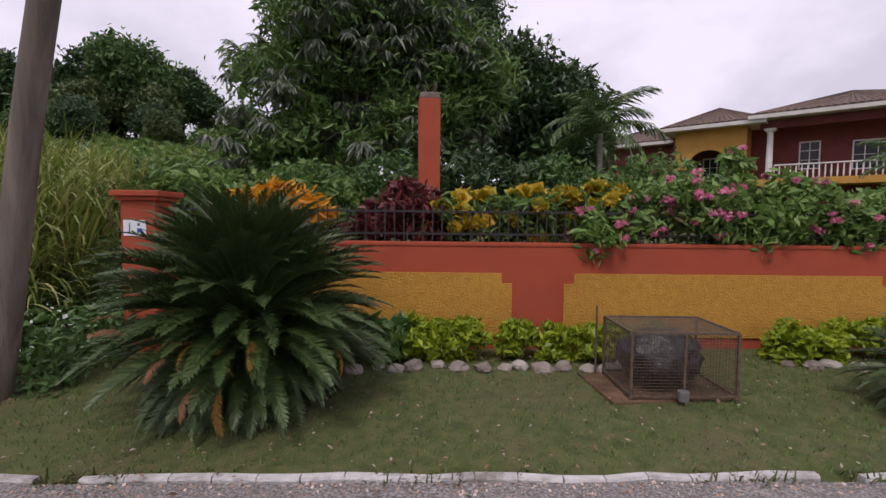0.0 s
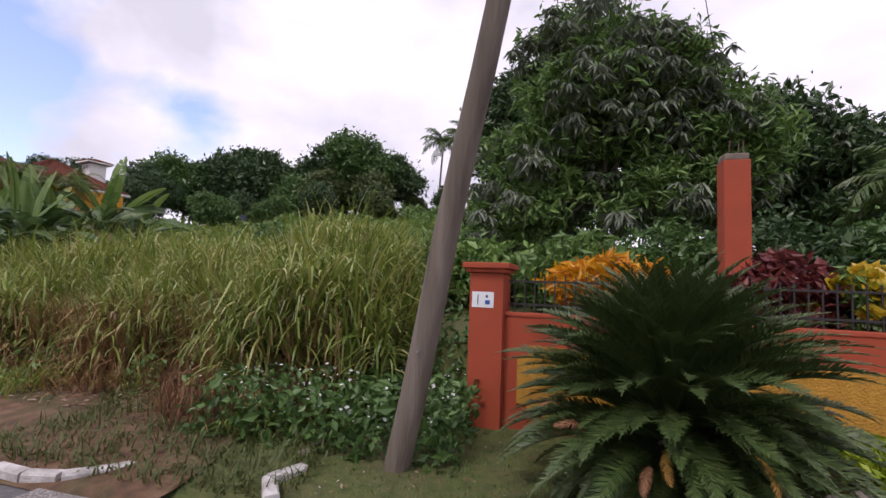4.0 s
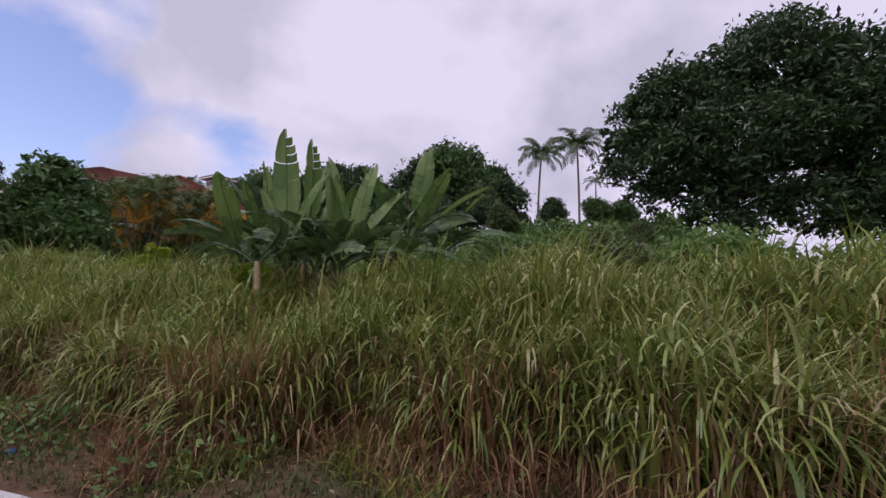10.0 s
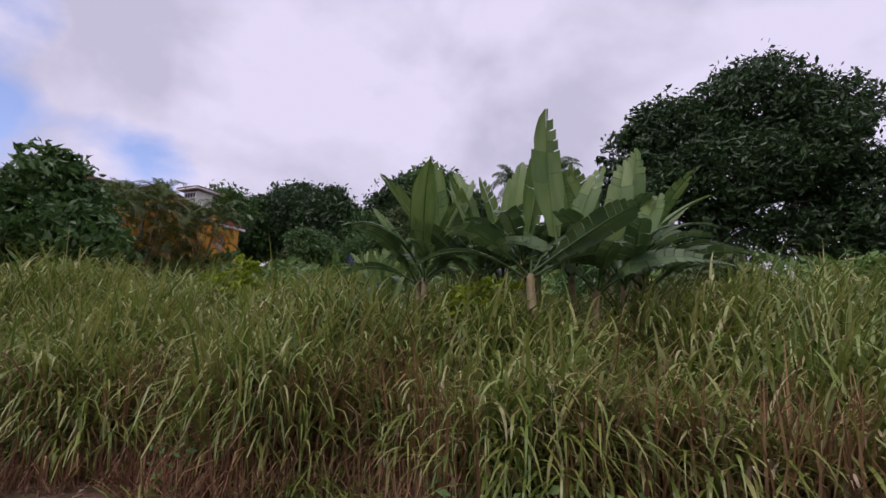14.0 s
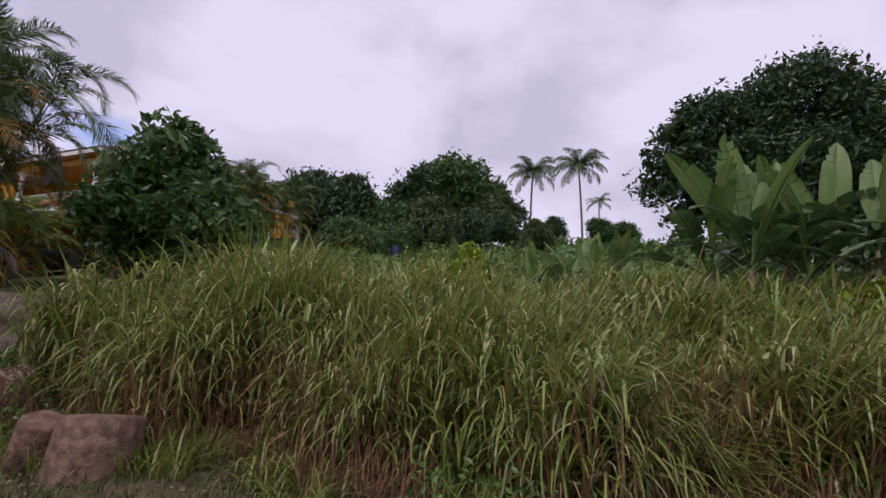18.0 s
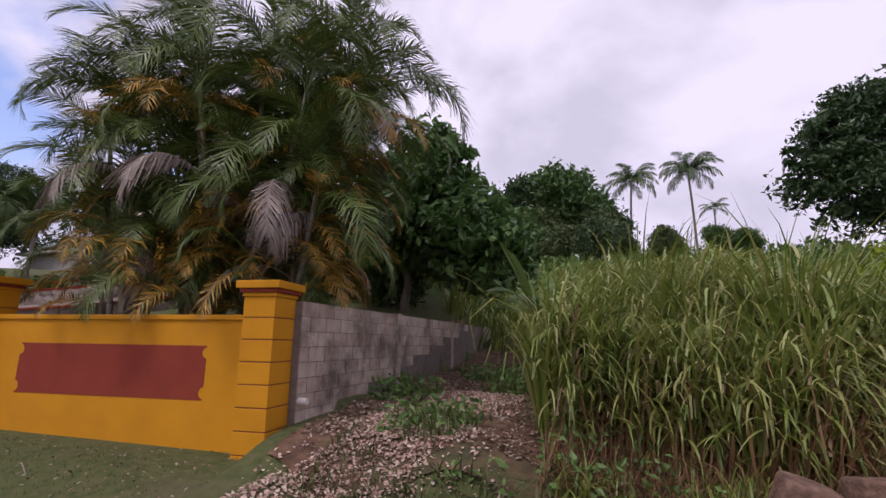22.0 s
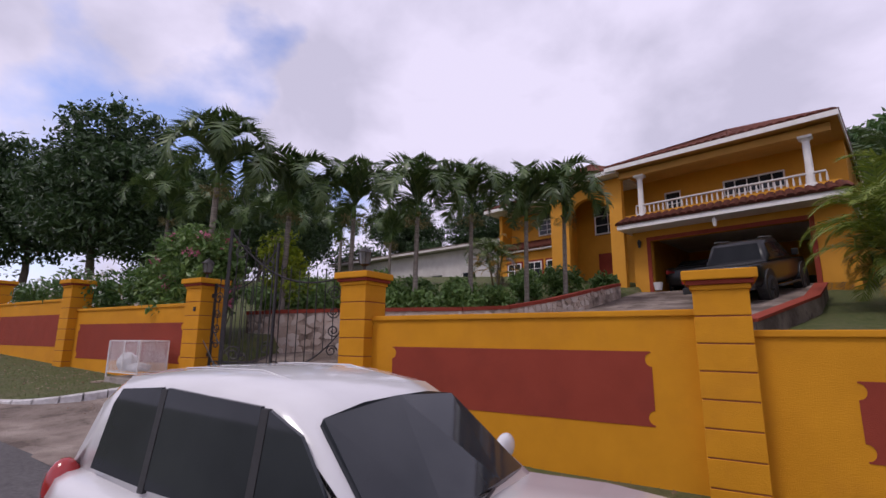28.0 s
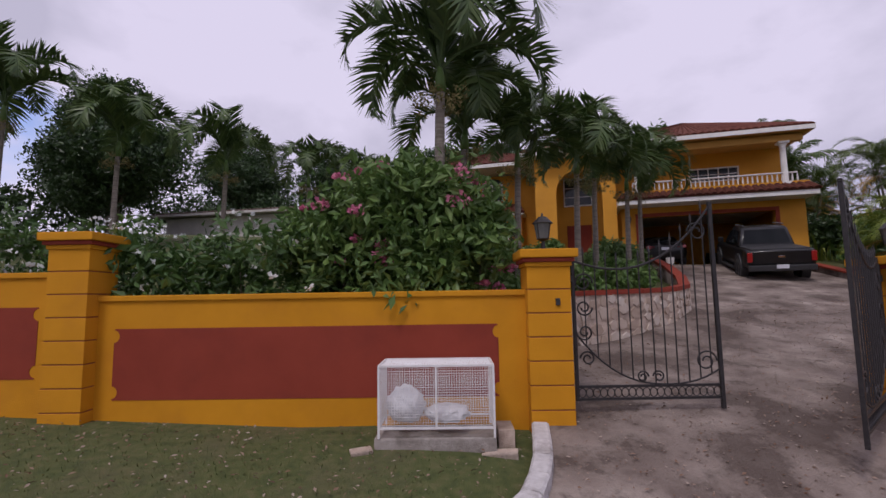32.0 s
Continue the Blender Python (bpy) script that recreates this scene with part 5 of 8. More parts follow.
banana(-40.2, 15.5, 1, 1.0, 0.7, 9, YB, 2, 4)
banana(-44.3, 12.0, 4, 1.3, 0.72, 10, YB, 2, 5)
banana(-38.6, 20.5, 2, 1.2, 0.8, 11, YB, 2, 4)
banana(-36.0, 16.0, 2, 1.2, 0.8, 12, YB, 2, 4)


# ---- shrubs and hedges ----
def shrub(name, x, y, z, blobs, leaf, n, size, clumps, label, category="shrub", extra=(), rng=R1, slim=0.45, stems=5, spread=0.25, rot=0.0, up=0.6):
    """A bush of leaves on a few stems; extra: (material, count, size, part name, kind of place)."""
    ob = thing(name, pose(x, y, z, 0, 0, rot), label, category)
    bm = bmesh.new()
    for i in range(stems):
        b = blobs[i % len(blobs)]
        e = Vector(b[:3]) + Vector((rng.normal() * 0.3 * b[3], rng.normal() * 0.3 * b[4], 0))
        tube_path(bm, [(b[0] + rng.normal() * 0.05, b[1], -0.1), (e.x * 0.6 + b[0] * 0.4, e.y, e.z * 0.5), e], [0.02, 0.015, 0.006], 5)
    part("stem", bm, BARK, ob)
    pts = clump_points(int(n * 1.8), blobs, rng, 0.3, int(clumps * 1.6), spread * 1.3)
    vv, ff = leaf_mesh(pts, size * 1.05, rng, up=up, slim=slim)
    mesh_ob("leaves", vv, ff, leaf, ob)
    for m, cnt, sz, nm, cl in extra:
        pts = clump_points(cnt, [(b[0], b[1], b[2], b[3] * 1.05, b[4] * 1.1, b[5] * 1.02) for b in blobs], rng, 0.93, cl, 0.1)
        vv, ff = leaf_mesh(pts, sz, rng, up=0.5, slim=0.8)
        tagged(mesh_ob(nm, vv, ff, m, ob), kind="stuff")
    return ob


def on_wall(u, v=0.0):
    return (RW_A.x + RW_U.x * u - RW_U.y * v, RW_A.y + RW_U.y * u + RW_U.x * v)


def row(u0, u1, n, r, z, jz=0.08, seed=1):
    rng = np.random.default_rng(seed)
    return [(u, rng.normal() * 0.05, z + rng.normal() * jz, r * (0.85 + 0.3 * rng.random()), r * 0.8, r * (0.8 + 0.3 * rng.random())) for u in np.linspace(u0, u1, n)]


wx, wy = on_wall(0, 0.55)
shrub("orange_croton", wx, wy, 1.2, row(1.2, 1.95, 3, 0.38, 0.85, 0.06, 2), CROTON_O, 1500, 0.085, 70, "croton shrub with orange-yellow leaves over the garden wall", rot=RW_ROT, slim=0.3, up=1.0)
shrub("red_shrub", wx, wy, 1.2, row(2.7, 3.7, 4, 0.34, 0.68, 0.06, 3) + [(3.25, 0, 1.05, 0.14, 0.14, 0.22)], TI_RED, 1300, 0.085, 60, "dark red leafy shrub over the iron railing", rot=RW_ROT, slim=0.42)
shrub("yellow_croton", wx, wy, 1.2, row(4.1, 6.0, 5, 0.42, 0.72, 0.06, 4), LEAF_SHRUB, 1900, 0.085, 90, "yellow-green croton shrub behind the iron railing", extra=((CROTON, 3600, 0.085, "yellow_leaves", 75),), rot=RW_ROT, slim=0.3, up=1.0)
wx2, wy2 = on_wall(0, 0.28)
shrub("bougainvillea", wx2, wy2, 1.2, row(5.9, 9.5, 9, 0.48, 0.72, 0.1, 5) + [(7.7, 0, 1.3, 0.22, 0.2, 0.42), (8.3, 0, 1.15, 0.3, 0.25, 0.3), (7.75, 0, 1.75, 0.1, 0.1, 0.22)], LEAF_FRESH, 7000, 0.06, 240, "bougainvillea with magenta flowers spilling over the terracotta wall", extra=((PINK, 6500, 0.026, "flower", 200),), rot=RW_ROT, stems=9)
for i, (u0, u1) in enumerate(((2.9, 4.1), (4.75, 6.3), (7.9, 9.4))):
    wx, wy = on_wall(0, -0.42)
    shrub("lime_hedge", wx, wy, gz(*on_wall((u0 + u1) / 2, -0.42)), row(u0, u1, 5, 0.25, 0.22, 0.03, 6 + i), LEAF_LIME, 2600, 0.05, 110, "low lime-green hedge at the foot of the terracotta wall", "hedge", rot=RW_ROT)
shrub("big_leaf_weed", *on_wall(3.1, -0.5), gz(*on_wall(3.1, -0.5)), [(0, 0, 0.35, 0.35, 0.25, 0.25)], LEAF_MID, 60, 0.14, 18, "broad-leaved green plant at the wall foot", "plant", slim=0.6)
for i, (x, y, r, m, sz) in enumerate(((-17.2, 7.5, 0.9, LEAF_FRESH, 0.09), (-16.2, 9.0, 1.2, LEAF_SHRUB, 0.1), (-15.2, 8.6, 1.0, LEAF_FRESH, 0.1), (-18.0, 12.0, 1.3, LEAF_SHRUB, 0.12), (-20.5, 16.0, 1.6, LEAF_FRESH, 0.14), (-24, 18, 1.6, LEAF_OLIVE, 0.14), (-28, 19, 1.5, LEAF_MID, 0.14))):
    shrub("wild_shrub", x, y, gz(x, y), [(0, 0, r * 0.8, r, r, r * 0.75), (r * 0.6, 0, r * 0.6, r * 0.7, r * 0.7, r * 0.6)], m, 1500, sz, 60, "wild green shrub among the tall grass")
shrub("yellow_shrub", -38.6, 11.2, gz(-38.6, 11.2), [(0, 0, 1.5, 0.8, 0.8, 0.6), (0.4, 0, 2.0, 0.5, 0.5, 0.5)], LEAF_LIME, 900, 0.085, 40, "yellow-green shrub in the tall grass")
shrub("yellow_shrub", -31.8, 8.0, gz(-31.8, 8.0), [(0, 0, 1.2, 0.6, 0.6, 0.5), (0.5, 0, 1.5, 0.4, 0.4, 0.4)], LEAF_LIME, 600, 0.08, 30, "yellow-green shrub beside the banana plants")
# behind the ochre wall
shrub("white_flower_hedge", -70, 7.1, 1.6, [(x, 0.3 * math.sin(x * 3), 1.5 + 0.12 * math.sin(x * 5), 0.7, 0.6, 0.75) for x in np.linspace(-10.5, 0.4, 16)], LEAF_MID, 9000, 0.065, 320, "long dark green hedge dotted with white flowers behind the ochre wall", "hedge", extra=((WHITE_FL, 2200, 0.034, "flower", 520),), stems=16)
shrub("bougainvillea", -68.8, 7.05, 1.6, [(0, 0, 2.2, 1.25, 0.75, 0.85), (0.9, -0.1, 1.8, 0.65, 0.6, 0.65), (-1.1, 0, 1.8, 0.7, 0.6, 0.65), (0.1, -0.1, 1.3, 1.2, 0.6, 0.6)], LEAF_SHRUB, 8000, 0.07, 170, "large bougainvillea bush with pink flowers over the ochre wall", extra=((PINK, 1300, 0.034, "flower", 44),), stems=8)
shrub("variegated_shrub", -68.4, 9.2, gz(-68.4, 9.2), [(0, 0, 1.9, 0.7, 0.6, 0.7), (0.3, 0, 1.2, 0.6, 0.5, 0.7)], LEAF_LIME, 1200, 0.065, 50, "yellow-green variegated shrub by the gate pillar")
for x, y, r in ((-67.6, 9.6, 0.6), (-66.6, 9.9, 0.55), (-65.7, 10.4, 0.6), (-64.9, 11.0, 0.55), (-64.2, 11.8, 0.6), (-63.6, 12.8, 0.55), (-67.2, 11.2, 0.7), (-66.0, 12.2, 0.7), (-68.6, 12.4, 0.8), (-70.4, 10.4, 0.8), (-62.8, 16.4, 0.75), (-63.6, 15.2, 0.5), (-65.8, 14.5, 0.6), (-61.6, 17.6, 0.5), (-69.5, 15, 0.7), (-71.2, 13, 0.7), (-64.6, 17.8, 0.6)):
    shrub("garden_shrub", x, y, gz(x, y), [(0, 0, r * 0.75, r, r, r * 0.75), (r * 0.4, -0.1, r * 0.5, r * 0.7, r * 0.7, r * 0.6)], LEAF_SHRUB, 1100, 0.07, 50, "rounded green garden shrub near the yellow house")

# undergrowth behind the terracotta wall and round the garden gate
for i, (x, y, r, m, sz) in enumerate(((-13.2, 7.4, 1.0, LEAF_SHRUB, 0.09), (-11.4, 8.6, 1.2, LEAF_MID, 0.09), (-9.2, 9.0, 1.3, LEAF_DARK, 0.09), (-7.0, 9.4, 1.2, LEAF_MID, 0.09), (-5.0, 8.8, 1.2, LEAF_SHRUB, 0.09), (-2.8, 9.4, 0.9, LEAF_MID, 0.09), (-0.8, 8.0, 0.6, LEAF_SHRUB, 0.07), (0.6, 9.6, 0.65, LEAF_DARK, 0.08), (2.4, 8.2, 0.6, LEAF_MID, 0.07), (5.4, 9.0, 0.75, LEAF_SHRUB, 0.09), (-2.6, 5.0, 0.75, LEAF_SHRUB, 0.07), (-0.9, 4.4, 0.8, LEAF_MID, 0.07), (0.8, 5.0, 0.9, LEAF_SHRUB, 0.08), (2.6, 4.4, 0.9, LEAF_MID, 0.08), (5.0, 4.6, 1.1, LEAF_DARK, 0.09), (7.5, 5.2, 1.2, LEAF_MID, 0.1), (9.8, 8.4, 1.9, LEAF_SHRUB, 0.11), (14.5, 10.5, 2.7, LEAF_MID, 0.14), (18.5, 12, 2.6, LEAF_DARK, 0.16), (13, 6.5, 1.6, LEAF_SHRUB, 0.12), (18, 7, 2.0, LEAF_MID, 0.14), (23, 10, 2.6, LEAF_DARK, 0.16))):
    shrub("garden_bush", x, y, gz(x, y), [(0, 0, r * 0.8, r, r * 0.8, r * 0.8), (-r * 0.7, 0, r * 0.6, r * 0.7, r * 0.6, r * 0.6), (r * 0.7, 0.1, r * 0.7, r * 0.7, r * 0.6, r * 0.7)], m, 1700, sz, 70, "leafy green bush in the terracotta-walled garden")
for i, (x, y, r, m) in enumerate(((-52.8, 17.5, 1.1, LEAF_MID), (-51.0, 18.4, 1.0, LEAF_OLIVE), (-51.5, 22.0, 1.2, LEAF_DARK), (-49.6, 15.2, 1.0, LEAF_OLIVE), (-51.8, 26.0, 1.3, LEAF_MID))):
    shrub("garden_bush", x, y, gz(x, y), [(0, 0, r * 0.9, r, r * 0.8, r * 0.9), (r * 0.6, 0, r * 0.6, r * 0.7, r * 0.7, r * 0.6)], m, 1500, 0.1, 60, "leafy bush along the side of the yellow house")
for x, y, r in ((-60, 37, 2.2), (-65, 39, 2.4), (-69.5, 36, 2.2), (-73, 41, 2.4), (-82, 37, 2.2), (-88, 34, 2.2), (-94, 30, 2.4), (-90, 20, 1.8), (-100, 22, 2.2)):
    shrub("garden_bush", x, y, gz(x, y), [(0, 0, r * 0.8, r * 1.3, r, r * 0.8), (r * 0.9, 0, r * 0.6, r, r * 0.8, r * 0.7)], LEAF_DARK, 1300, 0.17, 60, "dense dark green bush beyond the palms")

# ---- tall grass of the lot ----
def lot_points(n, x0, x1, d0, d1, rng, power=1.0):
    x = x0 + (x1 - x0) * rng.random(n)
    edge = 1.15 + 0.4 * np.sin(x * 0.9) + 0.35 * np.sin(x * 2.3 + 1) + np.interp(x, [-48, -44, -40, -36, -30, -22, -16], [3.0, 2.4, 1.5, 1.15, 0.7, 0.9, 1.5])
    d = d0 + (d1 - d0) * rng.random(n) ** power
    y = kerb_y(x) + edge + d
    keep = (x < -15.6 - 0.25 * (y - 4)) & ~((x < -44.7 + 0.09 * (y - 6)) & (y < 16))
    return x[keep], y[keep]


RG = np.random.default_rng(21)
GR = tagged(new("tall_grass"), "dense tall green guinea grass with drooping pale tips", "grass", kind="stuff")


def tall(x):
    return np.interp(x, [-46, -40, -34, -15], [1.22, 1.16, 0.88, 1.1])


def lie(x):
    """Where the wind has laid the grass over."""
    return np.interp(x, [-40, -36, -32, -28, -22], [0.0, 0.5, 0.5, 0.05, 0.0])


def tuft(xs, ys):
    """Uneven growth from place to place."""
    return 0.86 + 0.1 * np.sin(xs * 0.75 + 2) + 0.16 * np.sin(xs * 1.9 + 0.6 * ys) + 0.1 * np.sin(xs * 4.3 - ys * 2.2) + 0.08 * np.sin(ys * 3.1 + xs)


def tussocks(count, per, x0, x1, d0, d1, ln, wd, name, material, spread=0.22, curl=2.0, power=1.0):
    """Fountains of blades that rise together and arch outwards and with the wind."""
    cx, cy = lot_points(count, x0, x1, d0, d1, RG, power)
    size = (tuft(cx, cy) ** 0.8 * tall(cx) * (0.8 + 0.4 * RG.random(len(cx)))).repeat(per)
    cx, cy = cx.repeat(per), cy.repeat(per)
    n = len(cx)
    a = RG.random(n) * 2 * np.pi
    q = spread * np.sqrt(RG.random(n))
    blades(n, cx + q * np.cos(a), cy + q * np.sin(a), ln * size, wd, 0.1 + 1.5 * q + lie(cx), material, name, RG, seg=7, curl=curl * (0.35 + 0.8 * RG.random(n)), wind=(0.45 + 1.2 * lie(cx), -0.4), parent=GR, az=a, bend=3.2)


tussocks(330, 40, -47, -15.5, 0.35, 2.0, 1.9, 0.04, "blades", GRASS, 0.26, 2.8)
tussocks(560, 32, -47, -15.5, 1.6, 6.0, 2.05, 0.045, "blades", GRASS, 0.26, 2.8)
for n, x0, x1, d0, d1, ln, wd in ((9000, -48, -16, 5.5, 14, 2.0, 0.05), (9000, -54, -14, 13, 40, 1.5, 0.09)):
    xs, ys = lot_points(n, x0, x1, d0, d1, RG)
    k = RG.random(len(xs)) < tuft(xs, ys)
    xs, ys = xs[k], ys[k]
    blades(len(xs), xs, ys, ln * tall(xs) * tuft(xs, ys) ** 0.8, wd, 0.35, GRASS, "blades", RG, seg=5, curl=1.8, parent=GR)
# leaves that leave the stalks high up and hang over
for n, d0, d1, z0, z1, ln, wd, m in ((9000, 0.0, 0.9, 0.25, 1.1, 0.85, 0.034, GRASS), (3000, 0.0, 0.8, 0.3, 1.1, 0.7, 0.032, GRASS_TIP), (9000, 0.1, 1.4, 0.5, 1.25, 0.8, 0.036, GRASS), (8500, 0.1, 1.8, 0.8, 1.5, 0.6, 0.036, GRASS_TIP), (8000, 1.4, 6.0, 1.1, 1.7, 0.75, 0.042, GRASS), (8000, 1.4, 7.0, 1.2, 1.75, 0.62, 0.042, GRASS_TIP)):
    xs, ys = lot_points(n, -47, -15.5, d0, d1, RG)
    k = RG.random(len(xs)) < tuft(xs, ys)
    xs, ys = xs[k], ys[k]
    zo = (z0 + (z1 - z0) * RG.random(len(xs))) * tall(xs) * tuft(xs, ys) ** 0.8
    blades(len(xs), xs, ys, ln, wd, 1.5, m, "hanging_leaves", RG, seg=6, curl=1.5, wind=(0.5, -0.55), parent=GR, z_off=zo, bend=1.3)
ST = tagged(new("dry_grass"), "dry straw-coloured grass stalks under the green blades", "grass", kind="stuff")
for n, d0, d1, ln, wd, lean, cu in ((9000, -0.15, 0.9, 1.3, 0.026, 0.25, 0.5), (7500, 0.0, 1.0, 1.25, 0.025, 0.4, 0.7), (5000, -0.1, 0.8, 1.0, 0.034, 0.6, 1.6), (3400, 0.2, 3.5, 1.8, 0.03, 0.4, 1.3), (8000, -0.9, 0.4, 0.55, 0.016, 1.2, 1.0)):
    xs, ys = lot_points(n, -46, -16, d0, d1, RG)
    k = RG.random(len(xs)) < (0.75 + 0.5 * np.sin(xs * 0.9 + 1.0) + 0.3 * np.sin(xs * 3.7)) * np.interp(xs, [-44, -40, -34, -30], [0.3, 0.6, 0.75, 1.2])
    xs, ys = xs[k], ys[k]
    blades(len(xs), xs, ys, ln, wd, lean, STRAW, "stalks", RG, curl=cu, parent=ST, wind=(0.6, -0.5))
for n, d0, d1, z0, z1, ln, wd in ((4200, -0.1, 1.3, 0.25, 1.15, 0.42, 0.03), (2200, 0.8, 4.5, 0.9, 1.4, 0.4, 0.036)):
    xs, ys = lot_points(n, -46, -16, d0, d1, RG)
    zo = (z0 + (z1 - z0) * RG.random(len(xs))) * tall(xs) * tuft(xs, ys) ** 0.8
    blades(len(xs), xs, ys, ln, wd, 0.5, DRY_TIP, "bent_leaves", RG, curl=2.2, wind=(0.25, -0.7), parent=ST, z_off=zo)
xs, ys = lot_points(15000, -45, -16, -0.95, 0.7, RG)
k = np.sin(xs * 0.7 + 0.5) + np.sin(xs * 1.9) > -0.6
xs, ys = xs[k], ys[k]
blades(len(xs), xs, ys, 0.5, 0.011, 1.5, THATCH, "fallen_straw", RG, seg=3, curl=0.12, parent=ST, z_off=0.1 * RG.random(len(xs)) + 0.03)
LW = tagged(new("short_grass"), "short green grass and weeds on the verge", "grass", kind="stuff")
n = 26000
xs = -47 + 31.5 * RG.random(n)
ys = kerb_y(xs) + 0.25 + 2.6 * RG.random(n) ** 1.2
patch = np.sin(xs * 1.3) + np.sin(xs * 0.47 + 2) + 0.8 * np.sin(ys * 2.2 + xs)
k = patch > -0.8
blades(int(k.sum()), xs[k], ys[k], 0.26, 0.016, 0.8, LAWN, "verge_blades", RG, seg=2, parent=LW)
xs, ys = lot_points(6500, -45.5, -16, -1.25, 0.1, RG)
k = np.sin(xs * 1.1) + np.sin(xs * 2.9 + ys * 2) + 0.6 * np.sin(xs * 5.1) > 0.45
blades(int(k.sum()), xs[k], ys[k], 0.55, 0.022, 0.7, GRASS, "verge_tufts", RG, seg=4, curl=1.5, parent=LW)
n = 34000
xs, ys = -15.6 + 13 * RG.random(n), RG.random(n)
ys = kerb_y(xs) + 0.16 + 2.6 * ys
blades(n, xs, ys, 0.07, 0.015, 0.9, LAWN_G, "lawn_blades", RG, seg=1, parent=LW)
n = 34000
xs = -84 + 35.5 * RG.random(n)
ys = kerb_y(xs) + 0.15 + 2.0 * RG.random(n)
k = ~((xs < -62.4) & (xs > -68.0))
blades(int(k.sum()), xs[k], ys[k], 0.065, 0.015, 0.9, LAWN, "verge_lawn_blades", RG, seg=1, parent=LW)
# weeds and broad leaves at the foot of the grass, and on the corner by the pole
WD = tagged(new("verge_weeds"), "low broad-leaved weeds with small white flowers", "weeds", kind="stuff")
xs, ys = lot_points(11000, -46, -15.5, -1.2, 0.8, RG)
k = (np.sin(xs * 0.8) + np.sin(xs * 2.1 + ys)) > 0.15
xs, ys = xs[k], ys[k]
vv, ff = leaf_mesh(np.stack([xs, ys, ground_z(xs, ys) + 0.05 + 0.45 * RG.random(len(xs)) ** 1.5], 1), 0.045, RG, up=1.0, slim=0.5)
mesh_ob("leaves", vv, ff, LEAF_SHRUB, WD)
n = 7000
xs, ys = -47.5 + 3.2 * RG.random(n), 5.3 + 7.5 * RG.random(n)
k = (np.sin(xs * 2.3 + ys * 1.1) + np.sin(ys * 2.7 - xs) > 0.5) & ((xs > -46.6) | (ys > 7.6))
xs, ys = xs[k], ys[k]
vv, ff = leaf_mesh(np.stack([xs, ys, ground_z(xs, ys) + 0.04 + 0.3 * RG.random(len(xs)) ** 2], 1), 0.06, RG, up=1.2, slim=0.45)
mesh_ob("leaves", vv, ff, LEAF_SHRUB, WD)
n = 3000
xs, ys = -47.3 + 3.0 * RG.random(n), 5.0 + 6 * RG.random(n)
k = (np.sin(xs * 2.3 + ys * 1.1) + np.sin(ys * 2.7 - xs) > 0.2) & (xs > -46.3)
blades(int(k.sum()), xs[k], ys[k], 0.4, 0.018, 0.8, LAWN, "path_blades", RG, seg=3, parent=LW)
n = 700
xs, ys = -43.4 + 2.6 * RG.random(n), 5.0 + 1.0 * RG.random(n)
blades(n, xs, ys, 0.6, 0.022, 0.7, GRASS, "stump_blades", RG, seg=4, parent=LW)
n = 5000
xs, ys = -17.3 + 3.0 * RG.random(n), 2.1 + 2.6 * RG.random(n)
vv, ff = leaf_mesh(np.stack([xs, ys, ground_z(xs, ys) + 0.6 * RG.random(n) ** 1.4], 1), 0.055, RG, up=1.0, slim=0.55)
mesh_ob("leaves", vv, ff, LEAF_MID, WD)
n = 320
xs, ys = -17.2 + 2.8 * RG.random(n), 2.2 + 2.0 * RG.random(n)
vv, ff = leaf_mesh(np.stack([xs, ys, ground_z(xs, ys) + 0.25 + 0.4 * RG.random(n)], 1), 0.02, RG, up=2.0, slim=0.8)
mesh_ob("flowers", vv, ff, WHITE_FL, WD)
# hillside scrub
HS = tagged(new("hill_scrub"), "low green scrub covering the hillside", "scrub", kind="stuff")
n = 26000
xs, ys = -62 + 60 * RG.random(n), 19 + 42 * RG.random(n) ** 0.9
hh = 0.5 + 0.9 * (np.sin(xs * 0.35) * np.sin(ys * 0.23 + 1) > 0) + 0.5 * np.sin(xs * 1.1 + ys * 0.7)
k = (xs < -13) & ~((xs < -52) & (ys < 34))
xs, ys, hh = xs[k], ys[k], hh[k]
vv, ff = leaf_mesh(np.stack([xs, ys, ground_z(xs, ys) + hh.clip(0.15) * RG.random(len(xs))], 1), 0.3, RG, up=1.0, slim=0.5)
mesh_ob("leaves", vv, ff, LEAF_SHRUB, HS)

# ---- driveway ----
def strip(name, rows, material, label, category):
    """A sheet through rows of points, with a skirt below."""
    n = len(rows[0])
    v = [p for r in rows for p in r]
    f = []
    for i in range(len(rows) - 1):
        for j in range(n - 1):
            a = i * n + j
            f.append((a, a + 1, a + n + 1, a + n))
    return tagged(mesh_ob(name, v, f, material, smooth=True), label, category, kind="structure")


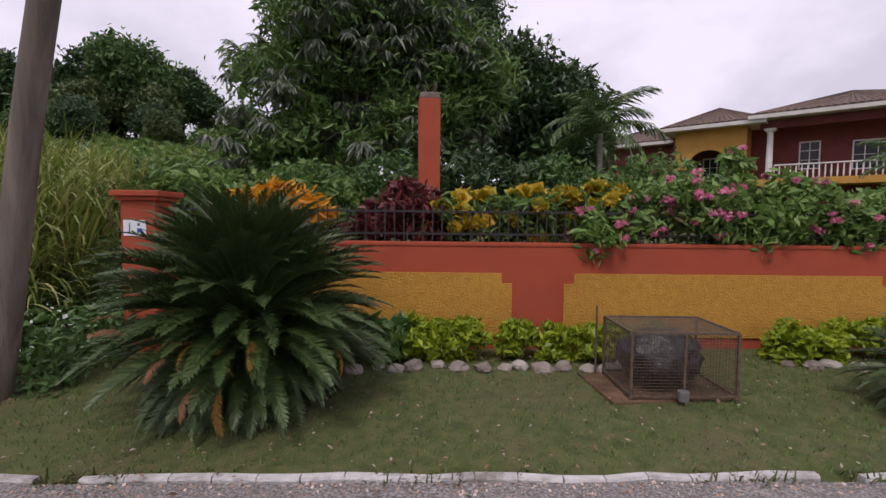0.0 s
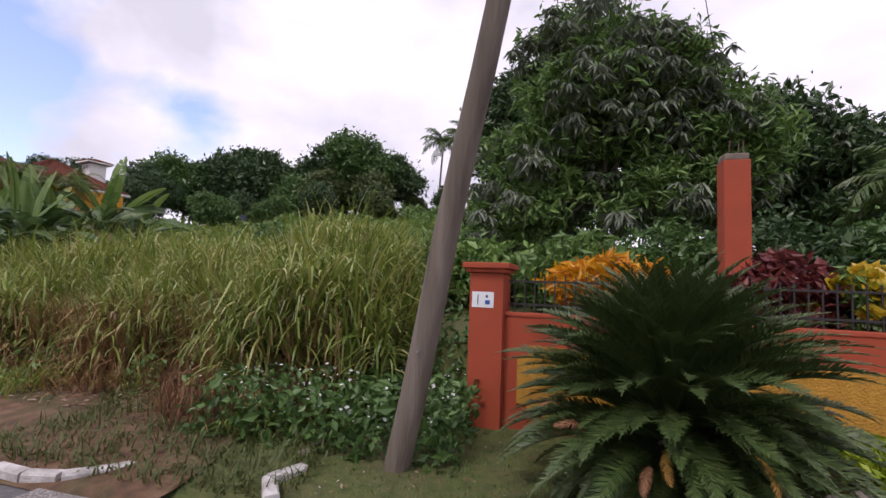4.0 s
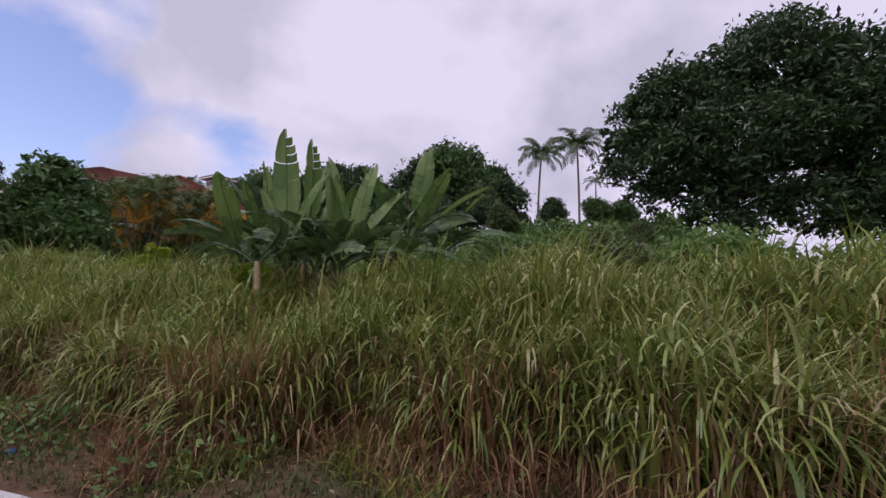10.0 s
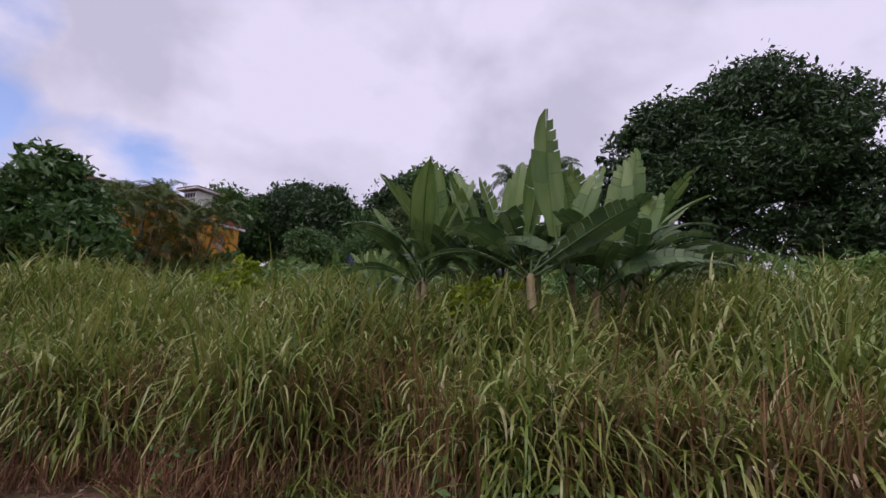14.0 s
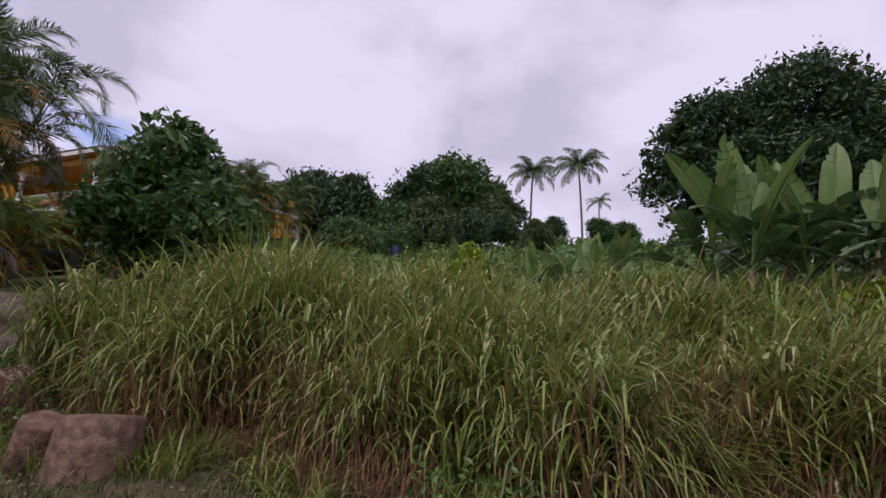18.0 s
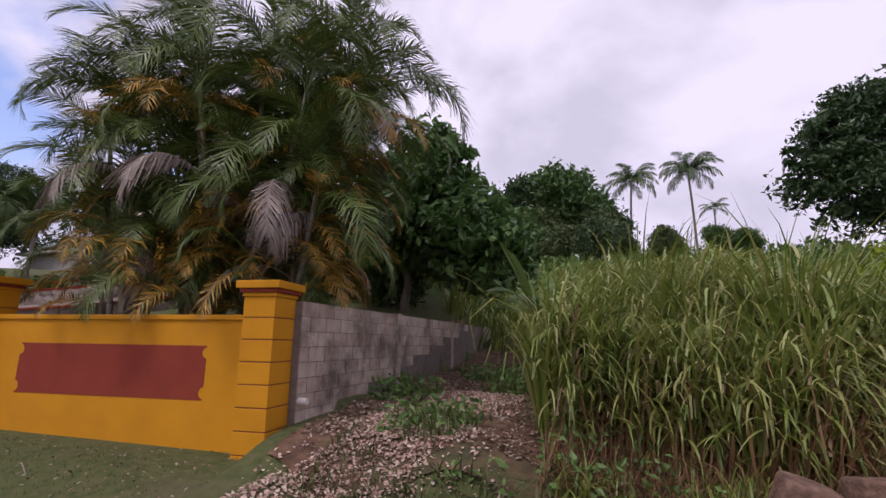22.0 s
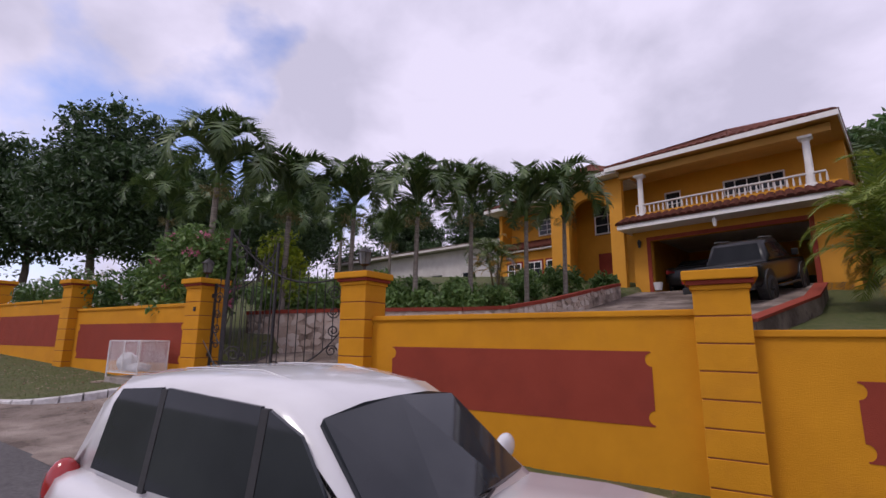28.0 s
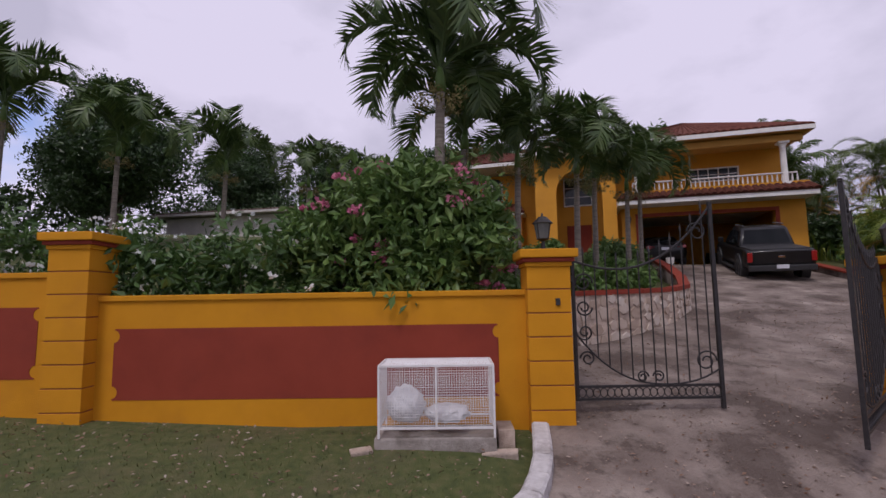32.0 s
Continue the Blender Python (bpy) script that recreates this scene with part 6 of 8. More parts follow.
rows = []
for y in np.concatenate([np.linspace(3.0, 6.2, 12), np.linspace(6.6, 20.2, 26)]):
    xl, xr = float(np.interp(y, LEFT_Y, LEFT_X)), float(np.interp(y, RIGHT_Y, RIGHT_X))
    rows.append([(x, y, float(drive_z(x, y)) + 0.03 + 0.012 * math.sin(x * 1.7 + y)) for x in np.linspace(xl, xr, 16)])
strip("driveway", rows, CONCRETE, "stained grey concrete driveway sloping up to the garage", "driveway")
kerb_run("kerb_drive_left", [(-76, 3.95, 1.22), (-74.2, 3.86, 1.07), (-72.5, 3.8, 0.92), (-71.5, 3.77, 0.87), (-70.5, 3.76, 0.83), (-69.6, 3.76, 0.8), (-68.9, 3.78, 0.82), (-68.4, 3.87, 0.84), (-68.05, 4.02, 0.87), (-67.75, 4.26, 0.91), (-67.56, 4.5, 0.95), (-67.44, 4.8, 0.99), (-67.34, 5.15, 1.03), (-67.28, 5.5, 1.06), (-67.22, 5.93, 1.12)], 0.2, 0.14, WHITE_KERB, "curved white kerb at the driveway mouth")
kerb_run("kerb_drive_right", [(x, y, float(drive_z(x, y)) - 0.06) for x, y in ((-62.4, 4.0), (-62.62, 4.35), (-62.76, 4.7), (-62.83, 5.2), (-62.87, 5.6), (-62.89, 5.93))], 0.15, 0.16, WHITE_KERB, "white kerb at the driveway mouth by the pillar")
# red-edged side wall of the drive
SW = tagged(new("wall_drive_edge"), "low driveway edge wall with red painted coping", "wall", kind="structure")
edge = [(-60.6, 8.0), (-59.0, 9.6), (-57.6, 11.0), (-56.9, 12.6), (-56.2, 14.2), (-55.6, 17.0)]
for (xa, ya), (xb, yb) in zip(edge, edge[1:]):
    bm = bmesh.new()
    for nm in (0,):
        pass
    za, zb = float(drive_z(xa, ya)), float(drive_z(xb, yb))
    d = Vector((xb - xa, yb - ya, 0)).normalized()
    s = Vector((-d.y, d.x, 0)) * 0.13
    for mname, z0, z1, m, ss in (("edge_wall", -1.2, 0.24, CONCRETE, 0.9), ("red_coping", 0.24, 0.3, RED, 1.15)):
        bm = bmesh.new()
        vs = []
        for (x, y, z) in ((xa, ya, za), (xb, yb, zb)):
            for sg, zz in ((-1, z0), (1, z0), (1, z1), (-1, z1)):
                vs.append(bm.verts.new((x + sg * s.x * ss, y + sg * s.y * ss, z + zz)))
        for k in range(4):
            bm.faces.new((vs[k], vs[(k + 1) % 4], vs[4 + (k + 1) % 4], vs[4 + k]))
        bm.faces.new(vs[3::-1])
        bm.faces.new(vs[4:])
        bmesh.ops.recalc_face_normals(bm, faces=bm.faces)
        part(mname, bm, m, SW)
# stone-faced retaining wall round the planting bed
SR = tagged(new("wall_stone"), "pale crazy-paved stone retaining wall with red coping", "wall", kind="structure")
arc = [(-68.4, 8.25), (-67.4, 8.4), (-66.3, 8.8), (-65.4, 9.2), (-64.5, 9.8), (-63.5, 10.6), (-62.7, 11.6), (-62.1, 13.0), (-61.5, 15.0), (-61.0, 17.2)]
tops = [2.66, 2.68, 2.7, 2.72, 2.74, 2.77, 2.85, 3.1, 3.5, 3.9]
rs = np.random.default_rng(8)
for i, ((xa, ya), (xb, yb)) in enumerate(zip(arc, arc[1:])):
    d = Vector((xb - xa, yb - ya, 0))
    L = d.length
    d.normalize()
    o = Vector((d.y, -d.x, 0))
    za, zb = tops[i], tops[i + 1]
    for mname, lo, hi, th, m in (("backing", -1.9, -0.06, 0.12, BLOCK), ("red_coping", -0.06, 0.03, 0.17, RED)):
        bm = bmesh.new()
        vs = []
        for (x, y, z) in ((xa, ya, za), (xb, yb, zb)):
            for sg, zz in ((-1, lo), (0.45, lo), (0.45, hi), (-1, hi)):
                vs.append(bm.verts.new((x + o.x * sg * th, y + o.y * sg * th, z + zz)))
        for k in range(4):
            bm.faces.new((vs[k], vs[(k + 1) % 4], vs[4 + (k + 1) % 4], vs[4 + k]))
        bm.faces.new(vs[3::-1])
        bm.faces.new(vs[4:])
        bmesh.ops.recalc_face_normals(bm, faces=bm.faces)
        part(mname, bm, m, SR)
    lev = -0.08
    while lev > -1.25:
        h = 0.14 + 0.1 * rs.random()
        u = 0.06 * rs.random()
        while u < L - 0.08:
            w = min(0.14 + 0.2 * rs.random(), L - u)
            f = (u + w / 2) / L
            zc = za + (zb - za) * f + lev - h / 2 + 0.035 * rs.normal()
            cxy = Vector((xa, ya, 0)) + d * (u + w / 2) + o * 0.055
            k = 6
            bm = bmesh.new()
            ring = []
            for q in range(k):
                a = 2 * math.pi * (q + 0.5 * (i % 2)) / k + rs.normal() * 0.22
                ring.append((math.cos(a) * w * 0.53 * (0.9 + 0.2 * rs.random()), math.sin(a) * h * 0.56 * (0.9 + 0.2 * rs.random())))
            fr = [bm.verts.new(cxy + d * a * 0.88 + o * 0.022 + Vector((0, 0, zc + b * 0.88))) for a, b in ring]
            bk = [bm.verts.new(cxy + d * a - o * 0.02 + Vector((0, 0, zc + b))) for a, b in ring]
            bm.faces.new(fr)
            for q in range(k):
                bm.faces.new((fr[q], fr[(q + 1) % k], bk[(q + 1) % k], bk[q]))
            bmesh.ops.recalc_face_normals(bm, faces=bm.faces)
            if len(SR.children) < 290:
                part("stone", bm, STONE, SR)
            else:
                bm.free()
            u += w + 0.012
        lev -= h + 0.012


# ---- wrought iron gate leaves ----
def scroll(bm, cx, cz, r, turns, sgn, a0, th=0.011):
    pts = []
    for k in range(int(16 * turns)):
        a = a0 + sgn * 2 * math.pi * k / 16
        rr = r * (1 - 0.75 * k / (16 * turns))
        pts.append((cx + rr * math.cos(a), 0, cz + rr * math.sin(a)))
    return tube_path(bm, pts, th, 5)


def gate_leaf(name, m, width, label):
    """A leaf hinged at x = 0, free edge at x = width, its top rising to the free edge."""
    ob = thing(name, m, label, "gate", "driveway gate leaves")
    part("frame_stile", boxed(-0.02, 0.02, -0.02, 0.02, 0.06, 1.75, bevel=0.004), IRON, ob)
    part("frame_stile", boxed(width - 0.045, width, -0.02, 0.02, -0.05, 2.42, bevel=0.004), IRON, ob)
    for z in (0.08, 0.225):
        part("bottom_rail", boxed(0.02, width - 0.04, -0.015, 0.015, z - 0.014, z + 0.014), IRON, ob)
    bm = bmesh.new()
    tube_path(bm, [(width * s, 0, 1.72 - 0.42 * math.sin(math.pi * 0.5 * s) + 1.1 * s ** 2.2) for s in np.linspace(0, 1, 16)], 0.014, 6)
    part("top_rail", bm, IRON, ob)
    n = 13
    for i in range(1, n):
        x = width * i / n
        s = i / n
        zt = 1.72 - 0.42 * math.sin(math.pi * 0.5 * s) + 1.1 * s ** 2.2
        bm = bmesh.new()
        zb = 0.24 + 0.62 * (abs(s - 0.62) / 0.62) ** 2.4
        rod(bm, (x, 0, zb), (x, 0, zt + 0.12), 0.0085, seg=6)
        rod(bm, (x, 0, zt + 0.12), (x, 0, zt + 0.22), 0.016, 0.001, 6)
        part("bar", bm, IRON, ob)
    bm = bmesh.new()
    tube_path(bm, [(width * s, 0, 0.24 + 0.62 * (abs(s - 0.62) / 0.62) ** 2.4) for s in np.linspace(0, 1, 18)], 0.011, 6)
    part("curved_rail", bm, IRON, ob)
    for cx, cz, r, sg, a0 in ((0.12, 1.45, 0.12, 1, 0), (0.12, 1.15, 0.1, -1, 0), (0.12, 0.86, 0.1, 1, 3.1), (0.14, 0.55, 0.09, -1, 3.1), (width - 0.19, 0.5, 0.13, 1, 0), (width - 0.2, 2.05, 0.12, -1, 3.1), (width * 0.45, 0.33, 0.07, 1, 0), (width * 0.56, 0.33, 0.07, -1, 3.1)):
        part("scroll", scroll(bmesh.new(), cx, cz, r, 1.6, sg, a0), IRON, ob)
    k = int(width / 0.085)
    bm = bmesh.new()
    for i in range(k):
        cx = 0.06 + (width - 0.14) * i / (k - 1)
        pts = [(cx + 0.042 * math.cos(a), 0, 0.152 + 0.055 * math.sin(a)) for a in np.linspace(0, 2 * math.pi, 11)]
        tube_path(bm, pts, 0.006, 4)
    part("ring_band", bm, IRON, ob)
    for z in (0.35, 1.5):
        part("hinge", boxed(-0.07, -0.018, -0.03, 0.03, z - 0.04, z + 0.04, bevel=0.006), IRON, ob)
    return ob


gate_leaf("gate_leaf", pose(-66.72, 6.2, 1.36, 0, 0, 1.5), 1.74, "black wrought iron gate leaf standing closed by the pillar")
gate_leaf("gate_leaf", pose(-63.2, 6.08, 1.3, 0, 0, 180 + 42), 1.76, "black wrought iron gate leaf swung open to the road")


# ---- lanterns ----
def lantern(x, y, z, label):
    ob = thing("lantern", pose(x, y, z), label, "lamp", "pillar lanterns")
    bm = bmesh.new()
    for a, b, r0, r1 in ((0, 0.03, 0.075, 0.07), (0.03, 0.12, 0.03, 0.022), (0.12, 0.15, 0.03, 0.085)):
        rod(bm, (0, 0, a), (0, 0, b), r0, r1, 10)
    part("stand", bm, IRON, ob)
    part("glass", rod(bmesh.new(), (0, 0, 0.15), (0, 0, 0.34), 0.075, 0.105, 8), LANTERN_G, ob)
    for k in range(4):
        a = math.pi / 4 + k * math.pi / 2
        part("rib", rod(bmesh.new(), (0.078 * math.cos(a), 0.078 * math.sin(a), 0.15), (0.108 * math.cos(a), 0.108 * math.sin(a), 0.34), 0.007, seg=5), IRON, ob)
    bm = bmesh.new()
    rod(bm, (0, 0, 0.34), (0, 0, 0.42), 0.13, 0.05, 10)
    rod(bm, (0, 0, 0.42), (0, 0, 0.47), 0.02, 0.008, 8)
    part("cap", bm, IRON, ob)
    return ob


lantern(PX[3], 6.2, PT[3], "dark iron lantern on the gate pillar cap")
lantern(PX[4], 6.2, PT[4], "dark iron lantern on the gate pillar cap")
lx, ly = on_wall(10.05, 0.09)
lantern(lx, ly, 2.34, "grey lantern on the terracotta gate pillar")
tagged(part("doorbell", boxed(-66.99, -66.94, 5.925, 5.95, 2.55, 2.63, bevel=0.005), PLASTIC_K), "small black doorbell box on the gate pillar", "doorbell")


# ---- wire bins ----
def mesh_panel(bm, o, u, v, nu, nv, r):
    o, u, v = Vector(o), Vector(u), Vector(v)
    for i in range(1, nu):
        p = o + u * (i / nu)
        rod(bm, p, p + v, r, seg=3)
    for i in range(1, nv):
        p = o + v * (i / nv)
        rod(bm, p, p + u, r, seg=3)


def bin_cage(name, m, w, d, h, leg, r, wire, frame_m, label, n):
    ob = thing(name, m, label, "bin")
    for x in (0, w):
        for y in (0, d):
            part("leg", boxed(x - r, x + r, y - r, y + r, -leg, h), frame_m, ob)
    for z in (0, h):
        for y in (0, d):
            part("rail", boxed(r, w - r, y - r, y + r, z - r, z + r), frame_m, ob)
        for x in (0, w):
            part("rail", boxed(x - r, x + r, r, d - r, z - r, z + r), frame_m, ob)
    part("middle_post", boxed(w / 2 - r, w / 2 + r, -r, r, r, h - r), frame_m, ob)
    for nm, o, u, v, nu, nv in (("front_mesh", (0, 0, 0), (w, 0, 0), (0, 0, h), n, int(n * h / w)), ("back_mesh", (0, d, 0), (w, 0, 0), (0, 0, h), n, int(n * h / w)), ("side_mesh", (0, 0, 0), (0, d, 0), (0, 0, h), int(n * d / w), int(n * h / w)), ("side_mesh", (w, 0, 0), (0, d, 0), (0, 0, h), int(n * d / w), int(n * h / w)), ("lid_mesh", (0, 0, h), (w, 0, 0), (0, d, 0), n, int(n * d / w))):
        bm = bmesh.new()
        mesh_panel(bm, o, u, v, nu, nv, wire)
        part(nm, bm, frame_m, ob)
    return ob


def bag(name, x, y, z, rx, ry, rz, material, seed, label):
    """A crumpled tied bag."""
    bm = bmesh.new()
    bmesh.ops.create_icosphere(bm, subdivisions=4, radius=1)
    for v in bm.verts:
        p = v.co * 2.2 + Vector((seed, seed * 2, 0))
        f = 1 + 0.16 * noise.noise(p) + 0.14 * noise.noise(p * 2.7) + 0.12 * noise.noise(p * 6.5)
        v.co = Vector((v.co.x * rx * f, v.co.y * ry * f, max(v.co.z, -0.8) * rz * f + rz * 0.8))
    ob = part(name, bm, material, smooth=True)
    ob.matrix_basis = pose(x, y, z)
    return tagged(ob, label, "bag")


# white wire bin on a slab, beside the gate
SLZ = 1.26
slab = tagged(part("concrete_slab", boxed(-69.0, -67.75, 5.42, 5.94, SLZ - 0.4, SLZ - 0.02, bevel=0.02), SLAB), "cracked concrete slab under the white wire bin", "slab")
bin_cage("wire_bin", pose(-68.95, 5.42, SLZ + 0.08), 1.18, 0.55, 0.62, 0.1, 0.011, 0.0022, WIRE_W, "white painted wire mesh bin on a concrete slab", 44)
bag("rubbish_bag", -68.7, 5.68, SLZ + 0.1, 0.2, 0.18, 0.2, BAG_W, 1, "white rubbish bag inside the wire bin")
bag("rubbish_bag", -68.25, 5.68, SLZ + 0.1, 0.24, 0.2, 0.09, BAG_W, 4, "flat white rubbish bag inside the wire bin")
bm = boxed(-67.72, -67.55, 5.55, 5.92, 1.05, 1.28, bevel=0.008)
tagged(part("cinder_block", bm, BLOCK), "grey concrete block lying by the gate pillar", "block")
# rusty cage with a black bag on the lawn
cz = gz(-8.7, 1.9)
slab = tagged(part("stone_slab", boxed(-9.28, -8.06, 1.47, 2.3, cz - 0.1, cz + 0.02, bevel=0.01), BARE), "rough earthy stone base under the rusty cage", "slab")
bin_cage("wire_bin", pose(-9.1, 1.5, cz + 0.06, 0, 0, -6), 0.96, 0.72, 0.57, 0.06, 0.011, 0.0022, WIRE_RUST, "rusty wire mesh bin standing on the lawn", 34)
tagged(part("cage_rod", rod(bmesh.new(), (-9.1, 2.24, cz + 0.02), (-9.1, 2.24, cz + 0.74), 0.012, seg=7), WIRE_RUST), "rusty iron rod standing at the cage corner", "rod")
bag("rubbish_bag", -8.62, 1.85, cz + 0.09, 0.4, 0.3, 0.27, BAG_K, 7, "crumpled black rubbish bag inside the rusty cage")
tagged(part("tin_can", rod(bmesh.new(), (-8.66, 1.4, cz + 0.036), (-8.66, 1.4, cz + 0.125), 0.045, 0.05, 12), GALV), "small grey metal tin in front of the cage", "tin")
tagged(part("plant_pot", rod(bmesh.new(), (-59.9, 18.4, 3.75), (-59.9, 18.4, 4.02), 0.11, 0.16, 14), WHITE), "white plant pot by the garage", "pot")


# ---- rocks ----
def rock(x, y, z, r, seed, label="pale rounded stone in the border", flat=0.7):
    bm = bmesh.new()
    bmesh.ops.create_icosphere(bm, subdivisions=2, radius=1)
    for v in bm.verts:
        f = 1 + 0.35 * noise.noise(v.co * 1.4 + Vector((seed * 3.1, 0, seed))) + 0.12 * noise.noise(v.co * 4 + Vector((seed, 0, 0)))
        v.co = Vector((v.co.x * f * r * 1.25, v.co.y * f * r, v.co.z * f * r * flat + r * flat * 0.55))
    ob = part("rock", bm, ROCK)
    ob.matrix_basis = pose(x, y, z, 0, 0, seed * 77)
    return tagged(ob, label, "rock", "border stones")


rr = np.random.default_rng(5)
u = 2.9
i = 0
while u < 9.6:
    r = 0.06 + 0.05 * rr.random()
    if not 6.2 < u < 7.7:
        x, y = on_wall(u, -0.8 + 0.06 * rr.normal())
        rock(x, y, gz(x, y) - 0.015, r, i)
    u += 2.3 * r + 0.05 * rr.random()
    i += 1
for k in range(7):
    x, y = -6.9 + 0.2 * k + 0.05 * rr.normal(), 0.62 + 0.12 * rr.normal()
    rock(x, y, gz(x, y) - 0.02, 0.1 + 0.05 * rr.random(), 60 + k, "pale stone beside the smaller cycad")
for k in range(12):
    x, y = -47.2 + 2.2 * rr.random(), 5.6 + 5 * rr.random()
    rock(x, y, gz(x, y) - 0.01, 0.03 + 0.05 * rr.random(), 80 + k, "pale rubble stone on the bare path")
for k in range(9):
    x, y = -18.6 + 3.4 * rr.random(), 2.1 + 1.2 * rr.random()
    rock(x, y, gz(x, y) - 0.02, 0.03 + 0.05 * rr.random(), 120 + k, "small pale stone on the bare verge")
# two cut log stumps
for x, y, r, h, tx, ty, sd in ((-42.75, 5.3, 0.25, 0.58, 12, 14, 1), (-41.9, 5.2, 0.42, 0.62, -8, 6, 2)):
    bm = bmesh.new()
    k = 18
    rows = []
    for zz, f in ((-0.2, 1.12), (0.1, 1.03), (h - 0.03, 0.96), (h, 0.9), (h + 0.01, 0.5)):
        rows.append([bm.verts.new((f * r * (1 + 0.13 * noise.noise(Vector((math.cos(a) * 1.5, math.sin(a) * 1.5, sd + zz)))) * math.cos(a), f * r * (1 + 0.13 * noise.noise(Vector((math.cos(a) * 1.5 + 5, math.sin(a) * 1.5, sd + zz)))) * math.sin(a), zz)) for a in np.linspace(0, 2 * math.pi, k, endpoint=False)])
    for a, b in zip(rows, rows[1:]):
        for q in range(k):
            bm.faces.new((a[q], a[(q + 1) % k], b[(q + 1) % k], b[q]))
    bm.faces.new(rows[-1])
    ob = part("log_stump", bm, STUMP, smooth=True)
    ob.matrix_basis = pose(x, y, gz(x, y), tx, ty, 20 * sd)
    tagged(ob, "weathered cut log stump in the grass", "stump")

# ---- litter on the bare path, the lawns and verges ----
LT = tagged(new("leaf_litter"), "scattered dead leaves and pale chips on bare ground", "litter", kind="stuff")
for n, x0, x1, y0, y1, sz, dens in ((12000, -47.5, -44.0, 6.0, 14.5, 0.03, 1), (1300, -15.5, -4, 0.3, 3.2, 0.017, 1), (4000, -82, -48, 4.3, 6.0, 0.02, 1), (3500, -44.6, -16, 2.4, 5.0, 0.035, 1)):
    xs, ys = x0 + (x1 - x0) * rr.random(n), y0 + (y1 - y0) * rr.random(n)
    vv, ff = leaf_mesh(np.stack([xs, ys, ground_z(xs, ys) + 0.05], 1), sz, rr, up=3.5, slim=0.5)
    mesh_ob("leaves", vv, ff, LITTER, LT)

# ---- utility pole and cables ----
pl = thing("utility_pole", pose(-14.84, 2.16, gz(-14.84, 2.16)), "leaning weathered wooden utility pole at the verge", "pole")
bm = bmesh.new()
tube_path(bm, [(-0.08, 0.03, -0.4)] + [(0.2 * z + 0.012 * math.sin(z * 2), -0.064 * z, z) for z in np.linspace(0, 9.2, 14)], [0.128] + [0.125 - 0.0035 * z for z in np.linspace(0, 9.2, 14)], 14)
part("shaft", bm, POLE, pl, smooth=True)
for z, a in ((1.1, 0.4), (4.6, 2.0), (6.8, 1.2)):
    part("bolt", rod(bmesh.new(), (0.2 * z, -0.064 * z - 0.1, z), (0.2 * z, -0.064 * z - 0.15, z), 0.012, seg=6), GALV, pl)
for i, (a, b, sag) in enumerate((((-13.0, 1.57, 9.3), (-40, -6, 10.0), 0.7), ((-13.05, 1.58, 8.9), (-9.0, 60, 20), 1.2), ((-13.05, 1.58, 9.1), (-17.0, 60, 21), 1.0), ((-13.05, 1.58, 9.0), (-10.55, 7.0, 4.45), 0.25), ((-13.0, 1.57, 9.2), (30, -4.0, 9.6), 1.2))):
    bm = bmesh.new()
    A, B = Vector(a), Vector(b)
    tube_path(bm, [A.lerp(B, s) - Vector((0, 0, sag * 4 * s * (1 - s))) for s in np.linspace(0, 1, 14)], 0.009 if i < 3 else 0.006, 5)
    tagged(part("cable", bm, WIRE_K), "thin black overhead cable from the utility pole", "cable", "overhead cables")

# ---- tall terracotta column with bare steel rods ----
col = thing("brick_column", pose(-10.53, 7.08, gz(-10.53, 7.08)), "tall terracotta painted column with rusty rods on top", "column")
hc = 4.42 - gz(-10.53, 7.08)
part("shaft", boxed(-0.21, 0.21, -0.2, 0.2, -0.3, hc - 0.12, bevel=0.015), TERRA, col)
part("rough_top", boxed(-0.195, 0.195, -0.185, 0.185, hc - 0.12, hc, bevel=0.03), MORTAR, col)
for x, y in ((-0.1, -0.1), (0.12, -0.08), (0.1, 0.1)):
    part("steel_rod", rod(bmesh.new(), (x, y, hc), (x + 0.02, y, hc + 0.25), 0.009, seg=5), WIRE_RUST, col)

# ---- iron railing on the terracotta wall ----
RL = thing("iron_railing", pose(RW_A.x, RW_A.y, 0, 0, 0, RW_ROT), "black iron railing along the top of the terracotta wall", "railing")
for z in (1.74, 2.02):
    part("rail", boxed(0.4, 9.83, 0.085, 0.115, z - 0.012, z + 0.012), IRON, RL)
for i in range(78):
    x = 0.48 + i * 0.12
    part("bar", boxed(x - 0.008, x + 0.008, 0.092, 0.108, 1.64, 2.1), IRON, RL)

# ---- signs ----
def sign(name, u, z, w, h, y, paper, label, bars):
    ob = thing(name, pose(RW_A.x, RW_A.y, 0, 0, 0, RW_ROT), label, "sign")
    part("sheet", boxed(u - w / 2, u + w / 2, y - 0.006, y - 0.001, z - h / 2, z + h / 2), paper, ob)
    for bx, bz, bw, bh, m in bars:
        part("mark", boxed(u + bx - bw / 2, u + bx + bw / 2, y - 0.008, y - 0.006, z + bz - bh / 2, z + bz + bh / 2), m, ob)
    return ob


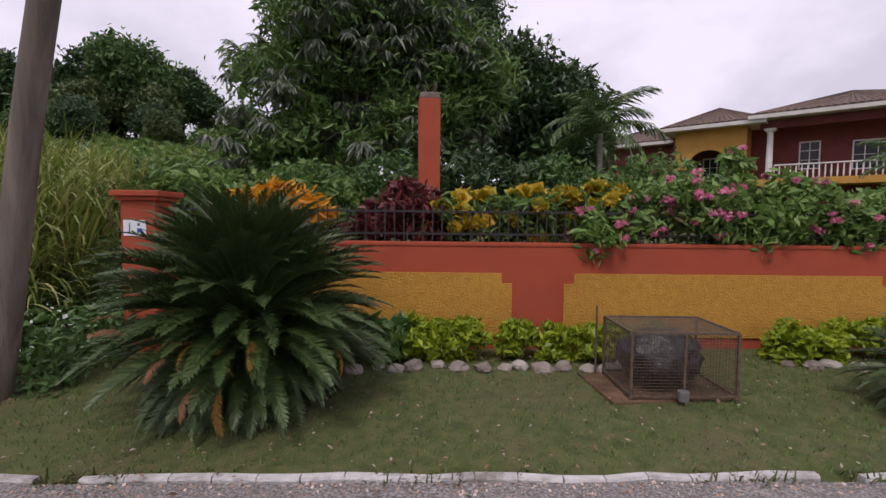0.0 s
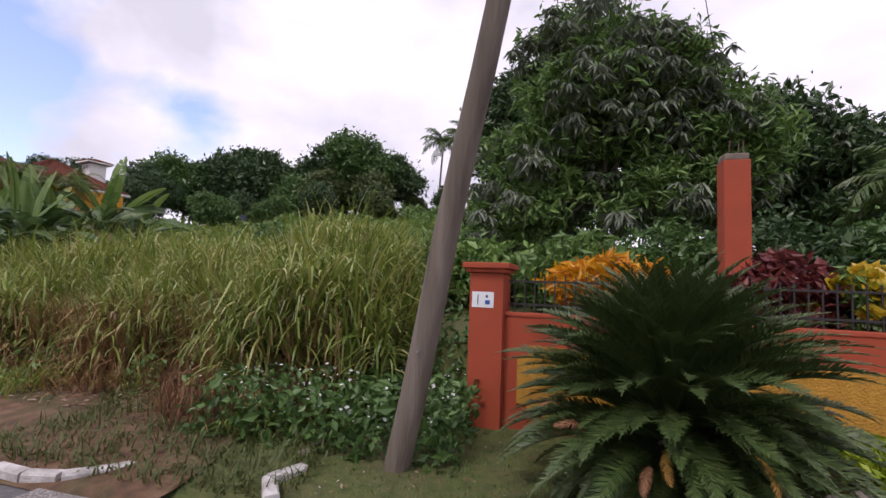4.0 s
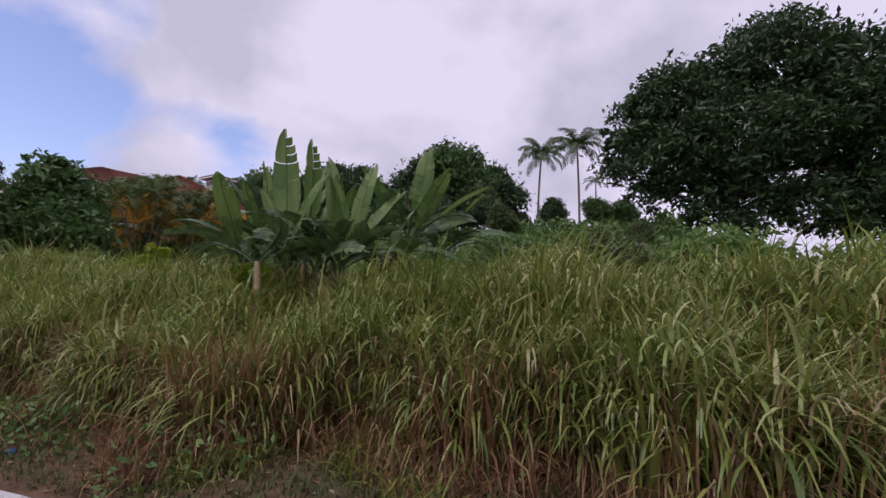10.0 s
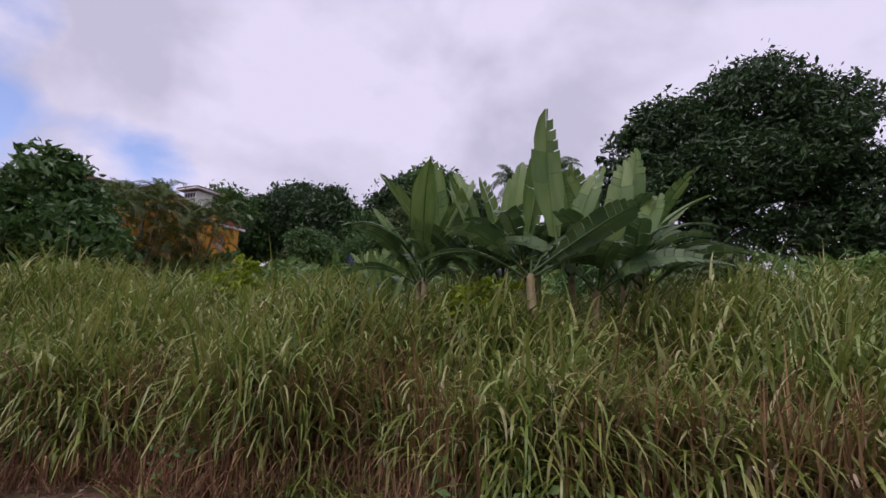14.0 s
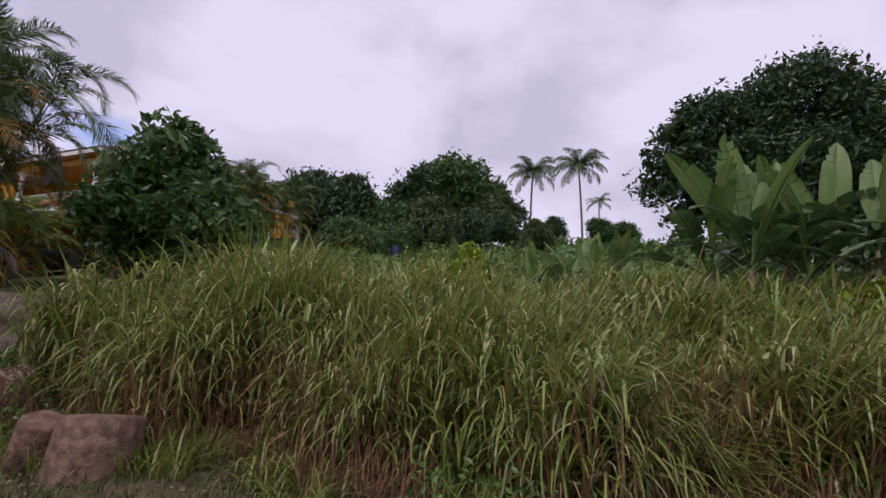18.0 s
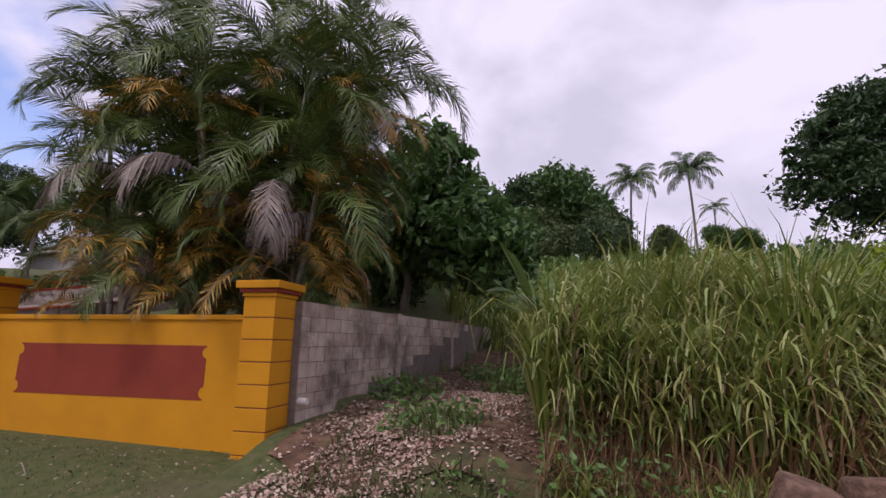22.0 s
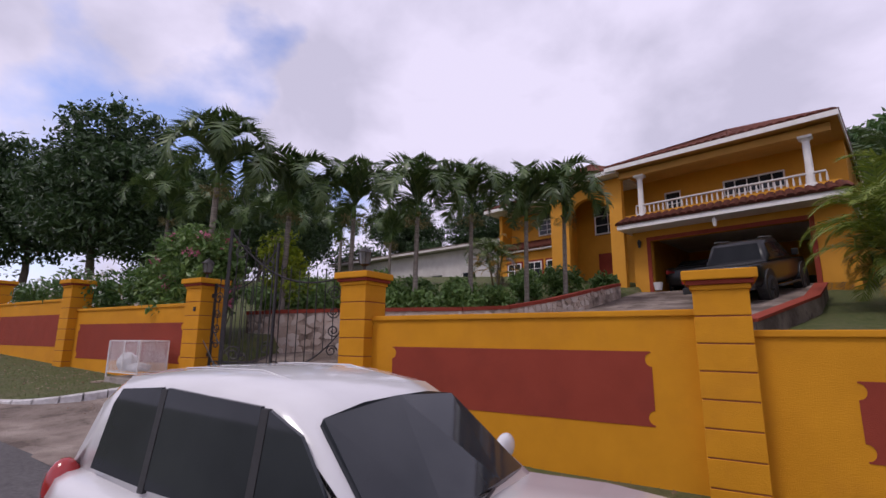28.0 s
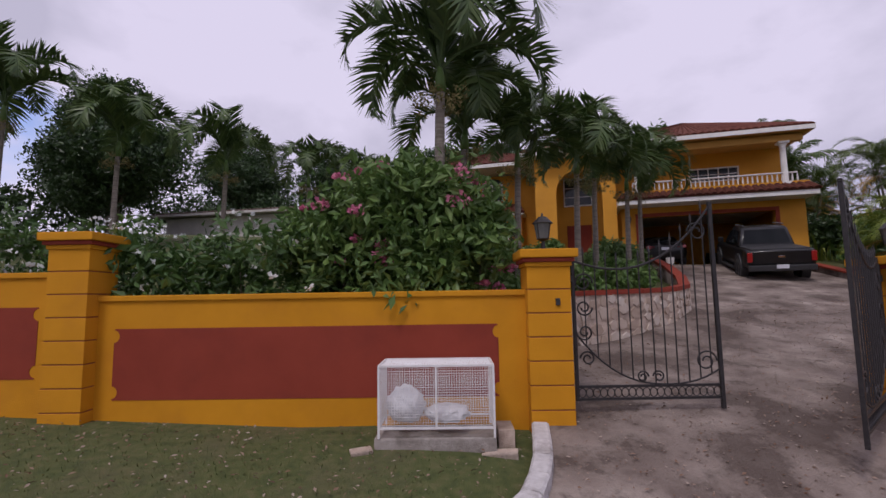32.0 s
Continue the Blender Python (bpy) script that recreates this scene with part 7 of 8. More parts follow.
sign("paper_notice", 0.13, 1.78, 0.27, 0.19, -0.12, PAPER, "pale paper notice with faint marks on the terracotta pillar", ((-0.06, 0, 0.012, 0.12, INK), (0.06, -0.03, 0.06, 0.05, SIGN_BLUE), (0.05, 0.04, 0.03, 0.03, INK)))
sign("house_sign", 10.0, 2.12, 0.2, 0.05, -0.12, SIGN_BLUE, "narrow blue street sign on the terracotta pillar", ((0, 0, 0.15, 0.012, PAPER),))
sign("house_plate", 10.0, 1.93, 0.24, 0.1, -0.12, PAPER, "plain white plate on the terracotta pillar", ())
sign("letter_box", 10.03, 1.74, 0.09, 0.1, -0.12, CREAM, "small cream intercom box on the terracotta pillar", ((0, 0, 0.04, 0.04, GALV),))
ob = thing("drain_pipe", pose(-47.78, 6.5, 0.85), "short pipe stub out of the wall corner", "pipe")
part("pipe", rod(bmesh.new(), (-0.05, 0, 0), (0.09, 0, 0), 0.045, seg=12), CREAM, ob)

# terracotta side gate, dark ironwork
TG = thing("garden_gate", pose(*on_wall(10.28, 0.05), 0, 0, 0, RW_ROT), "black iron garden gate curving upwards beside the pillar", "gate")
for i in range(22):
    x = 0.03 + i * 0.11
    part("bar", boxed(x - 0.009, x + 0.009, -0.009, 0.009, 0.5, 2.2 + 0.9 * math.sin(min(1, i / 22) * math.pi / 2)), IRON, TG)
for z in (0.62, 1.5):
    part("rail", boxed(0.0, 2.42, -0.014, 0.014, z, z + 0.03), IRON, TG)
bm = bmesh.new()
tube_path(bm, [(2.4 * s, 0, 2.2 + 0.9 * math.sin(s * math.pi / 2)) for s in np.linspace(0, 1, 12)], 0.014, 6)
part("top_rail", bm, IRON, TG)

# dark blue water drum on the hillside
ob = thing("water_drum", pose(-46.3, 40, gz(-46.3, 40)), "dark blue plastic water drum on the hillside", "drum")
bm = bmesh.new()
for z0, z1, a, b in ((0, 0.5, 0.42, 0.44), (0.5, 0.56, 0.47, 0.47), (0.56, 1.1, 0.44, 0.44), (1.1, 1.16, 0.47, 0.47), (1.16, 1.75, 0.44, 0.42)):
    rod(bm, (0, 0, z0), (0, 0, z1), a, b, 18)
part("barrel", bm, BARREL, ob)

# pale chips on the mouth of the path
CP = tagged(new("stone_chips"), "pale stone chips strewn on the path by the ochre pillar", "chips", kind="stuff")
n = 15000
xs, ys = -47.6 + 2.6 * rr.random(n), 4.7 + 4.6 * rr.random(n)
k = (np.abs(xs + 46.6 - 0.25 * (ys - 5)) < 0.75 + 0.2 * np.sin(ys * 3)) | (rr.random(n) < 0.12)
xs, ys = xs[k], ys[k]
vv, ff = leaf_mesh(np.stack([xs, ys, ground_z(xs, ys) + 0.055], 1), 0.022, rr, up=2.5, slim=0.75)
mesh_ob("chips", vv, ff, CHIPS, CP)
# broken slabs by the white bin
for x, y, z, w, d, h, a in ((-69.12, 5.38, 1.1, 0.22, 0.16, 0.05, 20), (-67.72, 5.42, 1.06, 0.36, 0.16, 0.05, -8)):
    ob = part("broken_slab", boxed(-w / 2, w / 2, -d / 2, d / 2, -0.05, h, bevel=0.012), BLOCK)
    ob.matrix_basis = pose(x, y, z, 2, -3, a)
    tagged(ob, "broken piece of grey concrete beside the wire bin", "rubble")
# pebbles along the gravelly road edge, and tufts over the worn kerb
PB_ = tagged(new("road_pebbles"), "pale loose pebbles along the worn road edge", "gravel", kind="stuff")
n = 5200
xs = -17 + 19 * rr.random(n)
ys = kerb_y(xs) - 0.02 - 0.7 * rr.random(n) ** 1.3
vv, ff = leaf_mesh(np.stack([xs, ys, road_z(xs) + 0.012], 1), 0.011, rr, up=2.0, slim=0.8)
mesh_ob("pebbles", vv, ff, CHIPS, PB_)
n = 1500
xs = -15.4 + 13 * rr.random(n)
k = np.sin(xs * 2.7) + np.sin(xs * 6.1) > 0.2
xs = xs[k]
blades(len(xs), xs, kerb_y(xs) + 0.04 + 0.05 * rr.normal(size=len(xs)), 0.13, 0.012, 0.9, LAWN, "kerb_tufts", rr, seg=3, parent=LW)
# a dead frond on the lawn, a blue scrap in the verge
ob = thing("dead_frond", pose(-50.3, 5.05, gz(-50.3, 5.05) + 0.08, 0, 0, -20), "dead grey palm frond lying on the lawn", "palm frond")
shared("frond", ARECA_D[0], ob, pose(0, 0, 0, 0, 38, 0) @ Matrix.Diagonal((0.55, 0.55, 0.3, 1)))
bag("plastic_scrap", -30.6, 3.3, gz(-30.6, 3.3) + 0.02, 0.07, 0.05, 0.03, SIGN_BLUE, 11, "crumpled blue plastic scrap on the verge")
# dirt and leaf specks on the drive
n = 3000
ys = 4.1 + 8.0 * rr.random(n)
xl, xr = np.interp(ys, LEFT_Y, LEFT_X) + 0.2, np.interp(ys, RIGHT_Y, RIGHT_X) - 0.2
xs = xl + (xr - xl) * rr.random(n)
vv, ff = leaf_mesh(np.stack([xs, ys, drive_z(xs, ys) + 0.05], 1), 0.018, rr, up=4.0, slim=0.5)
mesh_ob("leaves", vv, ff, LITTER, LT)

# ---- building kit for the houses ----
def tile_slope(parent, a, b, c, d, material, name="roof_slope", pitch=0.26):
    """A roof slope between eave a-b and ridge d-c, laid with rows of round tiles, in one mesh."""
    a, b, c, d = (Vector(p) for p in (a, b, c, d))
    L = (b - a).length
    n = max(3, int(L / pitch))
    nor = (b - a).cross(d - a).normalized()
    if nor.z < 0:
        nor = -nor
    bm = bmesh.new()
    prof = [(0.0, 0.0), (0.18, 0.05), (0.5, 0.075), (0.82, 0.05)]
    lo, hi = [], []
    for i in range(n):
        for f, h in prof:
            s = (i + f) / n
            lo.append(bm.verts.new(a.lerp(b, s) + nor * h))
            hi.append(bm.verts.new(d.lerp(c, s) + nor * h))
    lo.append(bm.verts.new(b))
    hi.append(bm.verts.new(c))
    for i in range(len(lo) - 1):
        bm.faces.new((lo[i], lo[i + 1], hi[i + 1], hi[i]))
    u0, u1 = [bm.verts.new(p - nor * 0.06) for p in (a, b)]
    bm.faces.new([u0] + lo + [u1])
    return part(name, bm, material, parent)


def hip_roof(parent, x0, x1, y0, y1, z, rise, tile, fascia, th=0.17, soffit=None):
    """Hipped roof over a rectangle of eaves, with fascia boards and a soffit."""
    w, d = x1 - x0, y1 - y0
    if w >= d:
        r0, r1 = (x0 + d / 2, y0 + d / 2, z + rise), (x1 - d / 2, y0 + d / 2, z + rise)
        tile_slope(parent, (x0, y0, z), (x1, y0, z), r1, r0, tile)
        tile_slope(parent, (x1, y1, z), (x0, y1, z), r0, r1, tile)
        tile_slope(parent, (x1, y0, z), (x1, y1, z), r1, r1, tile)
        tile_slope(parent, (x0, y1, z), (x0, y0, z), r0, r0, tile)
    else:
        r0, r1 = (x0 + w / 2, y0 + w / 2, z + rise), (x0 + w / 2, y1 - w / 2, z + rise)
        tile_slope(parent, (x0, y0, z), (x1, y0, z), r0, r0, tile)
        tile_slope(parent, (x1, y1, z), (x0, y1, z), r1, r1, tile)
        tile_slope(parent, (x1, y0, z), (x1, y1, z), r1, r0, tile)
        tile_slope(parent, (x0, y1, z), (x0, y0, z), r0, r1, tile)
    for bx in ((x0, x1, y0, y0 + 0.04), (x0, x1, y1 - 0.04, y1), (x0, x0 + 0.04, y0 + 0.04, y1 - 0.04), (x1 - 0.04, x1, y0 + 0.04, y1 - 0.04)):
        part("fascia", boxed(*bx, z - th - 0.01, z - 0.012), fascia, parent)
    part("soffit", boxed(x0 + 0.05, x1 - 0.05, y0 + 0.05, y1 - 0.05, z - th + 0.02, z - th + 0.06), soffit or fascia, parent)


def wall_with_holes(parent, name, x0, x1, z0, z1, y0, y1, holes, material):
    """A wall in the x-z plane with rectangular openings through it, built of butting pieces joined in one mesh."""
    xs = sorted({x0, x1, *[v for h in holes for v in (h[0], h[1])]})
    zs = sorted({z0, z1, *[v for h in holes for v in (h[2], h[3])]})
    xs, zs = [v for v in xs if x0 <= v <= x1], [v for v in zs if z0 <= v <= z1]
    bm = bmesh.new()
    for xa, xb in zip(xs, xs[1:]):
        for za, zb in zip(zs, zs[1:]):
            cx, cz = (xa + xb) / 2, (za + zb) / 2
            if any(h[0] < cx < h[1] and h[2] < cz < h[3] for h in holes):
                continue
            box(bm, xa, xb, y0, y1, za, zb)
    bmesh.ops.remove_doubles(bm, verts=bm.verts, dist=0.0005)
    inner = [f for f in bm.faces if len([g for g in f.edges[0].link_faces if g is not f and set(g.verts) == set(f.verts)])]
    if inner:
        bmesh.ops.delete(bm, geom=inner, context="FACES_ONLY")
    return part(name, bm, material, parent)


def window(parent, x0, x1, z0, z1, y, nx, nz, frame_m, glass=None, arch=0.0):
    """A glazed window: frame, glazing bars, and each pane."""
    # added dark sheet behind the panes, room shade as colour
    root = part("window", boxed(x0, x1, y + 0.05, y + 0.06, z0, z1), DARK_IN, parent)
    for bx in ((x0, x0 + 0.06, z0, z1), (x1 - 0.06, x1, z0, z1), (x0 + 0.06, x1 - 0.06, z0, z0 + 0.06), (x0 + 0.06, x1 - 0.06, z1 - 0.06, z1)):
        part("window_frame", boxed(bx[0], bx[1], y - 0.03, y + 0.03, bx[2], bx[3]), frame_m, root)
    for i in range(1, nx):
        x = x0 + (x1 - x0) * i / nx
        part("glazing_bar", boxed(x - 0.018, x + 0.018, y - 0.02, y + 0.02, z0 + 0.06, z1 - 0.06), frame_m, root)
    for i in range(1, nz):
        z = z0 + (z1 - z0) * i / nz
        part("glazing_bar", boxed(x0 + 0.06, x1 - 0.06, y - 0.016, y + 0.016, z - 0.015, z + 0.015), frame_m, root)
    for i in range(nx):
        for k in range(nz):
            part("pane", boxed(x0 + 0.06 + (x1 - x0 - 0.12) * i / nx, x0 + 0.06 + (x1 - x0 - 0.12) * (i + 1) / nx, y, y + 0.008, z0 + 0.06 + (z1 - z0 - 0.12) * k / nz, z0 + 0.06 + (z1 - z0 - 0.12) * (k + 1) / nz), glass or GLASS_D, root)
    return root


def arch_wall(parent, name, x0, x1, z0, z1, ax0, ax1, az, y0, y1, material, seg=14):
    """A wall with an arched opening from its foot; az: height where the round arch springs."""
    r = (ax1 - ax0) / 2
    cx = (ax0 + ax1) / 2
    arc = [(cx - r * math.cos(math.pi * k / seg), az + r * math.sin(math.pi * k / seg)) for k in range(seg + 1)]
    bm = bmesh.new()
    box(bm, x0, ax0, y0, y1, z0, z1)
    box(bm, ax1, x1, y0, y1, z0, z1)
    for (xa, za), (xb, zb) in zip(arc, arc[1:]):
        vs = [bm.verts.new(p) for p in ((xa, y0, za), (xb, y0, zb), (xb, y0, z1), (xa, y0, z1), (xa, y1, za), (xb, y1, zb), (xb, y1, z1), (xa, y1, z1))]
        for q in ((0, 1, 2, 3), (7, 6, 5, 4), (0, 4, 5, 1), (3, 2, 6, 7)):
            bm.faces.new([vs[i] for i in q])
    bmesh.ops.recalc_face_normals(bm, faces=bm.faces)
    return part(name, bm, material, parent)


def column(parent, x, y, z0, z1, r, material):
    bm = bmesh.new()
    box(bm, x - r * 1.35, x + r * 1.35, y - r * 1.35, y + r * 1.35, z0, z0 + 0.1)
    rod(bm, (x, y, z0 + 0.1), (x, y, z1 - 0.18), r, r * 0.86, 14)
    rod(bm, (x, y, z1 - 0.18), (x, y, z1 - 0.08), r * 0.9, r * 1.5, 14)
    box(bm, x - r * 1.6, x + r * 1.6, y - r * 1.6, y + r * 1.6, z1 - 0.08, z1)
    return part("column", bm, material, parent)


def balustrade(parent, x0, x1, y, z0, z1, step, material):
    part("hand_rail", boxed(x0, x1, y - 0.05, y + 0.05, z1 - 0.055, z1, bevel=0.01), material, parent)
    n = int((x1 - x0) / step)
    for i in range(n + 1):
        x = x0 + (x1 - x0) * i / n
        bm = bmesh.new()
        h = z1 - 0.07 - z0
        rod(bm, (x, y, z0), (x, y, z0 + h * 0.35), 0.022, 0.036, 7)
        rod(bm, (x, y, z0 + h * 0.35), (x, y, z0 + h), 0.036, 0.02, 7)
        part("baluster", bm, material, parent)


# ---- yellow house ----
YH = thing("yellow_house", pose(-60.2, 20.2, 3.8, 0, 0, -14), "two-storey yellow house with balcony, garage and red tiled roof", "house")
wall_with_holes(YH, "garage_front", -0.75, 6.0, -0.5, 2.48, 0.0, 0.25, [(-0.05, 4.95, -0.5, 2.08)], HOUSE_Y)
for bx in ((-0.19, -0.05, -0.3, 2.22), (4.95, 5.09, -0.3, 2.22)):
    part("garage_trim", boxed(bx[0], bx[1], -0.045, -0.002, bx[2], bx[3]), RED, YH)
part("garage_trim", boxed(-0.05, 4.95, -0.045, -0.002, 2.08, 2.22), RED, YH)
for nm, b in (("garage_back", (-0.6, 5.9, 6.2, 6.4, -0.5, 2.75)), ("garage_side", (-0.75, -0.55, 0.25, 6.2, -0.5, 2.75)), ("garage_side", (5.8, 6.0, 0.25, 6.2, -0.5, 2.75))):
    part(nm, boxed(*b), HOUSE_Y, YH)
part("garage_floor", boxed(-0.55, 5.8, 0.0, 6.2, -0.3, 0.02), CONCRETE, YH)
part("balcony_slab", boxed(-0.95, 6.1, -0.95, 6.4, 2.48, 2.7), WHITE, YH)
tile_slope(YH, (-1.0, -1.02, 2.7), (6.15, -1.02, 2.7), (6.0, -0.6, 2.98), (-0.8, -0.6, 2.98), ROOF_R, "tiled_skirt")
tile_slope(YH, (6.15, -1.02, 2.7), (6.15, 3.0, 2.7), (6.0, 3.0, 2.98), (6.0, -0.6, 2.98), ROOF_R, "tiled_skirt")
part("parapet", boxed(-0.75, 5.95, -0.62, -0.42, 2.7, 3.08), HOUSE_Y, YH)
balustrade(YH, -0.3, 5.6, -0.52, 3.04, 3.46, 0.165, CREAM)
column(YH, -0.1, -0.5, 2.98, 4.66, 0.115, WHITE)
column(YH, 5.2, -0.5, 2.98, 4.66, 0.115, WHITE)
wall_with_holes(YH, "upper_front", -0.75, 6.0, 2.7, 5.0, 1.5, 1.7, [(2.3, 4.3, 3.72, 4.35), (0.1, 0.75, 2.8, 4.35)], HOUSE_Y)
window(YH, 2.3, 4.3, 3.72, 4.35, 1.55, 5, 2, WHITE)
window(YH, 0.1, 0.75, 2.8, 4.35, 1.55, 1, 3, WHITE)
part("upper_side", boxed(5.8, 6.0, 1.7, 11.9, 2.0, 4.94), HOUSE_Y, YH)
part("lower_side", boxed(5.8, 6.0, 6.4, 11.9, -0.5, 2.0), HOUSE_Y, YH)
part("upper_back", boxed(-4.0, 6.0, 11.9, 12.1, -0.5, 4.94), HOUSE_Y, YH)
part("balcony_beam", boxed(-0.9, 5.85, -0.62, -0.38, 4.66, 4.92), HOUSE_D, YH)
hip_roof(YH, -1.3, 6.12, -1.05, 9.0, 5.12, 1.7, ROOF_R, WHITE, soffit=HOUSE_D)
hip_roof(YH, -4.5, 6.1, 4.0, 12.6, 5.11, 2.6, ROOF_R, WHITE, soffit=HOUSE_D)
# cupola on the roof
part("cupola_wall", boxed(1.7, 3.1, 10.6, 11.9, 5.9, 7.85), WHITE, YH)
window(YH, 1.8, 3.0, 7.3, 7.75, 10.56, 4, 1, WHITE)
hip_roof(YH, 1.3, 3.5, 10.2, 12.3, 8.05, 0.33, ROOF_R, WHITE, 0.12)
# arched porch wing
arch_wall(YH, "porch_front", -4.1, -0.95, -0.6, 4.85, -3.4, -1.5, 3.3, -0.35, -0.1, HOUSE_Y)
part("porch_back", boxed(-4.1, -0.75, 1.6, 1.8, -0.6, 4.85), HOUSE_Y, YH)
part("porch_side", boxed(-4.3, -4.1, -0.35, 6.5, -0.6, 4.85), HOUSE_Y, YH)
part("front_door", boxed(-3.0, -1.9, 1.53, 1.6, 0.0, 2.1, bevel=0.01), RED, YH)
window(YH, -3.1, -1.8, 3.0, 4.3, 1.52, 2, 3, WHITE)
hip_roof(YH, -4.9, -0.9, -0.95, 6.8, 5.05, 1.2, ROOF_R, WHITE)
# bay wing, set back
part("bay_front", boxed(-9.2, -5.2, 2.4, 2.6, -0.6, 2.9), HOUSE_Y, YH)
part("bay_side", boxed(-9.4, -9.2, 2.4, 9.0, -0.6, 5.2), HOUSE_Y, YH)
part("bay_upper", boxed(-9.2, -4.3, 3.3, 3.5, 2.9, 5.2), HOUSE_Y, YH)
part("bay_link", boxed(-5.2, -4.3, 3.3, 3.5, -0.6, 2.9), HOUSE_Y, YH)
part("bay_cheek", boxed(-5.4, -5.2, 2.6, 3.3, -0.6, 2.9), HOUSE_Y, YH)
part("bay_band", boxed(-9.35, -5.05, 2.1, 3.3, 2.9, 3.02), WHITE, YH)
tile_slope(YH, (-9.4, 2.05, 3.02), (-5.0, 2.05, 3.02), (-5.3, 3.3, 3.62), (-9.1, 3.3, 3.62), ROOF_R, "tiled_skirt")
for xa in (-8.8, -7.5, -6.3):
    window(YH, xa, xa + 0.9, 1.15, 2.3, 2.34, 2, 3, WHITE)
    part("window_surround", boxed(xa - 0.08, xa + 0.98, 2.36, 2.396, 1.05, 2.4), RED, YH)
window(YH, -7.3, -6.2, 3.85, 4.75, 3.24, 2, 3, WHITE)
bm = bmesh.new()
extrude_poly(bm, [(-6.75 + 0.55 * math.cos(a), 4.75 + 0.32 * math.sin(a)) for a in np.linspace(0, math.pi, 13)], 3.25, 3.298)
part("arched_light", bm, GLASS_D, YH)
hip_roof(YH, -9.9, -3.7, 1.6, 9.5, 5.45, 1.5, ROOF_R, WHITE)
# wall lamp and hanging lamp of the garage
for x, y, z in ((-0.45, -0.12, 2.0), (2.45, -0.75, 2.3)):
    bm = bmesh.new()
    rod(bm, (x, y, z - 0.16), (x, y, z + 0.06), 0.05, 0.08, 8)
    rod(bm, (x, y, z + 0.06), (x, y, z + 0.16), 0.09, 0.02, 8)
    part("wall_lamp", bm, IRON if x < 0 else WHITE, YH)

# ---- maroon house beyond the terracotta garden ----
MH = thing("maroon_house", pose(3.2, 20.6, 0.35, 0, 0, -46), "two-storey maroon house with ochre arch and brown hipped roof", "house")
wall_with_holes(MH, "front_wall", -0.5, 9.6, 0.5, 6.2, 1.4, 1.6, [(5.0, 5.8, 4.1, 5.4), (6.9, 8.6, 4.0, 5.3)], MAROON)
part("side_wall", boxed(9.6, 9.8, 1.4, 10, 0.5, 6.2), MAROON, MH)
part("left_wing", boxed(-5.0, -0.5, 2.4, 2.6, 0.5, 6.0), MAROON, MH)
arch_wall(MH, "arch_front", 0.0, 3.1, 0.5, 6.15, 0.55, 2.45, 4.2, -0.15, 0.05, HOUSE_D)
part("arch_side", boxed(2.9, 3.1, 0.05, 1.4, 0.5, 6.15), HOUSE_D, MH)
part("arch_side", boxed(0.0, 0.2, 0.05, 1.4, 0.5, 6.15), HOUSE_D, MH)
window(MH, 1.0, 2.0, 3.4, 4.9, 1.32, 3, 3, WHITE)
window(MH, 5.0, 5.8, 4.1, 5.4, 1.44, 2, 3, WHITE)
window(MH, 6.9, 8.6, 4.0, 5.3, 1.44, 4, 2, WHITE)
window(MH, -3.2, -2.2, 4.2, 5.5, 2.34, 2, 3, WHITE)
part("balcony_slab", boxed(3.3, 9.5, -0.2, 1.4, 3.3, 3.6), HOUSE_D, MH)
balustrade(MH, 4.2, 9.3, -0.05, 3.6, 4.25, 0.2, WHITE)
column(MH, 4.0, -0.05, 3.6, 5.9, 0.14, WHITE)
column(MH, 9.15, -0.05, 3.6, 5.9, 0.14, WHITE)
part("front_beam", boxed(3.6, 9.5, -0.17, 0.07, 5.9, 6.25), MAROON, MH)
hip_roof(MH, 3.2, 10.4, -0.9, 8.5, 6.45, 1.25, ROOF_B, CREAM)
hip_roof(MH, -0.6, 3.9, -0.8, 6.5, 6.3, 1.1, ROOF_B, CREAM)
hip_roof(MH, -5.8, 0.4, 1.6, 7.5, 6.1, 1.2, ROOF_B, CREAM)

# ---- pale neighbouring house beyond the palms ----
NH = thing("pale_house", pose(-78.5, 30, 3.6, 0, 0, -10), "long pale house with grey-brown roof behind the palms", "house")
wall_with_holes(NH, "front_wall", -9, 12, -1, 4.6, 0, 0.2, [(-7, -5.8, 1.6, 3.0), (-3, -1.8, 1.6, 3.0), (2, 3.2, 1.6, 3.0), (5, 6.2, 1.6, 3.0), (8.5, 9.9, 1.6, 3.0)], CREAM)
for x0, x1 in ((-7, -5.8), (-3, -1.8), (2, 3.2), (5, 6.2), (8.5, 9.9)):
    window(NH, x0, x1, 1.6, 3.0, 0.06, 2, 2, WHITE)
part("side_wall", boxed(12, 12.2, 0, 8, -1, 4.6), CREAM, NH)
part("side_wall", boxed(-9.2, -9, 0, 8, -1, 4.6), CREAM, NH)
hip_roof(NH, -9.7, 12.7, -0.7, 8.6, 4.8, 1.0, ROOF_B, CREAM, 0.14)

# ---- cars ----
def loft(bm, rings, close=True):
    """Skin through rings of equal length."""
    vs = [[bm.verts.new(p) for p in r] for r in rings]
    for a, b in zip(vs, vs[1:]):
        n = len(a)
        for k in range(n if close else n - 1):
            bm.faces.new((a[k], a[(k + 1) % n], b[(k + 1) % n], b[k]))
    if close:
        bm.faces.new(vs[0][::-1])
        bm.faces.new(vs[-1])
    bmesh.ops.recalc_face_normals(bm, faces=bm.faces)
    return bm


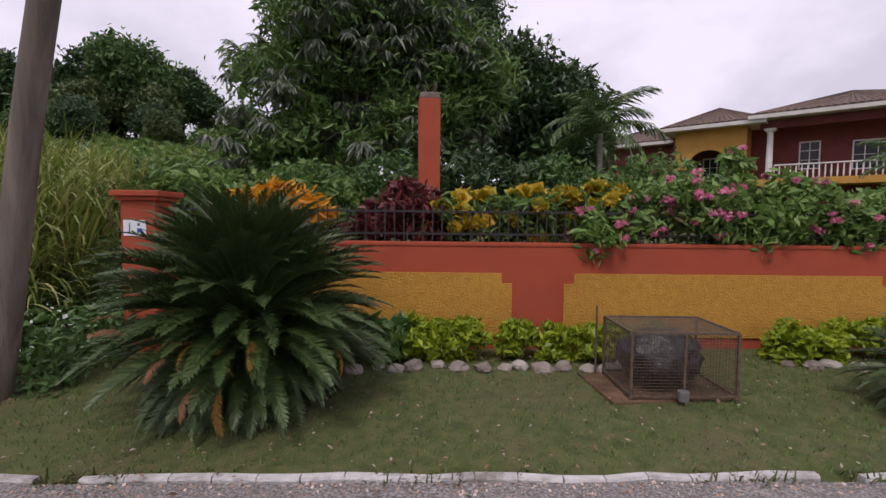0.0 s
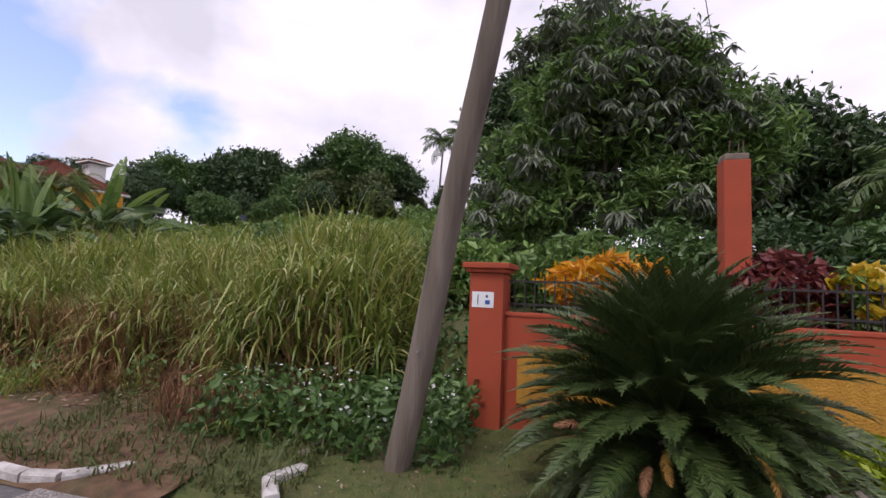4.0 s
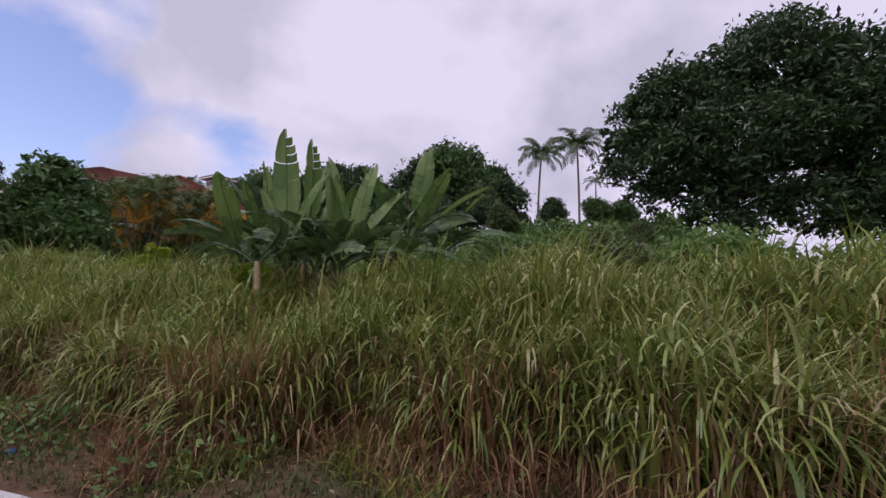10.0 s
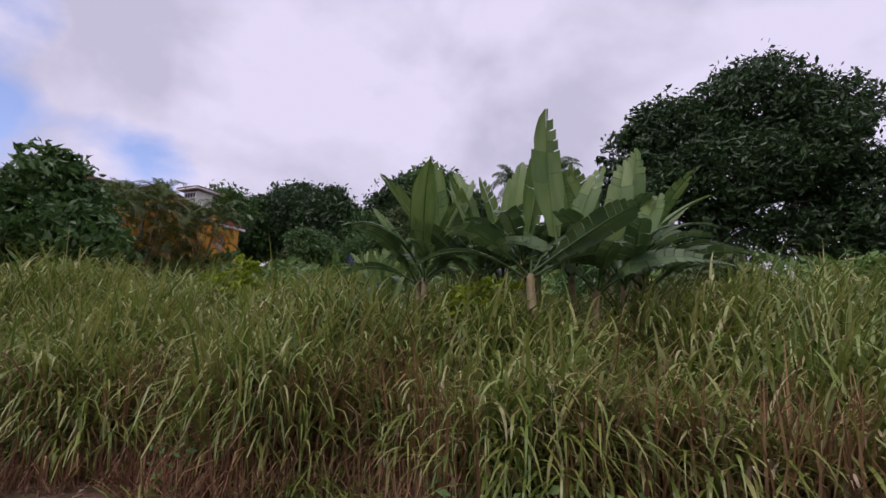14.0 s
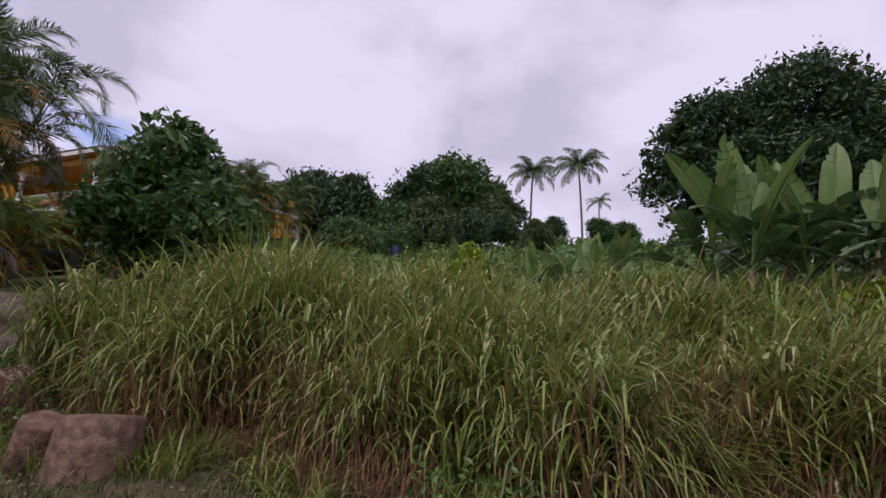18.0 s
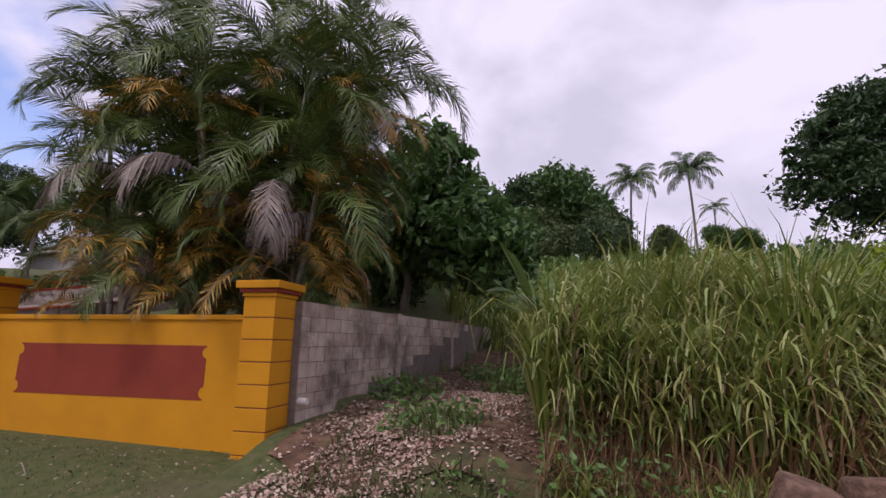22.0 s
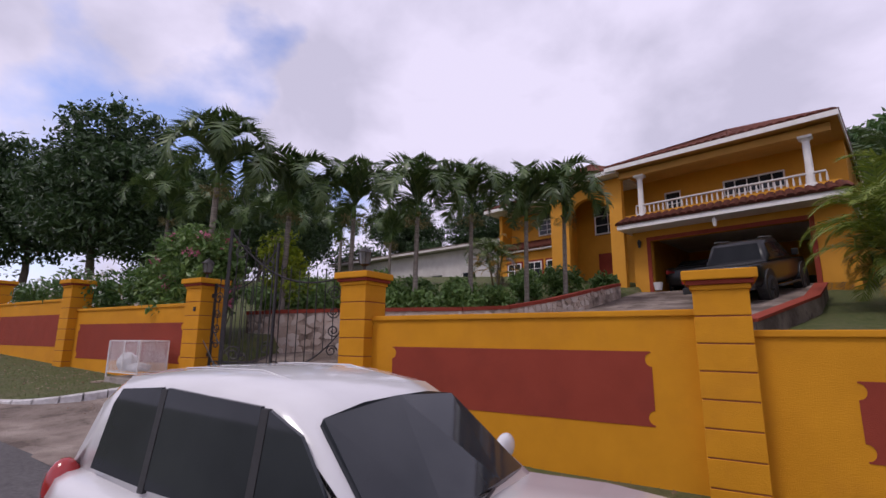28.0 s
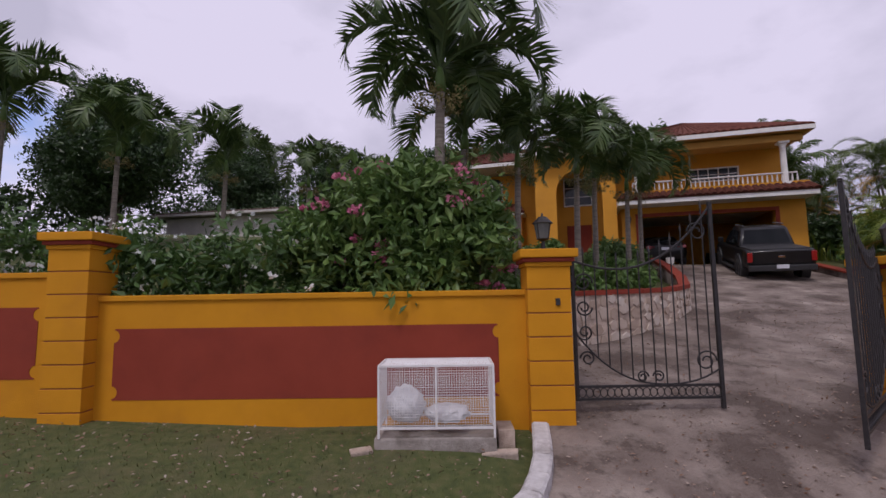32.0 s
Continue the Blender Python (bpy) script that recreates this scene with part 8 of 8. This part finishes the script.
def wheel(parent, x, y, r, w, side, rim=None):
    bm = bmesh.new()
    prof = [(r * 0.62, w / 2), (r * 0.94, w / 2), (r, w * 0.36), (r, -w * 0.36), (r * 0.94, -w / 2), (r * 0.62, -w / 2)]
    k = 26
    rings = [[Vector((x + rr * math.cos(2 * math.pi * q / k), y + yy, r + rr * math.sin(2 * math.pi * q / k))) for rr, yy in prof] for q in range(k + 1)]
    loft(bm, rings, False)
    tyre = part("wheel", bm, RUBBER, parent, smooth=True)
    bm = bmesh.new()
    yy = y + side * w * 0.36
    rod(bm, (x, yy - side * 0.05, r), (x, yy, r), r * 0.62, seg=26)
    part("rim", bm, rim or ALLOY, tyre)
    for q in range(5):
        a = 2 * math.pi * q / 5 + 0.3
        bm = bmesh.new()
        rod(bm, (x + 0.1 * r * math.cos(a), yy + side * 0.012, r + 0.1 * r * math.sin(a)), (x + 0.6 * r * math.cos(a), yy + side * 0.012, r + 0.6 * r * math.sin(a)), r * 0.11, r * 0.07, 6)
        part("spoke", bm, rim or ALLOY, tyre)


def body_section(x, half, z0, zmid, ztop, top_half):
    """Half outline of the lower body, from sill to shoulder and bonnet, both sides."""
    pts = [(x, 0.0, z0), (x, half * 0.86, z0), (x, half * 0.97, z0 + 0.12), (x, half, zmid), (x, half * 0.985, ztop - 0.12), (x, top_half + (half - top_half) * 0.55, ztop - 0.03), (x, top_half, ztop)]
    left = [Vector(p) for p in pts[1:]]
    return left + [Vector((x, 0.0, ztop + 0.018))] + [Vector((p.x, -p.y, p.z)) for p in reversed(left)]


def suv(m, label):
    """A white five-door off-roader; front towards +x, ground at z = 0."""
    ob = thing("white_car", m, label, "car")
    bm = bmesh.new()
    secs = [(2.20, 0.66, 0.32, 0.56, 0.76, 0.56), (2.18, 0.75, 0.26, 0.58, 0.86, 0.66), (2.09, 0.845, 0.24, 0.6, 0.94, 0.74), (1.78, 0.89, 0.24, 0.62, 1.01, 0.78), (1.25, 0.905, 0.24, 0.62, 1.045, 0.80), (0.85, 0.908, 0.24, 0.62, 1.045, 0.78), (0.0, 0.908, 0.24, 0.62, 1.04, 0.82), (-1.2, 0.908, 0.24, 0.62, 1.06, 0.82), (-1.9, 0.895, 0.26, 0.64, 1.09, 0.80), (-2.2, 0.84, 0.3, 0.66, 1.08, 0.74), (-2.33, 0.74, 0.36, 0.66, 1.04, 0.66)]
    loft(bm, [body_section(*s) for s in secs])
    part("body", bm, CAR_W, ob, smooth=True)
    # cabin: roof and pillars
    cab = [(1.10, 0.74, 1.03, 1.04, 0.70), (0.42, 0.735, 1.02, 1.50, 0.60), (0.15, 0.735, 1.02, 1.60, 0.597), (-0.5, 0.74, 1.02, 1.672, 0.602), (-1.2, 0.735, 1.02, 1.668, 0.60), (-1.75, 0.72, 1.02, 1.65, 0.585), (-2.02, 0.70, 1.02, 1.57, 0.56), (-2.24, 0.68, 1.02, 1.06, 0.64)]
    bm = bmesh.new()
    rings = []
    for x, hw, z0, z1, tw in cab:
        e = max(z1 - z0, 0.02)
        half = [(x, hw, z0), (x, hw * 0.952, z0 + 0.45 * e), (x, tw + 0.07, z1 - 0.11 * min(1, e / 0.5)), (x, tw, z1 - 0.03 * min(1, e / 0.5)), (x, tw * 0.6, z1)]
        rings.append([Vector(p) for p in half] + [Vector((x, 0, z1 + 0.012))] + [Vector((p[0], -p[1], p[2])) for p in reversed(half)])
    loft(bm, rings)
    part("cabin", bm, CAR_W, ob, smooth=True)

    def glass(name, pts, off, m=None):
        bm2 = bmesh.new()
        o = Vector(off)
        a = [bm2.verts.new(Vector(p) + o) for p in pts]
        b = [bm2.verts.new(Vector(p) - o * 0.6) for p in pts]
        bm2.faces.new(a)
        n = len(pts)
        for k in range(n):
            bm2.faces.new((a[k], a[(k + 1) % n], b[(k + 1) % n], b[k]))
        bmesh.ops.recalc_face_normals(bm2, faces=bm2.faces)
        part(name, bm2, m or GLASS_D, ob)

    glass("windscreen", [(1.04, 0.68, 1.075), (1.075, 0.3, 1.09), (1.08, 0, 1.092), (1.075, -0.3, 1.09), (1.04, -0.68, 1.075), (0.43, -0.585, 1.487), (0.42, -0.3, 1.525), (0.42, 0, 1.53), (0.42, 0.3, 1.525), (0.43, 0.585, 1.487)], (0.016, 0, 0.022))
    for s in (1, -1):
        for nm, q in (("front_side_glass", [(0.86, 1.09), (0.12, 1.09), (0.12, 1.535), (0.42, 1.45)]), ("rear_side_glass", [(0.04, 1.09), (-1.0, 1.10), (-1.0, 1.588), (0.04, 1.548)]), ("quarter_glass", [(-1.08, 1.105), (-1.78, 1.13), (-1.70, 1.47), (-1.62, 1.56), (-1.08, 1.588)])):
            def side_y(z):
                return 0.744 - 0.145 * (z - 1.03)
            glass(nm, [(x, s * (side_y(z)), z) for x, z in q], (0, s * 0.012, 0.0))
        for xa, xb, zt in ((0.045, 0.115, 1.54), (-1.075, -1.005, 1.58)):
            glass("window_pillar", [(xa, s * 0.738, 1.08), (xb, s * 0.738, 1.08), (xb, s * side_y(zt), zt), (xa, s * side_y(zt), zt)], (0, s * 0.014, 0.0), PLASTIC_K)
        # mirror
        bm2 = bmesh.new()
        bmesh.ops.create_icosphere(bm2, subdivisions=3, radius=1, matrix=Matrix.LocRotScale((0.72, s * 1.0, 1.13), None, (0.075, 0.125, 0.085)))
        box(bm2, 0.68, 0.75, min(s * 0.8, s * 0.93), max(s * 0.8, s * 0.93), 1.07, 1.11)
        part("door_mirror", bm2, CAR_W, ob, smooth=True)
        # headlamp, fog lamp, tail lamp
        bm2 = bmesh.new()
        face = [(2.19, 0.47, 0.69), (2.15, 0.66, 0.68), (2.08, 0.82, 0.72), (1.96, 0.885, 0.80), (1.90, 0.882, 0.90), (2.05, 0.80, 0.925), (2.14, 0.64, 0.89), (2.18, 0.50, 0.845)]
        fr = [bm2.verts.new((x + 0.055, s * (y + 0.02), z)) for x, y, z in face]
        bk = [bm2.verts.new((x - 0.14, s * (y - 0.06), z)) for x, y, z in face]
        cen = bm2.verts.new((2.20, s * 0.715, 0.80))
        for q in range(8):
            bm2.faces.new((fr[q], fr[(q + 1) % 8], cen))
            bm2.faces.new((fr[q], fr[(q + 1) % 8], bk[(q + 1) % 8], bk[q]))
        bmesh.ops.recalc_face_normals(bm2, faces=bm2.faces)
        lampo = part("headlamp", bm2, LAMP_GLASS, ob, smooth=True)
        bm2 = bmesh.new()
        bmesh.ops.create_icosphere(bm2, subdivisions=2, radius=1, matrix=Matrix.LocRotScale((2.19, s * 0.68, 0.80), None, (0.03, 0.055, 0.055)))
        part("lamp_bulb", bm2, CHROME, lampo, smooth=True)
        part("fog_lamp", rod(bmesh.new(), (2.1, s * 0.68, 0.46), (2.215, s * 0.66, 0.46), 0.055, 0.05, 14), PLASTIC_K, ob)
        bm2 = bmesh.new()
        bmesh.ops.create_icosphere(bm2, subdivisions=3, radius=1, matrix=Matrix.LocRotScale((-2.2, s * 0.74, 0.98), None, (0.12, 0.1, 0.17)))
        part("tail_lamp", bm2, RED_LENS, ob, smooth=True)
        for x in (1.33, -1.33):
            bm2 = bmesh.new()
            rod(bm2, (x, s * 0.70, 0.36), (x, s * 0.912, 0.36), 0.4, seg=28)
            part("wheel_arch", bm2, PLASTIC_K, ob)
            wheel(ob, x, s * 0.83, 0.35, 0.22, s)
        part("sill_trim", boxed(-0.95, 0.95, min(s * 0.87, s * 0.925), max(s * 0.87, s * 0.925), 0.26, 0.42, bevel=0.02), CAR_W, ob)
        part("door_handle", boxed(-0.12, 0.08, min(s * 0.9, s * 0.93), max(s * 0.9, s * 0.93), 0.9, 0.93, bevel=0.008), CAR_W, ob)
        part("door_handle", boxed(-1.05, -0.85, min(s * 0.9, s * 0.93), max(s * 0.9, s * 0.93), 0.92, 0.95, bevel=0.008), CAR_W, ob)
        for xx in (0.98, 0.08, -1.02):
            part("door_seam", boxed(xx - 0.004, xx + 0.004, min(s * 0.89, s * 0.9115), max(s * 0.89, s * 0.9115), 0.4, 0.98), PLASTIC_K, ob)
    # grille
    bm = bmesh.new()
    extrude_poly(bm, [(-0.47, 0.66), (0.47, 0.66), (0.52, 0.80), (0.40, 0.83), (-0.40, 0.83), (-0.52, 0.80)], -0.02, 0.05)
    bmesh.ops.transform(bm, matrix=Matrix.Translation((2.212, 0, 0)) @ pose(0, 0, 0, 0, 0, 90), verts=bm.verts)
    grille = part("grille", bm, PLASTIC_K, ob)
    for z in (0.70, 0.765):
        part("grille_bar", boxed(2.225, 2.252, -0.45, 0.49, z - 0.014, z + 0.014, bevel=0.006), CHROME, grille)
    bm = bmesh.new()
    tube_path(bm, [(2.262, 0.085 * math.cos(a), 0.745 + 0.062 * math.sin(a)) for a in np.linspace(0, 2 * math.pi, 21)], 0.011, 6)
    tube_path(bm, [(2.262, 0.06 * math.cos(a), 0.745 + 0.03 * math.sin(a)) for a in np.linspace(0, 2 * math.pi, 17)], 0.008, 6)
    part("badge", bm, CHROME, grille)
    part("lower_intake", boxed(2.12, 2.222, -0.5, 0.5, 0.535, 0.585, bevel=0.012), PLASTIC_K, ob)
    part("lower_intake", boxed(2.08, 2.212, -0.42, 0.42, 0.27, 0.36, bevel=0.012), PLASTIC_K, ob)
    plate = part("number_plate", boxed(2.2, 2.228, -0.19, 0.19, 0.375, 0.515, bevel=0.006), PLASTIC_K, ob)
    part("plate_face", boxed(2.2285, 2.232, -0.17, 0.17, 0.39, 0.5), PLATE, plate)
    cu = bpy.data.curves.new("plate_text", "FONT")
    cu.body, cu.size, cu.extrude, cu.align_x = "9662HU", 0.095, 0.002, "CENTER"
    tx = new("plate_text_source", cu)
    dg = bpy.context.evaluated_depsgraph_get()
    me = bpy.data.meshes.new_from_object(tx.evaluated_get(dg))
    bpy.data.objects.remove(tx)
    me.materials.clear()
    me.materials.append(INK)
    lt = new("plate_lettering", me)
    lt.parent = plate
    lt.matrix_basis = Matrix.Translation((2.2335, 0, 0.408)) @ Matrix(((0, 0, 1, 0), (1, 0, 0, 0), (0, 1, 0, 0), (0, 0, 0, 1)))
    for s in (1, -1):
        bm = bmesh.new()
        rod(bm, (1.1, s * 0.1, 1.075), (0.98, s * 0.6, 1.10), 0.012, 0.008, 5)
        part("wiper", bm, PLASTIC_K, ob)
    for yy in (-0.36, -0.12, 0.12, 0.36):
        bm = bmesh.new()
        tube_path(bm, [(x, yy, z) for x, z in ((-0.2, 1.635), (-0.5, 1.676), (-1.2, 1.673), (-1.5, 1.664))], 0.005, 5)
        part("roof_rib", bm, CAR_W, ob, smooth=True)
    bm = bmesh.new()
    bmesh.ops.create_icosphere(bm, subdivisions=2, radius=1, matrix=Matrix.LocRotScale((-1.55, 0, 1.635), None, (0.06, 0.03, 0.03)))
    rod(bm, (-1.55, 0, 1.645), (-1.78, 0, 1.83), 0.005, 0.003, 5)
    part("aerial", bm, PLASTIC_K, ob)
    tilt = Matrix(((0, -0.83, 0.56, 0), (1, 0, 0, 0), (0, 0.56, 0.83, 0), (0, 0, 0, 1)))
    part("windscreen_sticker", boxed(-0.055, 0.055, -0.055, 0.055, 0, 0.003), SIGN_PALE, ob).matrix_basis = Matrix.Translation((0.752, -0.5, 1.19)) @ tilt
    squeeze(ob)
    return ob


CABIN = ("cabin", "windscreen", "front_side", "rear_side", "quarter", "window_pillar", "wiper", "door_mirror", "roof_rib")


def squeeze(ob):
    """Sets the lengths of body and cabin, wheels kept round."""
    for c in ob.children_recursive:
        if c.type != "MESH" or c.name.startswith(("plate", "number", "windscreen_sticker", "grille", "badge")):
            continue
        xs = [v.co.x for v in c.data.vertices]
        mid = (min(xs) + max(xs)) / 2
        if c.name.startswith("spoke"):
            mid = 1.33 if mid > 0 else -1.33
        for v in c.data.vertices:
            x = v.co.x
            if c.name.startswith(CABIN):
                v.co.x = 0.2 + 0.715 * x
            elif c.name.startswith("aerial"):
                v.co.x = 0.043 + 0.743 * x
            elif c.name.startswith(("wheel", "rim", "spoke")):
                v.co.x = x + 2.2 - (2.2 - mid) * 0.81 - mid
            else:
                v.co.x = 2.2 - (2.2 - x) * 0.81


CAR = suv(pose(-60.06, 2.63, 0.2, 0, 0, 1.0), "white compact off-road car parked on the verge by the wall")


def pickup(m, label):
    """A black double-cab pickup; its tail towards -x."""
    ob = thing("black_pickup", m, label, "car")
    bm = bmesh.new()
    secs = [(-2.65, 0.80, 0.62, 0.75, 1.08, 0.80), (-2.6, 0.90, 0.55, 0.75, 1.13, 0.85), (-1.9, 0.92, 0.50, 0.75, 1.14, 0.87), (0.0, 0.92, 0.48, 0.75, 1.14, 0.87), (1.3, 0.92, 0.48, 0.75, 1.14, 0.86), (2.2, 0.91, 0.48, 0.75, 1.12, 0.8), (2.6, 0.82, 0.5, 0.75, 1.02, 0.7)]
    loft(bm, [body_section(*s) for s in secs])
    part("body", bm, CAR_K, ob, smooth=True)
    part("bed_cover", boxed(-2.55, -1.0, -0.78, 0.78, 1.13, 1.18, bevel=0.02), PLASTIC_K, ob)
    bm = bmesh.new()
    rings = []
    for x, hw, z0, z1, tw in ((-1.15, 0.80, 1.12, 1.16, 0.74), (-0.85, 0.80, 1.12, 1.76, 0.62), (-0.3, 0.80, 1.12, 1.82, 0.62), (0.5, 0.80, 1.12, 1.80, 0.61), (1.25, 0.79, 1.12, 1.2, 0.7)):
        half = [(x, hw, z0), (x, hw * 0.98, z0 + 0.4 * (z1 - z0)), (x, tw + 0.05, z1 - 0.1 * (z1 - z0)), (x, tw, z1)]
        rings.append([Vector(p) for p in half] + [Vector((x, 0, z1 + 0.01))] + [Vector((p[0], -p[1], p[2])) for p in reversed(half)])
    loft(bm, rings)
    part("cab", bm, CAR_K, ob, smooth=True)
    bm = bmesh.new()
    vs = [bm.verts.new(p) for p in ((-1.12, 0.68, 1.24), (-1.12, -0.68, 1.24), (-0.90, -0.58, 1.7), (-0.90, 0.58, 1.7))]
    bm.faces.new(vs)
    bmesh.ops.solidify(bm, geom=bm.faces[:], thickness=0.02)
    part("rear_glass", bm, GLASS_D, ob)
    for s in (1, -1):
        for q in ([(0.95, 1.24), (0.1, 1.24), (0.1, 1.68), (0.5, 1.68)], [(0.02, 1.24), (-0.85, 1.24), (-0.72, 1.68), (0.02, 1.69)]):
            bm = bmesh.new()
            vs = [bm.verts.new((x, s * (0.83 - 0.3 * (z - 1.24)), z)) for x, z in q]
            bm.faces.new(vs)
            bmesh.ops.solidify(bm, geom=bm.faces[:], thickness=0.02)
            part("side_glass", bm, GLASS_D, ob)
        part("tail_lamp", boxed(-2.69, -2.6, min(s * 0.76, s * 0.9), max(s * 0.76, s * 0.9), 0.78, 1.08, bevel=0.015), RED_LENS, ob)
        part("door_mirror", boxed(0.75, 0.85, min(s * 0.92, s * 1.1), max(s * 0.92, s * 1.1), 1.22, 1.42, bevel=0.03), CAR_K, ob)
        part("side_step", boxed(-0.9, 1.0, min(s * 0.86, s * 1.0), max(s * 0.86, s * 1.0), 0.42, 0.47, bevel=0.01), PLASTIC_K, ob)
        part("roof_rail", rod(bmesh.new(), (-0.75, s * 0.58, 1.86), (0.4, s * 0.58, 1.86), 0.02, seg=7), GALV, ob)
        for x in (-1.55, 1.65):
            part("wheel_arch", rod(bmesh.new(), (x, s * 0.72, 0.5), (x, s * 0.95, 0.5), 0.47, seg=26), PLASTIC_K, ob)
            wheel(ob, x, s * 0.83, 0.40, 0.26, s, PLASTIC_K)
    part("tailgate", boxed(-2.675, -2.64, -0.74, 0.74, 0.72, 1.1, bevel=0.01), CAR_K, ob)
    part("tail_badge", boxed(-2.685, -2.675, -0.09, 0.09, 0.9, 0.96, bevel=0.004), CHROME, ob)
    part("rear_bumper", boxed(-2.78, -2.6, -0.88, 0.88, 0.5, 0.68, bevel=0.03), PLASTIC_K, ob)
    part("number_plate", boxed(-2.795, -2.78, -0.16, 0.16, 0.58, 0.7), PLATE, ob)
    return ob


pickup(pose(-57.15, 17.6, 3.26, 0, -9.5, 90 - 20) @ Matrix.Scale(1.0, 4), "black double-cab pickup parked nose-in on the sloping drive")


def sedan(m, label):
    ob = thing("dark_sedan", m, label, "car")
    bm = bmesh.new()
    secs = [(-2.2, 0.66, 0.4, 0.6, 0.9, 0.62), (-2.1, 0.82, 0.3, 0.6, 0.98, 0.7), (-1.2, 0.87, 0.26, 0.6, 1.0, 0.74), (1.0, 0.87, 0.26, 0.6, 0.95, 0.72), (2.0, 0.8, 0.28, 0.55, 0.78, 0.62)]
    loft(bm, [body_section(*s) for s in secs])
    part("body", bm, CAR_K, ob, smooth=True)
    bm = bmesh.new()
    rings = []
    for x, hw, z0, z1, tw in ((-1.5, 0.72, 0.96, 1.0, 0.68), (-0.9, 0.72, 0.96, 1.38, 0.55), (0.2, 0.72, 0.94, 1.42, 0.55), (1.1, 0.7, 0.92, 0.97, 0.62)):
        half = [(x, hw, z0), (x, tw + 0.04, z1 - 0.08 * (z1 - z0)), (x, tw, z1)]
        rings.append([Vector(p) for p in half] + [Vector((p[0], -p[1], p[2])) for p in reversed(half)])
    loft(bm, rings)
    part("cabin", bm, GLASS_D, ob, smooth=True)
    for s in (1, -1):
        part("tail_lamp", boxed(-2.2, -2.08, min(s * 0.42, s * 0.78), max(s * 0.42, s * 0.78), 0.74, 0.88, bevel=0.02), RED_LENS, ob)
        for x in (-1.35, 1.35):
            wheel(ob, x, s * 0.78, 0.31, 0.2, s)
    part("number_plate", boxed(-2.225, -2.2, -0.19, 0.19, 0.68, 0.8), PLATE, ob)
    return ob


sedan(pose(-58.55, 22.6, 3.83, 0, 0, 90 - 14), "dark saloon car parked inside the shaded garage")
